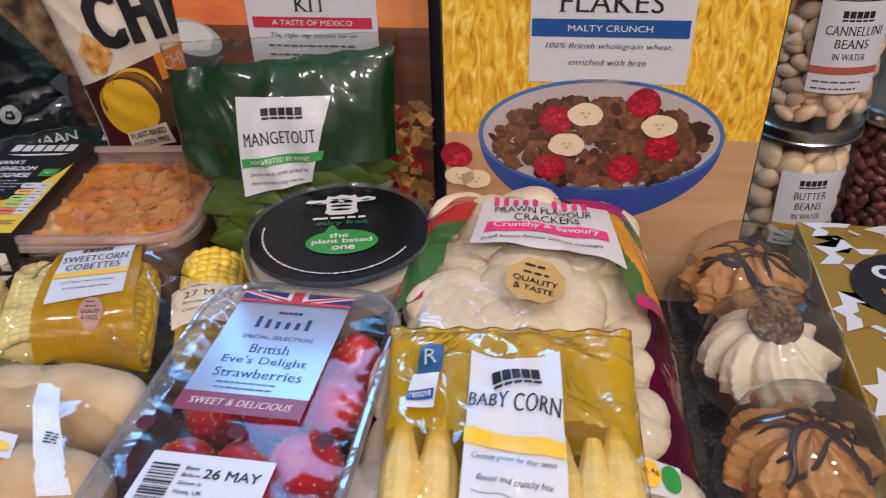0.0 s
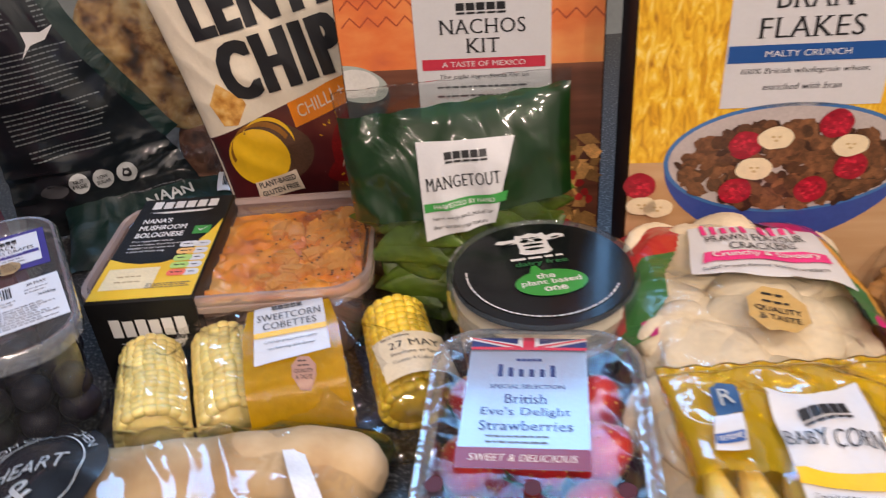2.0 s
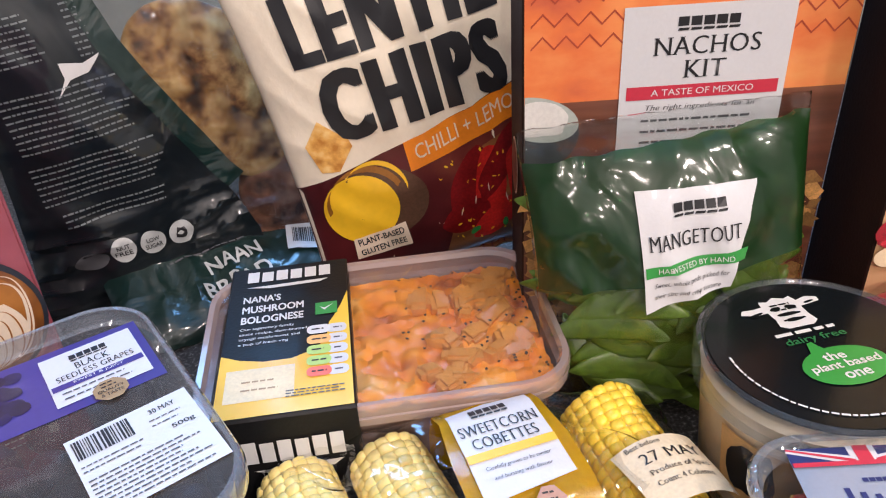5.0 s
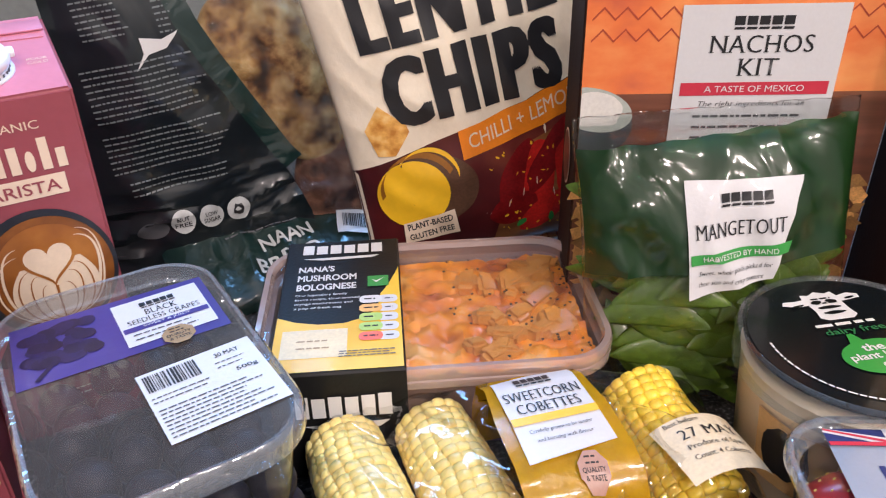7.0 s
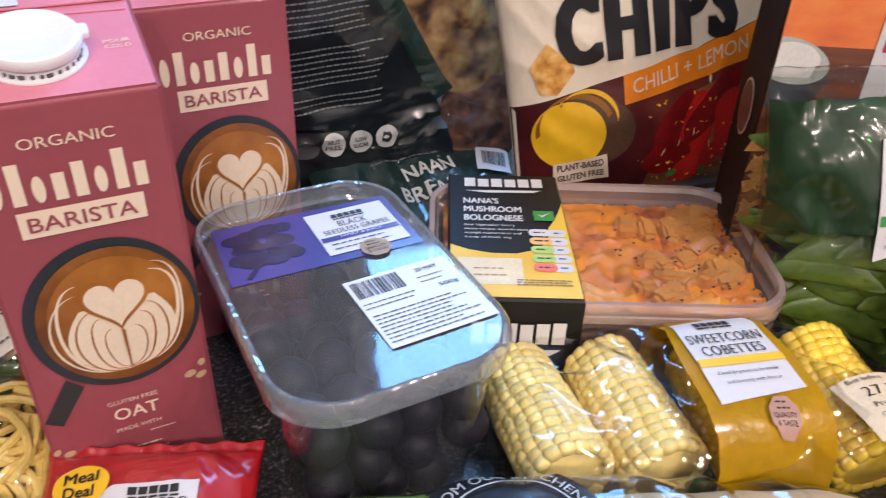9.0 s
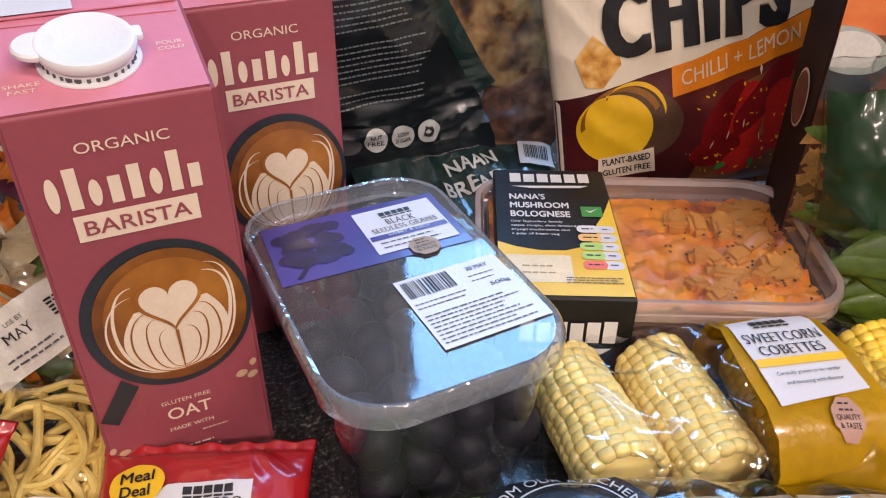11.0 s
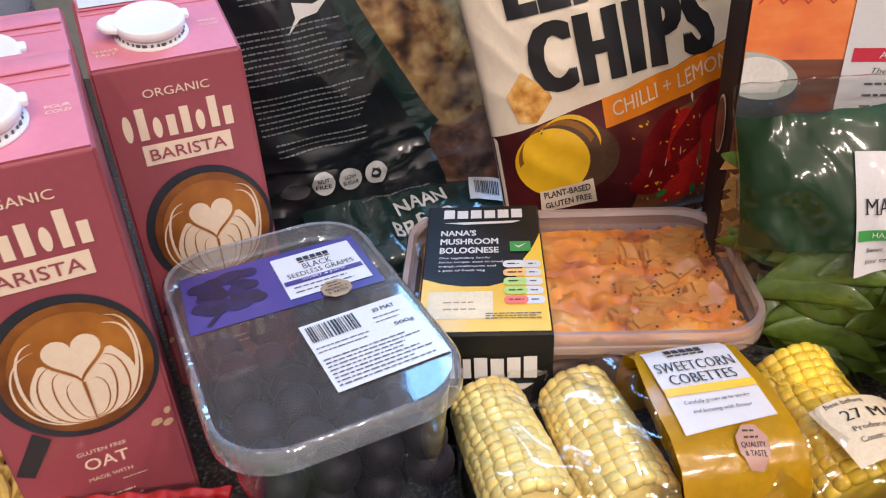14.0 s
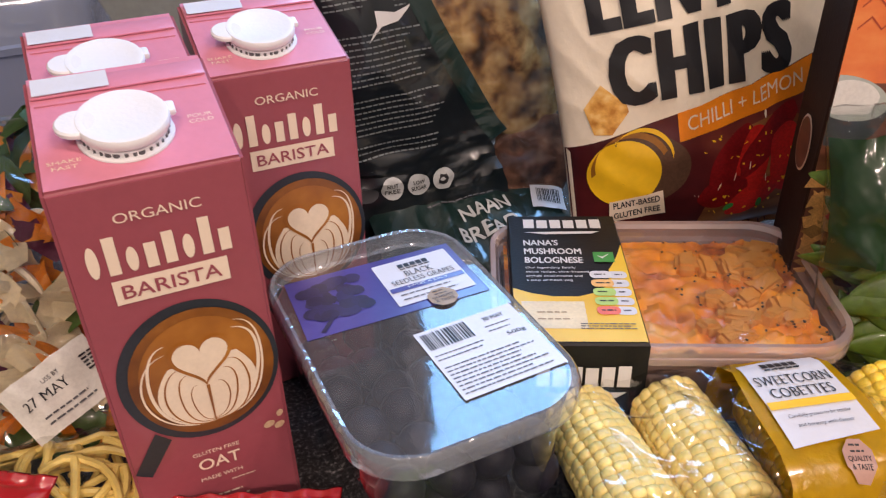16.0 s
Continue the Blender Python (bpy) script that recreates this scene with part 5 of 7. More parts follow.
for i, c in enumerate((WHITE_INK, AMBER_PILL, GREEN_PILL, GREEN_PILL, RED_PILL)):
    y = -0.004 - i * 0.0086
    sheet(sl, SF, [(0.0255 + a, y + b) for a, b in round_rect(0.011, 0.0074, 0.0030, 4)], PAPER, 0.0005, "percent_pill", grid=0)
    bars(sl, SF, 0.0265, y, 0.005, 1, 0.002, 0.0016, GREY_INK, 0.0007, seed=i + 9)
    sheet(sl, SF, [(0.0162 + a, y + b) for a, b in round_rect(0.0125, 0.0074, 0.0030, 4)], c, 0.0007, "nutrition_pill")
    bars(sl, SF, 0.0165, y, 0.008, 1, 0.002, 0.0016, INK, 0.0009, seed=i)
bars(sl, SF, 0.015, -0.050, 0.030, 3, 0.002, 0.0012, GREY_INK, 0.0006, seed=8)
SFF = on(pose(0, -0.0668, 0, 90, 0, 0))
logo(sl, SFF, 0.002, 0.048, 0.050, 0.014, WHITE_INK, (1, 0.9, 0.95, 0.9, 0.95, 1), 0.0003, dashes=False, weight=0.8)
sheet(sl, SFF, [(-0.020, 0.036), (0.024, 0.0375), (0.019, 0.0335), (-0.008, 0.0325)], WHITE_INK, 0.0003, "knife_shape")

# ---- sweetcorn pack ----
KERNEL = mat("yellow_sweetcorn_kernel", (0.94, 0.62, 0.06), 0.35, var=0.10, scale=90, island=0.12, coat=0.3, sub=0.2)
KERNEL_PALE = mat("pale_sweetcorn_kernel", (0.95, 0.73, 0.26), 0.35, var=0.10, scale=90, island=0.10, coat=0.3, sub=0.2)
GOLD_FILM = matte_film("mustard_gold_film", (0.70, 0.42, 0.010), 0.25, 0.6, var=0.12, scale=18, bump=0.12)
corn = thing("sweetcorn_pack", pose(-0.226, 0.378, 0, 0, 0, 3), "film pack of sweetcorn cobettes with a mustard label band", "vegetable pack")


def cobette(material, seed, length=0.074, r=0.0195):
    rd = random.Random(seed)
    bm = bmesh.new()
    rows, per = 18, 14
    for i in range(rows):
        for k in range(per):
            a = 2 * math.pi * (i + 0.12 * math.sin(k * 0.9)) / rows
            y = -length / 2 + length * (k + 0.5) / per
            taper = 1 - 0.10 * ((y + length / 2) / length) ** 2
            rr2 = r * taper
            rr2 *= 0.955 + rd.uniform(-0.015, 0.015)
            blob(bm, (rr2 * math.cos(a), y + rd.uniform(-.0006, .0006), rr2 * math.sin(a)), (0.0031, 0.0033, 0.0043 * taper), (0, -a + rd.uniform(-.12, .12), 0), 2, 0.08, 300, 0.72)
    core = lathe([(0.001, -length / 2), (r * 1.04, -length / 2 + 0.002), (r * 0.95, length / 2 - 0.001), (0.001, length / 2)], 28)
    bmesh.ops.rotate(core, verts=core.verts, cent=(0, 0, 0), matrix=Euler((radians(-90), 0, 0)).to_matrix())
    me = bpy.data.meshes.new("core")
    core.to_mesh(me)
    core.free()
    bm.from_mesh(me)
    bpy.data.meshes.remove(me)
    return bm


for k, (x, y, material, yaw) in enumerate([(-0.0785, 0.0, KERNEL_PALE, 12), (-0.033, 0.002, KERNEL_PALE, 13), (0.018, 0.0, KERNEL, 8), (0.0745, 0.004, KERNEL, 14)]):
    part("cobette", cobette(material, k, 0.074, 0.0195 if k < 3 else 0.0205), material, corn, "plump yellow corn cob piece", m=pose(x, y, 0.027, 0, 20 * k, 0) @ pose(0, 0, 0, 0, 0, yaw))
wf_ = pillow(0.222, 0.118, 0.056, 0.02, 0.006, 17, p=0.22, seal=0.1, freq=34)
part("film", bag(wf_, 0.222, 0.118, 110, 70), GLARE, corn, "clear crinkled film wrap", m=pose(0, 0, 0.0025))
prof = [(-0.0500, 0.002), (-0.0490, 0.020), (-0.0455, 0.044), (-0.038, 0.0565), (-0.025, 0.0625), (0.0, 0.0640), (0.025, 0.0630), (0.038, 0.0565), (0.044, 0.040), (0.046, 0.010)]
bd = bmesh.new()
NB = 14
cols = []
for i in range(NB + 1):
    x = -0.033 + 0.066 * i / NB
    cols.append([bd.verts.new((x * (1.0 - 0.10 * (y > 0.02)), y, z + 0.0012 * noise.noise((x * 60, y * 60, 4)) + 0.0006)) for y, z in prof])
for a, b in zip(cols, cols[1:]):
    for k in range(len(prof) - 1):
        bd.faces.new((a[k], b[k], b[k + 1], a[k + 1]))
bmesh.ops.solidify(bd, geom=bd.faces[:], thickness=0.0005)
band = part("band", bd, GOLD_FILM, corn, "mustard yellow printed band", m=pose(0.011, -0.002, 0, 0, 0, 6) @ Matrix.Diagonal((0.84, 1, 1, 1)))


def BF(x, y, z):
    """Over the top of the band."""
    return Vector((x, y, float(np.interp(y, [p[0] for p in prof], [p[1] for p in prof])) + 0.0016 + z))



lb = sheet(band, BF, [(-0.0255, -0.026), (0.0255, -0.022), (0.0245, 0.032), (0.0, 0.034), (-0.0245, 0.030)], PAPER, 0.0002, "label", "white paper label", grid=0.004)
logo(lb, BF, -0.001, 0.026, 0.022, 0.0042, INK, z=0.0008)
words(lb, BF, "SWEETCORN", 0.0, 0.0145, 0.045, 0.0066, INK, 0.0008)
words(lb, BF, "COBETTES", 0.0, 0.0055, 0.037, 0.0066, INK, 0.0008)
sheet(lb, BF, rect(-0.025, -0.0045, 0.025, 0.0002), YELLOW_INK, 0.0008, "stripe", "yellow stripe")
words(lb, BF, "Carefully grown to be tender", 0.0, -0.0095, 0.036, 0.0028, INK, 0.0008, slant=0.25)
words(lb, BF, "and bursting with flavour", 0.0, -0.0150, 0.032, 0.0028, INK, 0.0008, slant=0.25)
badge(band, BF, 0.006, -0.0335, 0.0085, BADGE_PINK, 0.0010, -6)


def df(x, y, z):
    """Round the front of the last cob, over the film."""
    a, r = (x - 0.0775) / 0.031, 0.0300 + z
    return Vector((0.0760 - 0.14 * (y + 0.01) + r * math.sin(a), y, 0.0255 + r * math.cos(a) - 5.0 * max(0, -y - 0.020) ** 2))



dl = sheet(corn, df, turned(rect(0.058, -0.040, 0.104, -0.006), 6, 0.08, -0.02), mat("cream_date_label", (0.74, 0.64, 0.46), 0.45), 0.0014, "date_label", "cream best before label", grid=0.006)
words(dl, df, "Best before", 0.072, -0.0095, 0.017, 0.0026, INK, 0.0018, 4)
words(dl, df, "27 MAY", 0.082, -0.0165, 0.030, 0.0058, INK, 0.0018, 4, 0.015)
words(dl, df, "Produce of Spain", 0.082, -0.0245, 0.030, 0.0036, INK, 0.0018, 4)
words(dl, df, "Count: 4 Cobettes", 0.081, -0.0300, 0.028, 0.0026, INK, 0.0018, 4)

# ---- strawberry punnet ----
BERRY = ramp_mat("strawberry_skin", [(0.3, (0.30, 0.006, 0.010)), (0.6, (0.50, 0.012, 0.014)), (0.8, (0.62, 0.05, 0.03))], 40, detail=3, rough=0.28, coat=0.4, bump=0.15)
SEED = mat("strawberry_seed", (0.65, 0.45, 0.12), 0.5)
CALYX = mat("green_calyx", (0.09, 0.22, 0.03), 0.5, var=0.25, island=0.3)
# A white label; its grey-blue base holds the window's reflected sky colour.
SKY_TINT_LABEL = mat("sky_tinted_white_label", (0.25, 0.31, 0.41), 0.25, var=0.03, coat=1.0, bump=0.02)
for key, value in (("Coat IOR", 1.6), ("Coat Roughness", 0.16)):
    SKY_TINT_LABEL.node_tree.nodes["Principled BSDF"].inputs[key].default_value = value
WINE = mat("wine_red_ink", (0.22, 0.012, 0.03), 0.35, var=0.05, bump=0)
NAVY = mat("navy_ink", (0.02, 0.03, 0.14), 0.4, bump=0)
HOLE = mat("punched_hole_dark_red", (0.07, 0.002, 0.003), 0.6, bump=0)
TOPFILM = film("tight_lid_film", (0.95, 0.96, 0.97), (0.55, 0.6, 0.68), 0.01, rough=0.07, gain=0.8, bump=0.22, scale=10, detail=2)
straw = thing("strawberry_punnet", pose(-0.0905, 0.254, 0, 0, 0, -9), "clear film-topped punnet of strawberries with a white label", "fruit punnet")
rr = lambda w, h, r=0.020: round_rect(w, h, r, 10)


def ribbed(w, h, r, k=0.0009, n=10):
    return [(x * (1 + k * 12 * (i % 2)), y * (1 + k * 12 * (i % 2))) for i, (x, y) in enumerate(round_rect(w, h, r, n))]


part("tub", loft([(ribbed(0.078, 0.140, 0.018), 0.001), (ribbed(0.083, 0.146, 0.019), 0.012), (ribbed(0.092, 0.156, 0.021), 0.060), (rr(0.094, 0.158, 0.022), 0.072)], (True, False)), RIM, straw, "clear ribbed plastic tub")
PUNNET_RIM = film("bright_punnet_rim", (0.84, 0.88, 0.93), (0.62, 0.68, 0.76), 0.18, rough=0.08, gain=3.0, bump=0.3, scale=50)
part("rim", loft([(rr(0.094, 0.158, 0.022), 0.0722), (rr(0.103, 0.168, 0.026), 0.0735), (rr(0.1065, 0.1715, 0.027), 0.0750), (rr(0.1070, 0.1720, 0.027), 0.0785), (rr(0.1050, 0.1700, 0.027), 0.0805), (rr(0.1010, 0.1660, 0.025), 0.0805), (rr(0.0995, 0.1645, 0.025), 0.0790)], (False, False)), PUNNET_RIM, straw, "thick clear rolled rim")
fl = bmesh.new()
N1, N2 = 40, 60
gv = {}
for i in range(N1 + 1):
    for j in range(N2 + 1):
        u, v = 2 * i / N1 - 1, 2 * j / N2 - 1
        su, sv = u * math.sqrt(1 - 0.10 * v ** 8), v * math.sqrt(1 - 0.06 * u ** 8)
        e = max(abs(u), abs(v))
        gv[i, j] = fl.verts.new((0.052 * su, 0.0845 * sv, 0.0785 + 0.0022 * max(0, e - 0.86) / 0.14 * math.sin(40 * (u - v) + 3 * noise.noise((u * 5, v * 7, 4))) - 0.0012 * (1 - e) + 0.0008 * noise.noise((u * 3, v * 4, 1)) + 0.0016 * max(0, abs(u) - 0.5) * math.sin(26 * v + 9 * u + 2.5 * noise.noise((u * 3, v * 5, 8)))))
for i in range(N1):
    for j in range(N2):
        fl.faces.new((gv[i, j], gv[i + 1, j], gv[i + 1, j + 1], gv[i, j + 1]))
filmtop = part("lid_film", fl, TOPFILM, straw, "tight glossy lid film")
rnd = random.Random(77)


def strawberry(seed):
    rd = random.Random(seed)
    t = lathe([(0.0005, -0.017), (0.006, -0.0145), (0.0115, -0.006), (0.0145, 0.003), (0.0135, 0.010), (0.008, 0.0135), (0.002, 0.013)], 20)
    me = bpy.data.meshes.new("strawberry")
    t.to_mesh(me)
    t.free()
    me.shade_smooth()
    me.materials.append(BERRY)
    s = bmesh.new()
    for i in range(7):
        for k in range(11):
            z = -0.013 + i * 0.0038
            r = float(np.interp(z, [-0.017, -0.0145, -0.006, 0.003, 0.010], [0.0005, 0.006, 0.0115, 0.0145, 0.0135]))
            a = 2 * math.pi * (k + 0.5 * (i % 2)) / 11
            blob(s, (r * math.cos(a), r * math.sin(a), z), (0.0006, 0.0004, 0.0008), (0, 0, a), 1)
    ms = bpy.data.meshes.new("seeds")
    s.to_mesh(ms)
    s.free()
    ms.materials.append(SEED)
    c = bmesh.new()
    for k in range(8):
        a = 2 * math.pi * k / 8 + rd.uniform(-.2, .2)
        d = Vector((math.cos(a), math.sin(a), 0))
        n = Vector((-d.y, d.x, 0)) * 0.0028
        p0, p1, p2 = Vector((0, 0, 0.0135)), d * 0.009 + Vector((0, 0, 0.0140)), d * 0.0155 + Vector((0, 0, 0.0115 + rd.uniform(-.002, .004)))
        c.faces.new([c.verts.new(q) for q in (p0, p1 - n, p2, p1 + n)])
    bmesh.ops.solidify(c, geom=c.faces[:], thickness=0.0004)
    mc = bpy.data.meshes.new("calyx")
    c.to_mesh(mc)
    c.free()
    mc.materials.append(CALYX)
    return me, ms, mc


SB = strawberry(3)
for k in range(20):
    i, j = k % 3, (k % 12) // 3
    m = Matrix.LocRotScale((-0.027 + 0.027 * i + rnd.uniform(-.003, .003), -0.058 + 0.037 * j + rnd.uniform(-.005, .005), 0.056 - (0.026 if k >= 12 else 0) + rnd.uniform(-.003, .003)), Euler((math.pi + rnd.uniform(-0.9, 0.9), rnd.uniform(-0.9, 0.9), rnd.uniform(0, 6))), (1.15, 1.15, 1.1))
    b = new("strawberry", SB[0])
    b.parent, b.matrix_basis = straw, m
    for nm, me in (("seeds", SB[1]), ("calyx", SB[2])):
        o = new(nm, me)
        o.parent = b
STF = on(pose(0, 0, 0.0792))
lb = sheet(straw, STF, [(-0.036, -0.010), (0.0235, -0.010), (0.0255, 0.078), (-0.0335, 0.078)], SKY_TINT_LABEL, 0.0002, "label", "glossy white label")
fg = rect(-0.0335, 0.0685, 0.0255, 0.078)
flag = sheet(lb, STF, fg, NAVY, 0.0005, "flag", "red, white and blue flag strip")
for a, b in (((-0.0335, 0.078), (-0.008, 0.0705)), ((0.0255, 0.078), (0.000, 0.0705)), ):
    n = Vector((b[1] - a[1], a[0] - b[0])).normalized() * 0.0022
    sheet(flag, STF, [(a[0] - n.x, min(a[1] - n.y, 0.078)), (b[0] - n.x, b[1] - n.y), (b[0] + n.x, b[1] + n.y), (a[0] + n.x, min(a[1] + n.y, 0.078))], PAPER, 0.0007, "white_diagonal")
    sheet(flag, STF, [(a[0], a[1] - 0.0012), (b[0], b[1] - 0.0010), (b[0], b[1] + 0.0006), (a[0], a[1] - 0.0002)], RED_INK, 0.0009, "red_diagonal")
sheet(flag, STF, rect(-0.0095, 0.0685, 0.0015, 0.078), PAPER, 0.0008, "white_cross")
sheet(flag, STF, rect(-0.0070, 0.0685, -0.0010, 0.078), RED_INK, 0.0010, "red_cross")
sheet(flag, STF, rect(-0.0335, 0.0680, 0.0255, 0.0702), RED_INK, 0.0011, "red_cross_bar")
logo(lb, STF, -0.0035, 0.0610, 0.013, 0.0020, NAVY, z=0.0005, dashes=False)
logo(lb, STF, -0.0035, 0.0530, 0.031, 0.0090, NAVY, (1, 0.75, 0.62, 0.62, 0.62, 0.95), 0.0005, dashes=False, weight=0.45)
words(lb, STF, "SPECIAL SELECTION", -0.0045, 0.0415, 0.036, 0.0028, NAVY, 0.0005)
words(lb, STF, "British", -0.005, 0.0330, 0.020, 0.0062, NAVY, 0.0005)
words(lb, STF, "Eve's Delight", -0.005, 0.0240, 0.042, 0.0066, NAVY, 0.0005)
words(lb, STF, "Strawberries", -0.005, 0.0155, 0.043, 0.0058, NAVY, 0.0005)
bars(lb, STF, -0.005, 0.0090, 0.036, 2, 0.0035, 0.0012, GREY_INK, 0.0005)
rb = sheet(lb, STF, [(-0.036, -0.010), (0.0235, -0.010), (0.0238, 0.002), (-0.0357, 0.002)], WINE, 0.0005, "stripe", "wine red stripe")
words(rb, STF, "SWEET & DELICIOUS", -0.006, -0.004, 0.048, 0.0040, CREAM_INK, 0.0008, slant=0.25)
for x in (-0.0435, -0.0015, 0.0375):
    sheet(filmtop, STF, oval(x, -0.0195, 0.0042, 0.0042, 20), HOLE, 0.0003, "vent_hole", "dark round vent hole")
dl = sheet(straw, STF, [(-0.034, -0.078), (0.021, -0.078), (0.0215, -0.034), (-0.032, -0.034)], PAPER, 0.0004, "date_label", "white date label")
bars(dl, STF, -0.0235, -0.056, 0.030, 1, 0.01, 0.0120, INK, 0.0008, 90, 5, "barcode", True)
words(dl, STF, "26 MAY", 0.006, -0.0435, 0.024, 0.0050, INK, 0.0008, bold=0.02)
words(dl, STF, "Best", -0.0115, -0.0415, 0.006, 0.0020, INK, 0.0008, bold=0.01)
words(dl, STF, "Before", -0.0110, -0.0450, 0.008, 0.0020, INK, 0.0008, bold=0.01)
words(dl, STF, "Grown in", -0.0100, -0.0490, 0.010, 0.0022, INK, 0.0008, bold=0.01)
words(dl, STF, "Hants, UK", -0.0090, -0.0535, 0.012, 0.0024, INK, 0.0008, bold=0.01)
bars(dl, STF, 0.002, -0.0585, 0.034, 3, 0.005, 0.0022, INK, 0.0008, seed=2)

# ---- prawn cracker bag ----
CRACKER = mat("puffed_cracker", (0.72, 0.60, 0.42), 0.6, var=0.1, scale=35, island=0.12, bump=0.15)
MAGENTA = film("magenta_film", (0.6, 0.1, 0.3), (0.55, 0.012, 0.16), 0.97, rough=0.15, bump=0.4)
LEAF_FILM = film("green_leaf_film", (0.2, 0.5, 0.2), (0.035, 0.15, 0.03), 0.97, rough=0.15, bump=0.4)
RED_FILM = film("red_printed_film", (0.6, 0.1, 0.1), (0.50, 0.02, 0.02), 0.97, rough=0.15, bump=0.4)
YEL_FILM = film("yellow_printed_film", (0.6, 0.4, 0.1), (0.75, 0.32, 0.01), 0.97, rough=0.15, bump=0.4)
prawn = thing("prawn_cracker_bag", pose(0.036, 0.310, 0.046, 10, 0, -5), "puffed bag of pale prawn crackers with pink and green print", "snack bag")
pf = pillow(0.164, 0.245, 0.046, 0.9, 0.0028, 41, p=0.33, seal=0.05, freq=26, taper=0.22)


def prawn_zone(x, y, s):
    if s < 0:
        return 1
    X, Y = x / 0.082, y / 0.1225
    n = 0.10 * noise.noise((x * 45, y * 45, 3))
    if Y > 0.93:
        return 1
    w = abs(X) + n + 0.55 * max(0, Y - 0.1) ** 1.5
    if w < (0.70 if Y > 0.1 else 0.97) and Y > -0.86 + 0.3 * n:
        return 0
    if Y < 0.1 and Y > -0.86 + 0.3 * n:
        return 0
    if Y < -0.55:
        return 2 if n > 0.03 else 1
    if Y > 0.2:
        if X < 0:
            return 3 if w > 0.98 or Y > 0.6 else 2
        return 1 if Y > 0.72 else 4 if 0.86 < w < 1.04 else 2
    return 2 if n > 0 else 1


part("bag", bag(pf, 0.164, 0.245, 120, 160, prawn_zone), [CLEAR, MAGENTA, LEAF_FILM, RED_FILM, YEL_FILM], prawn, "clear bag with a magenta and green printed edge")
rnd = random.Random(19)
for k in range(78):
    x, y = rnd.uniform(-0.062, 0.062), rnd.uniform(-0.105, 0.100)
    if k > 45:
        x, y = rnd.choice((-1, 1)) * rnd.uniform(0.044, 0.060), rnd.uniform(-0.100, 0.05)
    p = pf(x, y, 0)
    p.z -= rnd.uniform(0.012, 0.018) if k < 46 else rnd.uniform(0.006, 0.05)
    p.x *= 0.93 if k < 46 else 0.88
    bm = bmesh.new()
    vs = blob(bm, (0, 0, 0), (0.029, 0.023, 0.0085) if k < 46 else (0.016, 0.024, 0.009), (0, 0, 0), 3)
    for v in vs:
        v.co.z += 0.006 * noise.noise(v.co * 45 + Vector((k, 0, 0))) - 6 * v.co.x ** 2
    part("cracker", bm, CRACKER, prawn, m=Matrix.Translation(p) @ Euler((rnd.uniform(-.25, .25), rnd.uniform(-.25, .25), rnd.uniform(0, 6))).to_matrix().to_4x4())
PL = lambda x, y, z: pf(x, y - 0.013, z)
lb = sheet(prawn, PL, [(-0.036, 0.060), (0.0, 0.052), (0.040, 0.050), (0.058, 0.046), (0.055, 0.098), (-0.030, 0.101)], PAPER, 0.0012, "label", "white printed panel", grid=0.006)
logo(lb, PL, 0.010, 0.0955, 0.066, 0.0100, PINK_INK, (1, 0.9, 0.65, 0.65, 0.8, 0.0, 1, 0.9, 0.65, 0.9), 0.0018, dashes=False, weight=0.5)
words(lb, PL, "PRAWN FLAVOUR", 0.010, 0.0855, 0.064, 0.0068, INK, 0.0018, 0, grid=0.006)
words(lb, PL, "CRACKERS", 0.012, 0.0772, 0.042, 0.0062, INK, 0.0018, 0, grid=0.006)
ps = sheet(lb, PL, [(-0.028, 0.0655), (0.050, 0.0630), (0.050, 0.0712), (-0.026, 0.0735)], PINK_INK, 0.0018, "stripe", "pink stripe", grid=0.006)
words(ps, PL, "Crunchy & Savoury", 0.011, 0.0683, 0.066, 0.0056, WHITE_INK, 0.0023, -2, 0.01, grid=0.006)
words(lb, PL, "Fried prawn flavour tapioca crackers", 0.008, 0.0585, 0.074, 0.0038, INK, 0.0018, -3, grid=0.006)
badge(prawn, PL, 0.004, 0.028, 0.0172, mat("gold_badge_ink", (0.55, 0.36, 0.13), 0.35), 0.0016, -10)
nz = sheet(prawn, pf, [(0.030, -0.090), (0.066, -0.090), (0.068, -0.076), (0.030, -0.075)], PAPER, 0.0014, "nutrition_panel", "white nutrition panel", grid=0.006)
for k, (c, s1) in enumerate(((PAPER, ""), (ORANGE_INK, "5.0g"), (YELLOW_INK, "0.4g"), (LIME, ""))):
    sheet(nz, pf, oval(0.0345 + 0.0095 * k, -0.0825, 0.0045, 0.0058, 16), c, 0.0018 + 0.0001 * k, "nutrition_pill", grid=0.004)
    if s1:
        words(nz, pf, s1, 0.0345 + 0.0095 * k, -0.082, 0.007, 0.0026, INK, 0.0023)
bars(prawn, pf, 0.052, -0.098, 0.030, 3, 0.004, 0.0014, GREY_INK, 0.0014)

# ---- baby corn pack ----
BABY = mat("baby_corn_skin", (0.86, 0.60, 0.17), 0.4, var=0.16, scale=120, coat=0.2, sub=0.1, bump=0.12)
GOLD_CLEAR = film("translucent_gold_film", (1.0, 0.80, 0.05), (0.66, 0.46, 0.006), 0.42, rough=0.07, gain=2.2, bump=0.8, scale=26, detail=3)
baby = thing("baby_corn_pack", pose(0.0205, 0.198, 0.0795, 10, 0, -3), "film pack of baby corn with gold top and white label", "vegetable pack")
bfn = pillow(0.112, 0.17, 0.017, 0.55, 0.0030, 55, p=0.3, seal=0.07, freq=40)
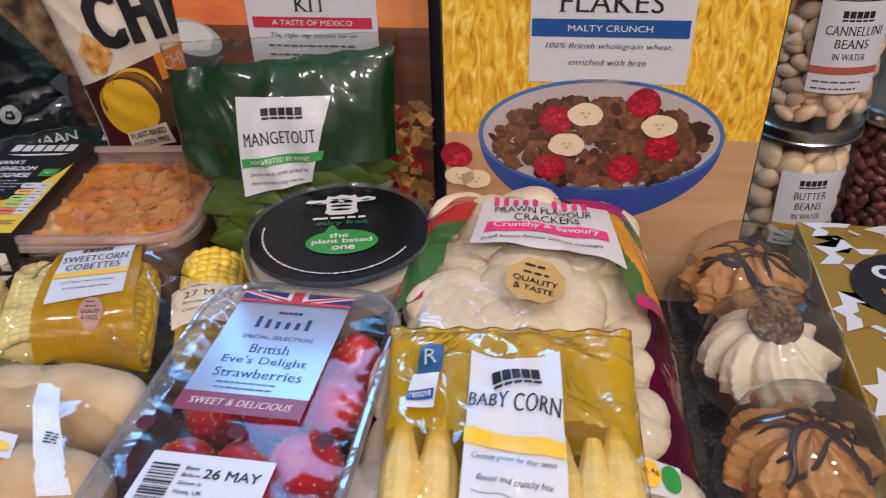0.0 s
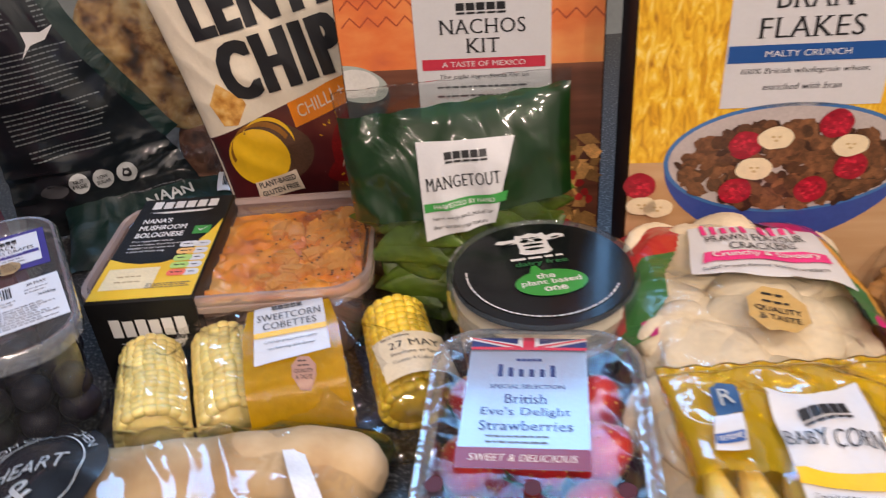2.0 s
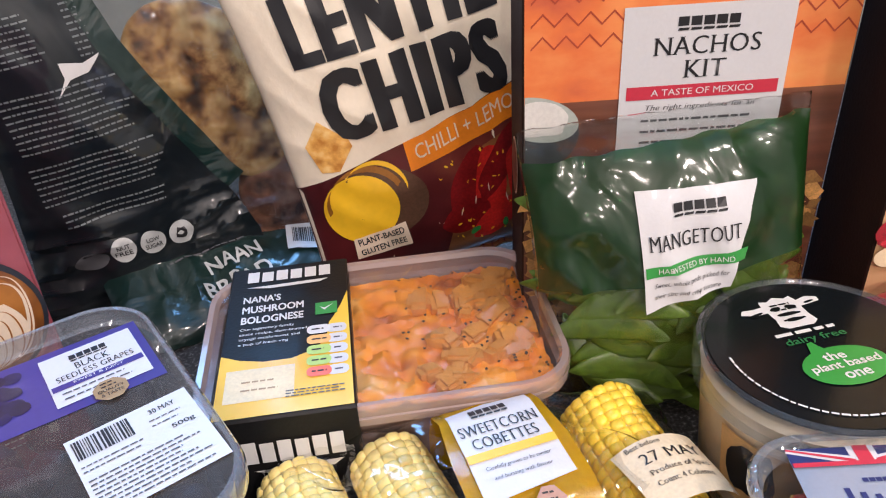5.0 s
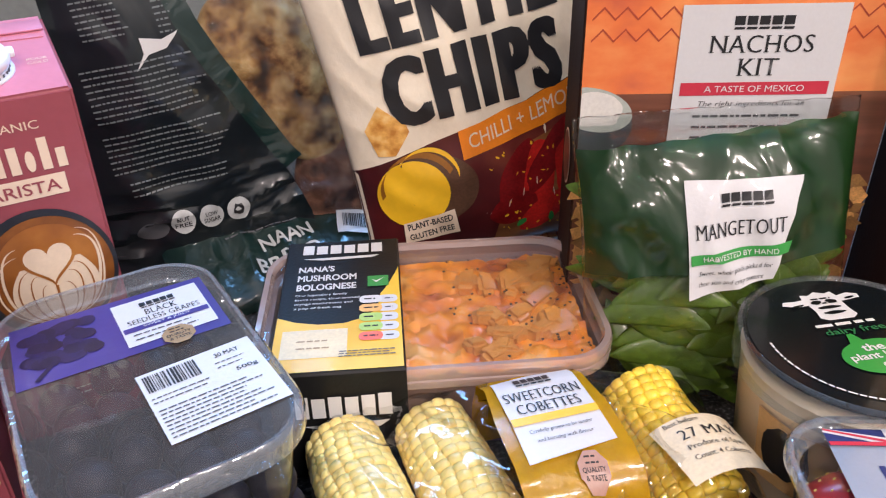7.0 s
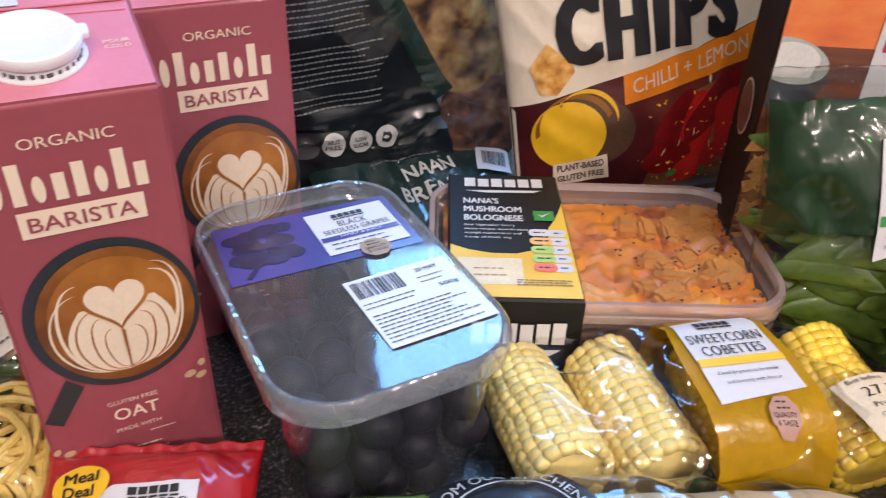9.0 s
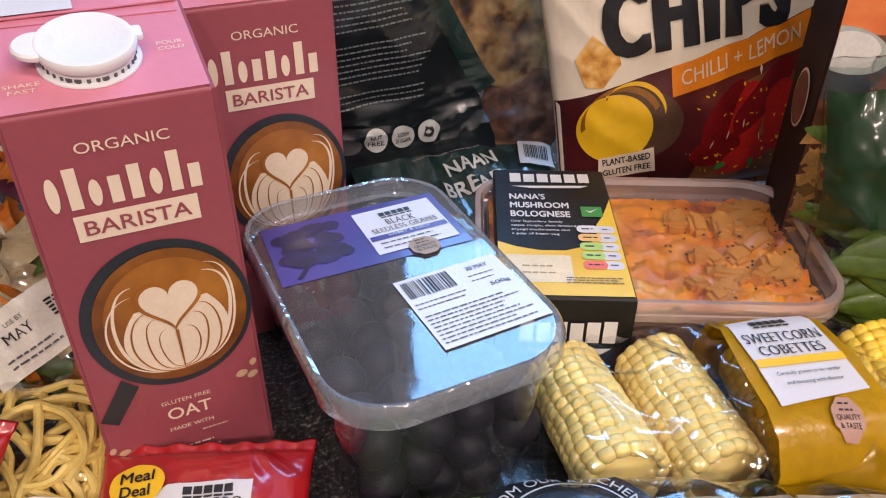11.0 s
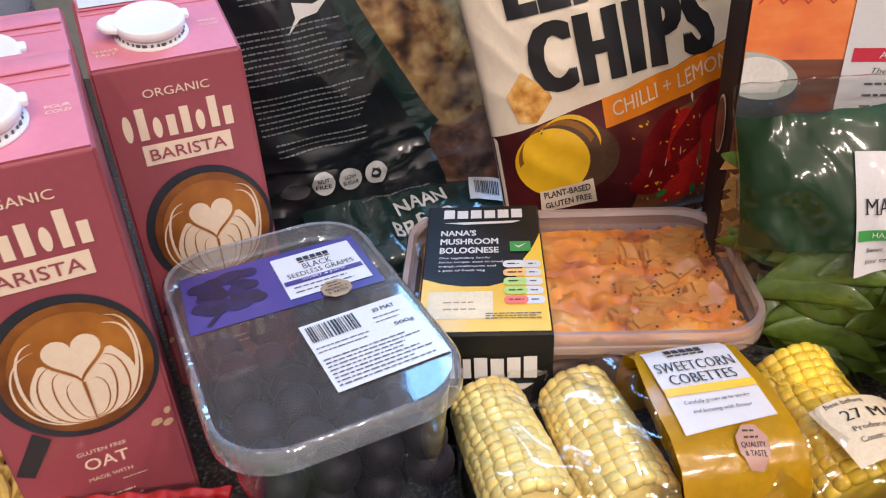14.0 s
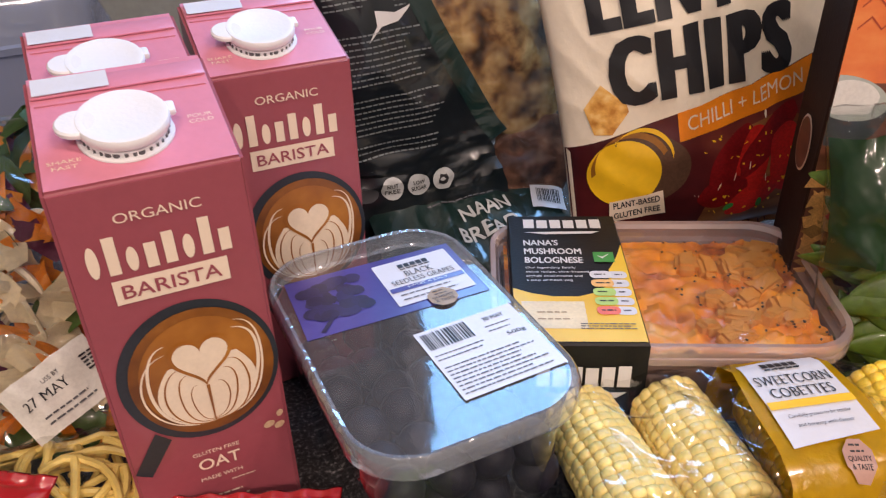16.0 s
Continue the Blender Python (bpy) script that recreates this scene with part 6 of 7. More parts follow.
part("film", bag(bfn, 0.112, 0.17, 90, 130, lambda x, y, s: 1 if y > 0.022 + 0.03 * x + 0.003 * math.sin(x * 90) else 0), [CLEAR_CRISP, GOLD_CLEAR], baby, "clear film with a gold printed top")
rnd = random.Random(5)
for k, x in enumerate((-0.043, -0.028, -0.012, 0.004, 0.019, 0.031, 0.043)):
    bm = bmesh.new()
    L = 0.098 + rnd.uniform(-.006, .006)
    rows = []
    NR, NL = 44, 84
    for i in range(NL):
        u = i / (NL - 1)
        r = 0.0080 * (0.35 + 0.65 * math.sin(math.pi * min(1, 0.12 + u * 0.62)) ** 0.7) * (1 - max(0, u - 0.8) * 2.6)
        row = []
        for q in range(NR):
            a = 2 * math.pi * q / NR
            rr2 = r * (1 + 0.075 * abs(math.cos(5.5 * a + 0.25 * math.sin(u * 9 + k))) * abs(math.sin(u * 76 + (k % 3))) ** 0.6)
            row.append(bm.verts.new((rr2 * math.cos(a), -L / 2 + L * u, rr2 * math.sin(a))))
        rows.append(row)
    for a, b in zip(rows, rows[1:]):
        for q in range(NR):
            bm.faces.new((a[q], a[(q + 1) % NR], b[(q + 1) % NR], b[q]))
    bm.faces.new(rows[0][::-1])
    bm.faces.new(rows[-1])
    part("baby_corn", bm, BABY, baby, m=pose(x, -0.022 + rnd.uniform(-.004, .004), 0.003, 0, 0, rnd.uniform(-3, 3)))
lb = sheet(baby, bfn, [(-0.022, -0.026), (0.020, -0.036), (0.021, 0.005), (0.021, 0.058), (0.0, 0.052), (-0.0175, 0.059)], PAPER, 0.0012, "label", "white paper label", grid=0.005)
logo(lb, bfn, 0.002, 0.0435, 0.021, 0.0052, INK, z=0.0018, rot=6)
words(lb, bfn, "BABY CORN", 0.001, 0.0300, 0.039, 0.0082, INK, 0.0018, -7, grid=0.005)
sheet(lb, bfn, [(-0.0205, 0.0110), (0.0205, 0.0040), (0.0208, 0.0115), (-0.0200, 0.0185)], YELLOW_INK, 0.0018, "stripe", "yellow stripe", grid=0.005)
words(lb, bfn, "Carefully grown for their sweet", 0.0, 0.0030, 0.034, 0.0034, INK, 0.0018, -8, slant=0.25, grid=0.005)
words(lb, bfn, "flavour and crunchy bite", 0.0, -0.0060, 0.030, 0.0034, INK, 0.0018, -8, slant=0.25, grid=0.005)
bars(lb, bfn, 0.0, -0.0115, 0.034, 1, 0.004, 0.0005, GREY_INK, 0.0018, -8)
badge(baby, bfn, 0.004, -0.0345, 0.0125, BADGE_INK, 0.0020, -3)
rc = sheet(baby, bfn, [(-0.0415, 0.0465), (-0.0305, 0.0465), (-0.0295, 0.0610), (-0.036, 0.0640), (-0.0405, 0.0605)], mat("recycle_blue_ink", (0.015, 0.06, 0.16), 0.4), 0.0014, "recycling_mark", "blue recycling mark", grid=0.005)
words(rc, bfn, "R", -0.0355, 0.0550, 0.0055, 0.0085, PALE, 0.0019)
r2 = sheet(baby, bfn, [(-0.047, 0.0305), (-0.0335, 0.0295), (-0.0315, 0.0460), (-0.043, 0.0465)], PAPER, 0.0014, "recycling_note", "white note", grid=0.005)
sheet(r2, bfn, [(-0.0455, 0.0335), (-0.0340, 0.0330), (-0.0335, 0.0375), (-0.0450, 0.0380)], BLUE_INK, 0.0018, "stripe", grid=0.005)
words(r2, bfn, "remove", -0.0395, 0.0355, 0.0095, 0.0024, WHITE_INK, 0.0021)

# ---- cupcake tray ----
SPONGE = mat("red_jam_cupcake_sponge", (0.42, 0.12, 0.05), 0.7, var=0.3, scale=60, bump=0.3)
CASE = mat("brown_paper_case", (0.20, 0.09, 0.04), 0.6, var=0.2)
CARAMEL = mat("caramel_buttercream", (0.47, 0.22, 0.055), 0.5, var=0.25, scale=50, bump=0.08)
VANILLA = mat("vanilla_buttercream", (0.80, 0.70, 0.50), 0.5, var=0.05, scale=50, bump=0.05)
CHOC = mat("dark_chocolate_drizzle", (0.035, 0.014, 0.007), 0.3, var=0.2, coat=0.3)
CRUMB = ramp_mat("chocolate_crumb_disc", [(0.4, (0.05, 0.025, 0.012)), (0.6, (0.22, 0.13, 0.06)), (0.75, (0.4, 0.28, 0.15))], 400, rough=0.6, coat=0)
DOME = film("clear_dome_plastic", (0.93, 0.94, 0.95), (0.6, 0.6, 0.6), 0.03, rough=0.04, gain=1.3, bump=0.06, scale=25)
tray = thing("cupcake_tray", pose(0.170, 0.320, 0, 0, 0, -7.5), "clear three-dome tray of iced cupcakes", "cake tray")
part("base", loft([(rr(0.070, 0.205, 0.03), 0.001), (rr(0.074, 0.210, 0.032), 0.016), (rr(0.088, 0.226, 0.038), 0.018), (rr(0.090, 0.228, 0.039), 0.0205), (rr(0.088, 0.226, 0.038), 0.022)], (True, False)), RIM, tray, "clear plastic base with a wide rim")
for k, y in enumerate((-0.072, 0.002, 0.071)):
    part("dome", lathe([(0.0385, 0.022), (0.0378, 0.038), (0.0362, 0.050), (0.0325, 0.060), (0.025, 0.067), (0.012, 0.070), (0.0, 0.0705)], 48, (0, y, 0)), DOME, tray, "clear moulded dome")
    c = thing("cupcake", tray.matrix_world @ pose(0, y, 0.003), "cupcake with swirled vanilla icing and a chocolate disc" if k == 1 else "cupcake with caramel icing and chocolate drizzle", "cupcake", "iced cupcakes")
    part("paper_case", lathe([(0.0, 0.0), (0.022, 0.0), (0.0275, 0.024), (0.0265, 0.024)], 48, ripple=lambda a, z: 1 + 0.03 * math.sin(24 * a)), CASE, c, "pleated paper case")
    part("sponge", lathe([(0.026, 0.021), (0.030, 0.024), (0.030, 0.028), (0.024, 0.031), (0.0, 0.033)], 32), SPONGE, c, "red-brown sponge")
    ic = bmesh.new()
    rows = []
    for i in range(34):
        u = i / 33
        z = 0.026 + 0.030 * u ** 0.9
        r = 0.0315 * (1 - u ** 2.1) ** 0.62 + 0.0008
        row = []
        for q in range(96):
            a = 2 * math.pi * q / 96
            g = 1 + (0.10 if k != 1 else 0.03) * noise.noise((math.cos(a) * 8, math.sin(a) * 8, u * 11 + k)) + (0.13 * math.sin(8 * a + 4.2 * u + k) + 0.08 * math.sin(17 * a + 9 * u)) * (1 - 0.4 * u) + (0.10 * noise.noise((math.cos(a) * 2, math.sin(a) * 2, u * 4 + k * 7)) if k != 1 else 0.03 * noise.noise((math.cos(a) * 2, math.sin(a) * 2, u * 3)))
            row.append(ic.verts.new((r * g * math.cos(a), r * g * math.sin(a), z + 0.0015 * math.sin(8 * a + 4.2 * u + k))))
        rows.append(row)
    for a, b in zip(rows, rows[1:]):
        for q in range(96):
            ic.faces.new((a[q], a[(q + 1) % 96], b[(q + 1) % 96], b[q]))
    ic.faces.new(rows[-1])
    part("icing", ic, VANILLA if k == 1 else CARAMEL, c, "swirled cream icing" if k == 1 else "rough caramel icing")

    def icing_top(x, y2):
        r = math.hypot(x, y2)
        u = max(0.0, 1 - (min(r, 0.0315) / 0.0315) ** 1.61) ** (1 / 2.1)
        return 0.026 + 0.030 * u ** 0.9 + 0.0022
    if k == 1:
        part("chocolate_disc", lathe([(0.0, 0.0), (0.0138, 0.0), (0.0145, 0.001), (0.0145, 0.0028), (0.0135, 0.0038), (0.0, 0.0038)], 40), CRUMB, c, "round crumb-topped chocolate disc", m=pose(-0.001, 0.002, 0.0560, 14, 4, 0))
    else:
        rd = random.Random(k + 3)
        for q in range(7):
            a = rd.uniform(0, 3.14)
            off = rd.uniform(-0.017, 0.017)
            path = []
            for i in range(13):
                s = (i / 12 - 0.5) * 2 * math.sqrt(max(0.0001, 0.0285 ** 2 - off * off))
                x, y2 = s * math.cos(a) - off * math.sin(a) + 0.002 * math.sin(i + q), s * math.sin(a) + off * math.cos(a) + 0.002 * math.cos(i * 1.3)
                path.append((x, y2, icing_top(x, y2)))
            part("drizzle", tube(path, lambda u: 0.0008 + 0.0007 * abs(math.sin(5 * u + q)), 6), CHOC, c, "dark chocolate drizzle")

# ---- gold ice cream box ----
GOLD = mat("satin_gold_card", (0.36, 0.22, 0.035), 0.35, metal=0.25, var=0.08, scale=25, coat=0.2)
gold = thing("ice_cream_box", pose(0.2300, 0.4470, 0, 0, 0, -9.4), "gold and white star-printed ice cream box lying flat", "food box")
part("body", box(0.125, 0.205, 0.045, 0.0012, (0.0625, -0.1025, 0)), GOLD, gold, "gold card carton", smooth=False)
GF = on(pose(0, 0, 0.0453))
for k, (x, y, r, rot) in enumerate([(0.020, -0.008, 0.017, 10), (0.062, -0.006, 0.020, 30), (0.024, -0.040, 0.021, 0), (0.075, -0.042, 0.018, 20), (0.108, -0.02, 0.019, 5), (0.018, -0.098, 0.022, 25), (0.040, -0.128, 0.020, 0), (0.018, -0.165, 0.022, 15), (0.066, -0.150, 0.024, 8), (0.104, -0.130, 0.020, 20), (0.1, -0.18, 0.022, 0)]):
    star = []
    for i in range(12):
        q = radians(30 * i + rot)
        rad = r if i % 2 else r * 0.52
        star.append((min(0.1245, max(0.0005, x + rad * math.cos(q) * 1.1)), min(-0.0005, max(-0.2045, y + rad * math.sin(q)))))
    sheet(gold, GF, star, PAPER, 0.0002 + k * 0.00003, "star_print", "white printed star")
    star2 = [(min(0.1245, max(0.0005, x + (a - x) * 0.62 + 0.004)), min(-0.0005, max(-0.2045, y + (b - y) * 0.62 - 0.003))) for a, b in star]
    sheet(gold, GF, star2, GOLD, 0.0006 + k * 0.00003, "star_print")
bp_ = sheet(gold, GF, oval(0.062, -0.073, 0.045, 0.040, 48), INK, 0.0012, "name_oval", "black oval")
words(bp_, GF, "O", 0.040, -0.057, 0.016, 0.015, PAPER, 0.0015, bold=0.05)
logo(bp_, GF, 0.070, -0.057, 0.034, 0.015, PAPER, (1, 1), 0.0015, dashes=False)
words(bp_, GF, "MEGA", 0.047, -0.0755, 0.028, 0.0062, GOLD_INK, 0.0015, 6)
words(bp_, GF, "VANILLA", 0.053, -0.0855, 0.042, 0.0062, GOLD_INK, 0.0015, 6)

# ---- grape punnet ----
GRAPE = mat("black_grape_skin", (0.013, 0.011, 0.019), 0.5, var=0.5, scale=50, spec=0.25)
PURPLE = mat("violet_label_film", (0.055, 0.045, 0.23), 0.3, var=0.08, scale=20, coat=0.5, bump=0.02)
PURPLE_D = mat("dark_violet_print", (0.012, 0.010, 0.055), 0.35, var=0.3, island=0.4, coat=0.4, bump=0)
# Grey-brown cover paints the ceiling's hazy reflection on the clear panel.
LIDP = film("ceiling_haze_lid_plastic", (0.92, 0.93, 0.95), (0.46, 0.42, 0.40), 0.10, rough=0.05, gain=1.9, bump=0.12, scale=11)
LID_RIM = film("bright_clear_lid_rim", (0.82, 0.87, 0.92), (0.62, 0.68, 0.76), 0.26, rough=0.10, gain=3.0, bump=0.25, scale=60)
grape = thing("grape_punnet", pose(-0.3985, 0.3985, 0, 0, 0, 26), "clear lidded punnet of black grapes with violet label", "fruit punnet")
part("tub", loft([(rr(0.080, 0.128, 0.018), 0.001), (rr(0.083, 0.132, 0.019), 0.010), (rr(0.096, 0.150, 0.024), 0.080), (rr(0.098, 0.152, 0.025), 0.088)], (True, False)), RIGID, grape, "clear plastic tub")
part("lid", loft([(rr(0.1045, 0.160, 0.028), 0.086), (rr(0.1075, 0.1635, 0.029), 0.0875), (rr(0.1080, 0.164, 0.029), 0.0935), (rr(0.1065, 0.1625, 0.029), 0.0965), (rr(0.104, 0.160, 0.028), 0.0978), (rr(0.1005, 0.1565, 0.027), 0.0972)], (False, False)), LID_RIM, grape, "clear ribbed lid rim")
part("lid_panel", loft([(rr(0.1005, 0.1565, 0.027), 0.0960), (rr(0.1003, 0.1563, 0.027), 0.0970)], (False, True)), LIDP, grape, "clear flat lid panel")
gm = bmesh.new()
blob(gm, (0, 0, 0), (0.0108, 0.0108, 0.0122), sub=3)
gme = bpy.data.meshes.new("grape")
gm.to_mesh(gme)
gm.free()
gme.shade_smooth()
gme.materials.append(GRAPE)
rnd = random.Random(9)
for lev in range(3):
    for i in range(3 if lev == 0 else 4):
        for j in range(5 if lev == 0 else 6):
            o = new("grape", gme)
            o.parent = grape
            o.matrix_basis = Matrix.LocRotScale((-0.031 + 0.0215 * i + (0.008 if lev == 0 else 0) + rnd.uniform(-.003, .003), -0.054 + 0.0215 * j + rnd.uniform(-.003, .003), 0.0145 + 0.019 * lev + rnd.uniform(-.003, .003)), Euler((rnd.uniform(0, 3), rnd.uniform(0, 3), 0)), None)
GPF = on(pose(0, 0, 0.0972))
pl = sheet(grape, GPF, [(-0.0475, 0.008), (0.0455, 0.006), (0.0455, 0.0555), (-0.0445, 0.0575)], PURPLE, 0.0002, "violet_label", "violet printed label")
many_ovals(pl, GPF, [(-0.026 + rnd.uniform(-.014, .014), 0.035 + rnd.uniform(-.014, .014), 0.0045, 0.0042, 0) for _ in range(38)], PURPLE_D, 0.0005, "grape_picture", 0.1, 12, 1e-6)
sheet(pl, GPF, [(-0.040, 0.011), (-0.038, 0.010), (-0.028, 0.022), (-0.029, 0.024)], PURPLE_D, 0.0006, "stem_picture")
wl = sheet(pl, GPF, rect(0.000, 0.0125, 0.0415, 0.0510), PAPER, 0.0006, "white_label", "white paper label")
logo(wl, GPF, 0.021, 0.0450, 0.017, 0.0034, INK, z=0.0009)
words(wl, GPF, "BLACK", 0.021, 0.0375, 0.015, 0.0048, INK, 0.0009)
words(wl, GPF, "SEEDLESS GRAPES", 0.021, 0.0315, 0.034, 0.0040, INK, 0.0009)
sheet(wl, GPF, rect(0.0008, 0.0235, 0.0407, 0.0275), PURPLE, 0.0009, "stripe", "violet stripe")
words(wl, GPF, "SWEET & JUICY", 0.021, 0.0255, 0.022, 0.0022, WHITE_INK, 0.0012)
bars(wl, GPF, 0.021, 0.0205, 0.034, 2, 0.0040, 0.0014, GREY_INK, 0.0009)
badge(pl, GPF, 0.022, 0.0105, 0.0078, BADGE_INK, 0.0012, 0)
bl = sheet(grape, GPF, turned(rect(-0.0025, -0.0590, 0.0485, -0.0095), 2, 0.023, -0.034), PAPER, 0.0006, "barcode_label", "white barcode label")
bars(bl, GPF, 0.010, -0.0185, 0.022, 1, 0.01, 0.0120, INK, 0.0009, 2, 7, "barcode", True)
words(bl, GPF, "30 MAY", 0.0355, -0.0150, 0.011, 0.0030, INK, 0.0009, 2, 0.01)
bars(bl, GPF, 0.0355, -0.0205, 0.014, 2, 0.0035, 0.0010, GREY_INK, 0.0009, 2, 3)
words(bl, GPF, "500g", 0.040, -0.0295, 0.0095, 0.0034, INK, 0.0009, 2, 0.01)
bars(bl, GPF, 0.012, -0.0290, 0.026, 2, 0.0030, 0.0011, GREY_INK, 0.0009, 2, 4)
bars(bl, GPF, 0.022, -0.0375, 0.045, 8, 0.0026, 0.0012, GREY_INK, 0.0009, 2, 5)

# ---- baguettes in a bag ----
CRUST = ramp_mat("pale_baguette_crust", [(0.3, (0.42, 0.25, 0.11)), (0.5, (0.58, 0.40, 0.21)), (0.7, (0.68, 0.53, 0.34))], 26, detail=6, rough=0.75, coat=0, bump=0.4)
OLIVE = film("olive_green_film", (0.3, 0.5, 0.15), (0.13, 0.21, 0.045), 0.94, rough=0.14, gain=1.3, bump=0.5, scale=30, detail=3)
NIGHT = mat("black_badge_film", (0.012, 0.015, 0.020), 0.25, var=0.2, coat=0.5)
loaves = thing("baguette_bag", pose(-0.2930, 0.266, 0.003, 0, 0, 2), "clear and green film bag of part-baked baguettes", "bread bag")
gf = pillow(0.275, 0.132, 0.062, 0.02, 0.0050, 63, p=0.26, seal=0.05, freq=24)
part("bag", bag(gf, 0.275, 0.132, 150, 90, lambda x, y, s: 1 if x < -0.072 + 0.010 * math.sin(y * 60) or (y > 0.055 and x > 0.05) or y < -0.054 else 0), [GLARE, OLIVE], loaves, "crinkled clear film with green ends")
for y, z, x0 in ((0.026, 0.029, 0.040), (-0.028, 0.028, 0.036)):
    bm = bmesh.new()
    rows = []
    for i in range(49):
        u = i / 48
        r = 0.0255 * max(0.02, (1 - abs(2 * u - 1) ** 5)) ** 0.5
        rows.append([bm.verts.new((x0 + 0.185 * (u - 0.5), y + r * 1.03 * math.cos(a), z + r * math.sin(a) * (1 + 0.05 * noise.noise((u * 9, math.cos(a), y * 50))) + 0.0012 * math.sin(u * 34) * max(0, math.sin(a)))) for a in (2 * math.pi * q / 32 for q in range(32))])
    for a, b in zip(rows, rows[1:]):
        for q in range(32):
            bm.faces.new((a[q], a[(q + 1) % 32], b[(q + 1) % 32], b[q]))
    bm.faces.new(rows[0][::-1])
    bm.faces.new(rows[-1])
    part("baguette", bm, CRUST, loaves, "pale part-baked baguette")
bb = sheet(loaves, gf, oval(-0.038, 0.012, 0.040, 0.042, 48), NIGHT, 0.0012, "badge", "round black badge", grid=0.006)
ring = lambda x, y, z: gf(-0.038 + (0.0335 + y) * math.sin(x / 0.0335), 0.012 + (0.0345 + y) * math.cos(x / 0.0335), z)
words(bb, ring, "FROM OUR KITCHEN", 0.0, 0.0, 0.070, 0.0046, PALE, 0.0020, grid=0.004)
rng = bmesh.new()
for k in range(60):
    a, b = 2 * math.pi * k / 60, 2 * math.pi * (k + 1) / 60
    rng.faces.new([rng.verts.new(gf(-0.038 + r * math.sin(q), 0.012 + r * 1.03 * math.cos(q), 0.0020)) for r, q in ((0.0288, a), (0.0296, a), (0.0296, b), (0.0288, b))])
part("ring_line", rng, PALE, bb, smooth=False)
words(bb, gf, "HEART", -0.038, 0.019, 0.040, 0.0105, PALE, 0.0020, grid=0.005)
words(bb, gf, "&", -0.036, 0.001, 0.017, 0.016, PALE, 0.0020, grid=0.005)
ex = sheet(loaves, gf, oval(-0.086, 0.030, 0.0115, 0.0105, 30), PAPER, 0.0012, "round_sticker", "white round sticker", grid=0.005)
words(ex, gf, "Exclusively at", -0.086, 0.033, 0.016, 0.0030, INK, 0.0018)
logo(ex, gf, -0.086, 0.0275, 0.015, 0.0032, INK, z=0.0018)
strip = sheet(loaves, gf, [(0.088, 0.020), (0.098, 0.022), (0.122, -0.040), (0.108, -0.044)], mat("white_date_strip", (0.72, 0.74, 0.78), 0.4), 0.0014, "date_strip", "white date strip", grid=0.006)
bars(strip, gf, 0.108, -0.012, 0.007, 4, 0.0017, 0.0013, INK, 0.0019)
np_ = sheet(loaves, gf, [(0.040, -0.030), (0.092, -0.027), (0.092, -0.014), (0.040, -0.016)], PAPER, 0.0012, "nutrition_panel", "white nutrition panel", grid=0.006)
for k, c in enumerate((GREEN_INK, LIME, PAPER, YELLOW_INK, YELLOW_INK)):
    sheet(np_, gf, oval(0.0460 + 0.0102 * k, -0.0215, 0.0042, 0.0026, 16), c, 0.0016, "nutrition_pill", grid=0.005)

# ---- sauce sachet, noodles, vegetables, red packet ----
RED_FOIL = film("red_foil", (0.5, 0.1, 0.1), (0.42, 0.008, 0.012), 0.98, rough=0.14, gain=1.9, bump=0.7, scale=22, detail=3)
sach = thing("sauce_sachet", pose(-0.476, 0.3130, 0.022, 14, 0, 3), "red foil stir fry sauce sachet with yellow spot", "sauce sachet")
sf = pillow(0.094, 0.086, 0.012, 0.8, 0.0022, 71, seal=0.12, freq=50)
part("sachet", bag(sf, 0.094, 0.086, 88, 80), RED_FOIL, sach, "crimped red foil sachet")
lb = sheet(sach, sf, [(-0.024, -0.040), (0.026, -0.040), (0.024, 0.019), (-0.012, 0.017), (-0.024, 0.010)], PAPER, 0.0010, "label", "white printed panel", grid=0.006)
logo(lb, sf, 0.006, 0.0140, 0.022, 0.0036, INK, z=0.0014, rot=3)
words(lb, sf, "KOREAN BBQ", 0.001, 0.0070, 0.040, 0.0050, INK, 0.0014, 4, grid=0.006)
words(lb, sf, "STIR FRY SAUCE", 0.001, -0.0005, 0.042, 0.0046, INK, 0.0014, 4, grid=0.006)
sheet(lb, sf, rect(-0.018, -0.013, 0.024, -0.006), NAVY, 0.0014, "stripe", "dark blue stripe", grid=0.006)
yd = sheet(sach, sf, oval(-0.026, 0.018, 0.0125, 0.0095, 30), YELLOW_INK, 0.0018, "price_spot", "yellow offer spot", grid=0.005)
words(yd, sf, "Meal", -0.026, 0.0210, 0.015, 0.0052, INK, 0.0023, 4, 0.02)
words(yd, sf, "Deal", -0.026, 0.0145, 0.013, 0.0050, INK, 0.0023, 4, 0.02)

NOODLE = mat("egg_noodle", (0.84, 0.62, 0.18), 0.45, var=0.12, scale=40, island=0.12, coat=0.2)
noo = thing("noodle_bag", pose(-0.5620, 0.3420, 0.012, 16, 0, 18), "clear film bag of yellow egg noodles", "noodle bag")
nof = pillow(0.090, 0.120, 0.030, 0.3, 0.004, 81, p=0.35, seal=0.08, freq=34)
part("bag", bag(nof, 0.090, 0.120, 80, 100), CLEAR_CRISP, noo, "clear crinkled film bag")
rnd = random.Random(13)
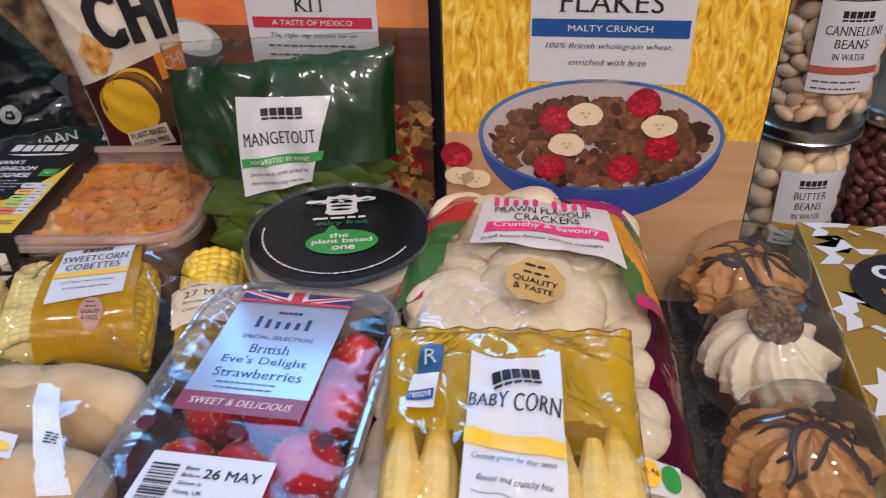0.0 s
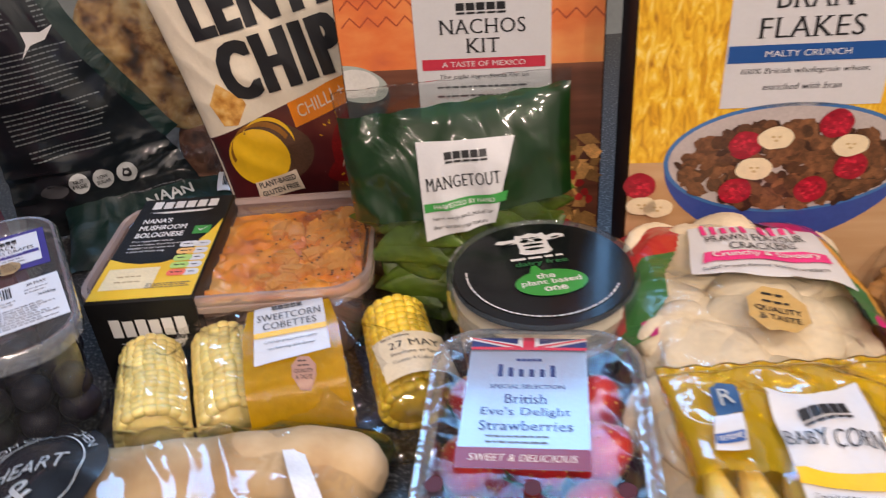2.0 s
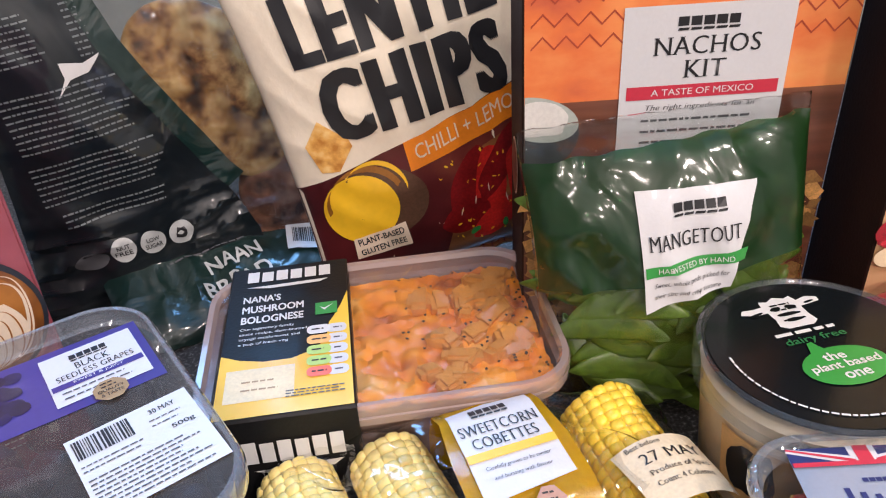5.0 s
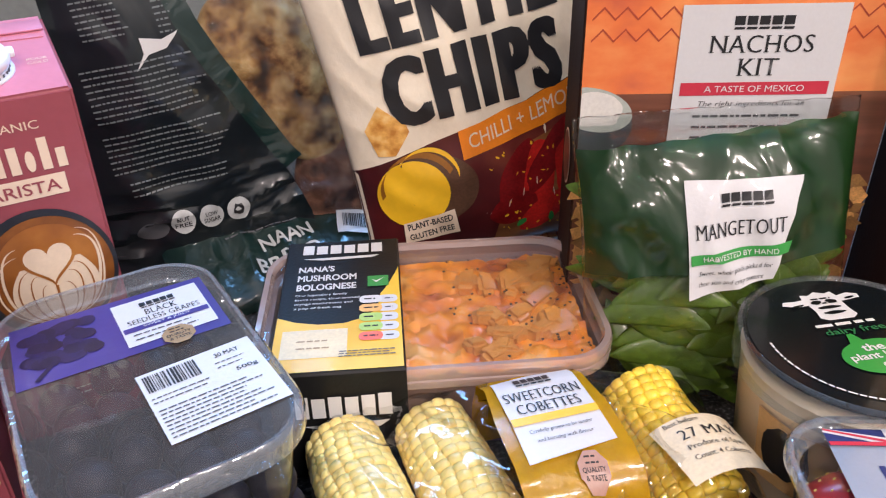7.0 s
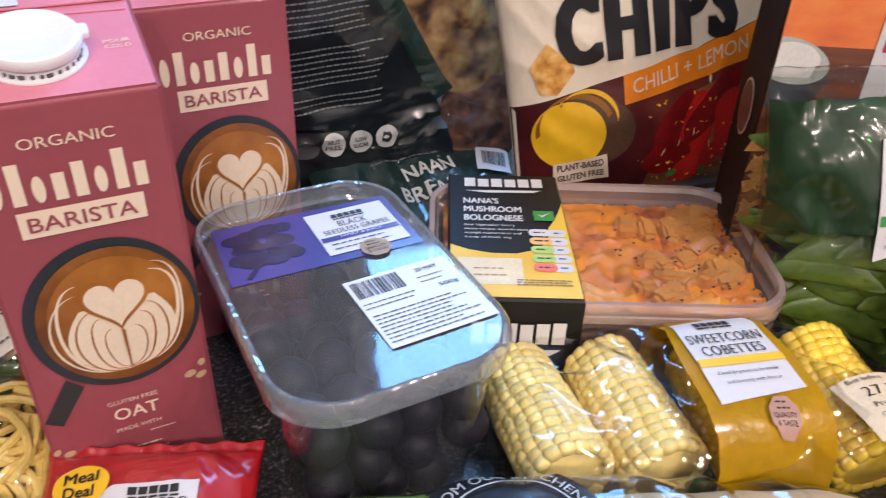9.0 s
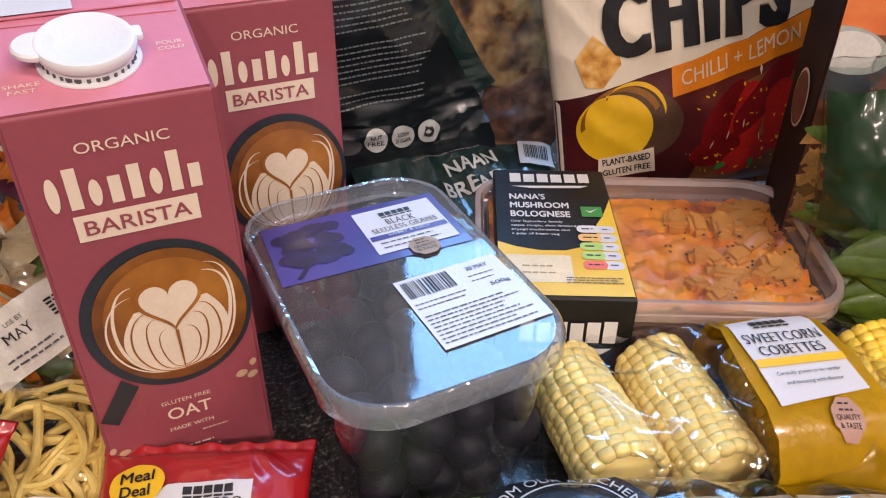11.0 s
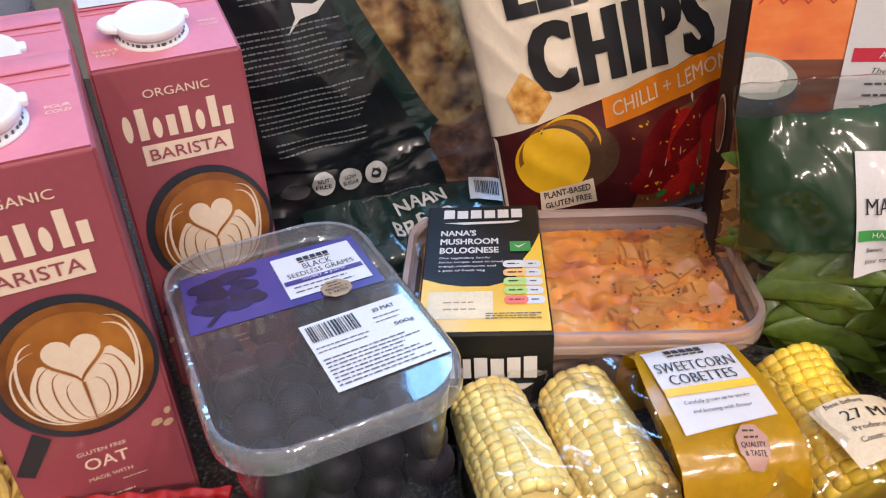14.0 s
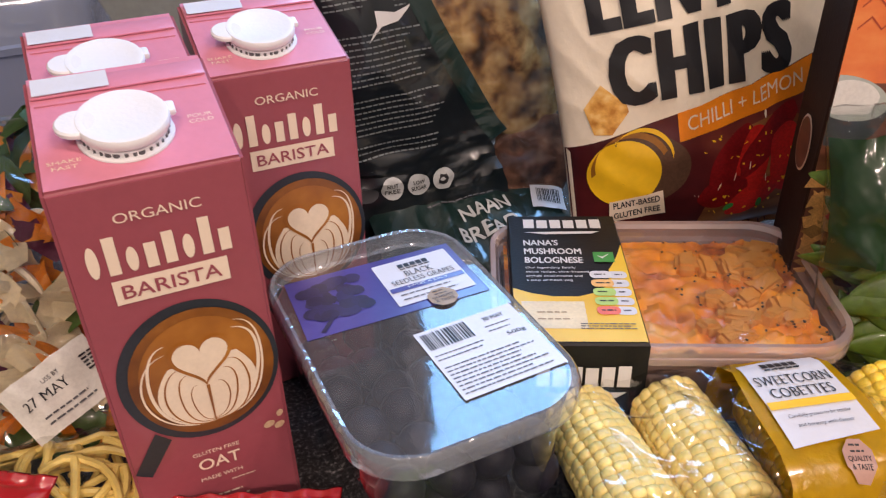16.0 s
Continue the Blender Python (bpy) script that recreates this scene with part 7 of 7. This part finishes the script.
for k in range(54):
    x, y, a, turn = rnd.uniform(-0.026, 0.026), rnd.uniform(-0.042, 0.042), rnd.uniform(-0.8, 1.6), rnd.uniform(-0.30, 0.30)
    path = []
    for i in range(12):
        q = a + turn * i
        path.append((x, y, 0))
        x, y = max(-0.037, min(0.037, x + 0.0062 * math.cos(q))), max(-0.05, min(0.05, y + 0.0062 * math.sin(q)))
    dep = rnd.uniform(0.003, 0.012)
    part("noodle", tube([nof(p[0], p[1], -dep) for p in path], 0.0021, 7), NOODLE, noo)
nl_ = sheet(noo, nof, turned(rect(0.004, -0.050, 0.036, -0.020), -4, 0.02, -0.035), PAPER, 0.0012, "date_label", "white use by label", grid=0.006)
words(nl_, nof, "USE BY", 0.014, -0.0235, 0.010, 0.0024, INK, 0.0018, -4)
words(nl_, nof, "26 MAY", 0.017, -0.0320, 0.016, 0.0036, INK, 0.0018, -4, 0.01)
bars(nl_, nof, 0.030, -0.0235, 0.007, 4, 0.0018, 0.0014, INK, 0.0018, -4)

CARROT = mat("carrot_strip", (0.84, 0.29, 0.025), 0.4, var=0.15, island=0.2, coat=0.2)
SPROUT = mat("bean_sprout", (0.78, 0.66, 0.46), 0.4, var=0.1, island=0.12, coat=0.2)
LEAF = mat("salad_leaf", (0.09, 0.17, 0.03), 0.45, var=0.3, island=0.35, coat=0.2)
CABB = mat("red_cabbage_strip", (0.13, 0.02, 0.06), 0.4, var=0.3, island=0.3, coat=0.2)
veg = thing("stir_fry_vegetable_bag", upright(-0.6330, 0.4350, 0.0800, 22, 40, 6), "clear bag of carrot, bean sprout and cabbage stir fry", "vegetable bag")
vf = pillow(0.155, 0.200, 0.034, 0.7, 0.0045, 91, p=0.35, seal=0.05, freq=26)
part("bag", bag(vf, 0.155, 0.200, 100, 120), CLEAR_CRISP, veg, "clear crinkled film bag")
rnd = random.Random(23)
PALE_CABB = mat("pale_cabbage_leaf", (0.84, 0.72, 0.48), 0.45, var=0.15, island=0.2, coat=0.2)
for k in range(300):
    x, y, a = rnd.uniform(-0.066, 0.066), rnd.uniform(-0.09, 0.09), rnd.uniform(0, 3.14)
    kind = (4, 0, 4, 0, 1, 0, 4, 3, 4, 0, 2, 0)[k % 12] if y < 0.015 else (0, 2, 3, 0, 0, 3, 2, 0, 1)[k % 9]
    ln = (0.040, 0.050, 0.042, 0.034, 0.034)[kind] * rnd.uniform(0.6, 1.25)
    dep, bend = rnd.uniform(0.003, 0.016), rnd.uniform(-1.6, 1.6)
    pth = []
    for i in range(9):
        q = a + bend * 0.22 * i
        pth.append(vf(max(-.072, min(.072, x)), max(-.095, min(.095, y)), -dep - 0.0015 * math.sin(i * 0.8 + k)))
        x, y = x + ln / 8 * math.cos(q), y + ln / 8 * math.sin(q)
    if kind != 1:
        bm = bmesh.new()
        L0 = None
        for i, p in enumerate(pth):
            wdt = (0.0042, 0, 0.015, 0.006, 0.009)[kind] * (0.55 + 0.45 * math.sin(math.pi * (i + 0.4) / 8.8))
            n = Vector((-math.sin(a), math.cos(a), 0.5 * math.sin(k + i * 0.7))) * wdt
            L1 = (bm.verts.new(p - n), bm.verts.new(p + Vector((0, 0, 0.0018 * math.sin(i * 1.6 + k)))), bm.verts.new(p + n))
            if L0:
                bm.faces.new((L0[0], L1[0], L1[1], L0[1]))
                bm.faces.new((L0[1], L1[1], L1[2], L0[2]))
            L0 = L1
        bmesh.ops.solidify(bm, geom=bm.faces[:], thickness=0.0016 if kind == 0 else 0.0008)
        part({0: "carrot_strip", 2: "leaf", 3: "cabbage_strip", 4: "cabbage_leaf"}[kind], bm, {0: CARROT, 2: LEAF, 3: CABB, 4: PALE_CABB}[kind], veg)
    else:
        part("bean_sprout", tube(pth, lambda u: 0.0014 + 0.0007 * math.sin(3 * u), 6), SPROUT, veg)
vl = sheet(veg, vf, turned(rect(0.012, -0.072, 0.062, -0.040), 20, 0.037, -0.056), mat("clear_white_date_label", (0.70, 0.68, 0.62), 0.45), 0.0014, "date_label", "pale use by label", grid=0.006)
words(vl, vf, "27 MAY", 0.030, -0.0560, 0.024, 0.0050, INK, 0.0020, 20, 0.01)
words(vl, vf, "USE BY", 0.034, -0.0480, 0.010, 0.0022, INK, 0.0020, 20)
bars(vl, vf, 0.054, -0.0420, 0.009, 5, 0.0019, 0.0014, INK, 0.0020, 20)
bars(vl, vf, 0.040, -0.0625, 0.030, 2, 0.0034, 0.0014, GREY_INK, 0.0020, 20)

red = thing("protein_noodle_packet", pose(-0.6080, 0.2900, 0.0300, 32, 0, -8), "red packet with a white printed panel", "food packet")
rf = pillow(0.105, 0.130, 0.018, 0.8, 0.0025, 95, seal=0.08, freq=36)
part("packet", bag(rf, 0.105, 0.130, 80, 100), RED_FOIL, red, "red foil packet")
lb = sheet(red, rf, [(-0.040, -0.055), (0.028, -0.050), (0.034, 0.030), (0.014, 0.052), (-0.040, 0.048)], PAPER, 0.0010, "label", "white printed panel", grid=0.006)
logo(lb, rf, -0.006, 0.0410, 0.026, 0.0050, INK, z=0.0015)
words(lb, rf, "PROTEIN", -0.002, 0.0260, 0.046, 0.0075, INK, 0.0015, 2, grid=0.006)
words(lb, rf, "NOODLES", -0.002, 0.0145, 0.048, 0.0075, INK, 0.0015, 2, grid=0.006)
sheet(lb, rf, [(-0.038, 0.000), (0.031, 0.004), (0.031, 0.010), (-0.038, 0.006)], RED_INK, 0.0015, "stripe", "red stripe", grid=0.006)
many_ovals(lb, rf, [(0.014, -0.012, 0.008, 0.005, 50), (-0.008, -0.022, 0.006, 0.004, 20), (0.004, -0.030, 0.003, 0.009, 45)], RED_INK, 0.0015, "red_shapes", 0.2, 14)

# ---- clear tub standing in for unclear bluish plastic behind the cartons ----
BLUE_TUB = film("bluish_clear_plastic", (0.80, 0.84, 0.92), (0.34, 0.38, 0.50), 0.45, rough=0.10, gain=1.6, bump=0.2, scale=16)
tub = thing("plastic_tub_stand_in", pose(-0.735, 0.700, 0, 0, 0, 28), "bluish clear plastic tub standing in for unclear packaging behind the groceries", "storage tub")
part("body", loft([(rr(0.150, 0.120, 0.03), 0.001), (rr(0.154, 0.124, 0.03), 0.008), (rr(0.170, 0.140, 0.034), 0.150), (rr(0.178, 0.148, 0.036), 0.152), (rr(0.180, 0.150, 0.036), 0.157), (rr(0.176, 0.146, 0.035), 0.159), (rr(0.168, 0.138, 0.033), 0.150), (rr(0.152, 0.122, 0.03), 0.010)], (True, True)), BLUE_TUB, tub, "bluish clear body with a rolled rim")
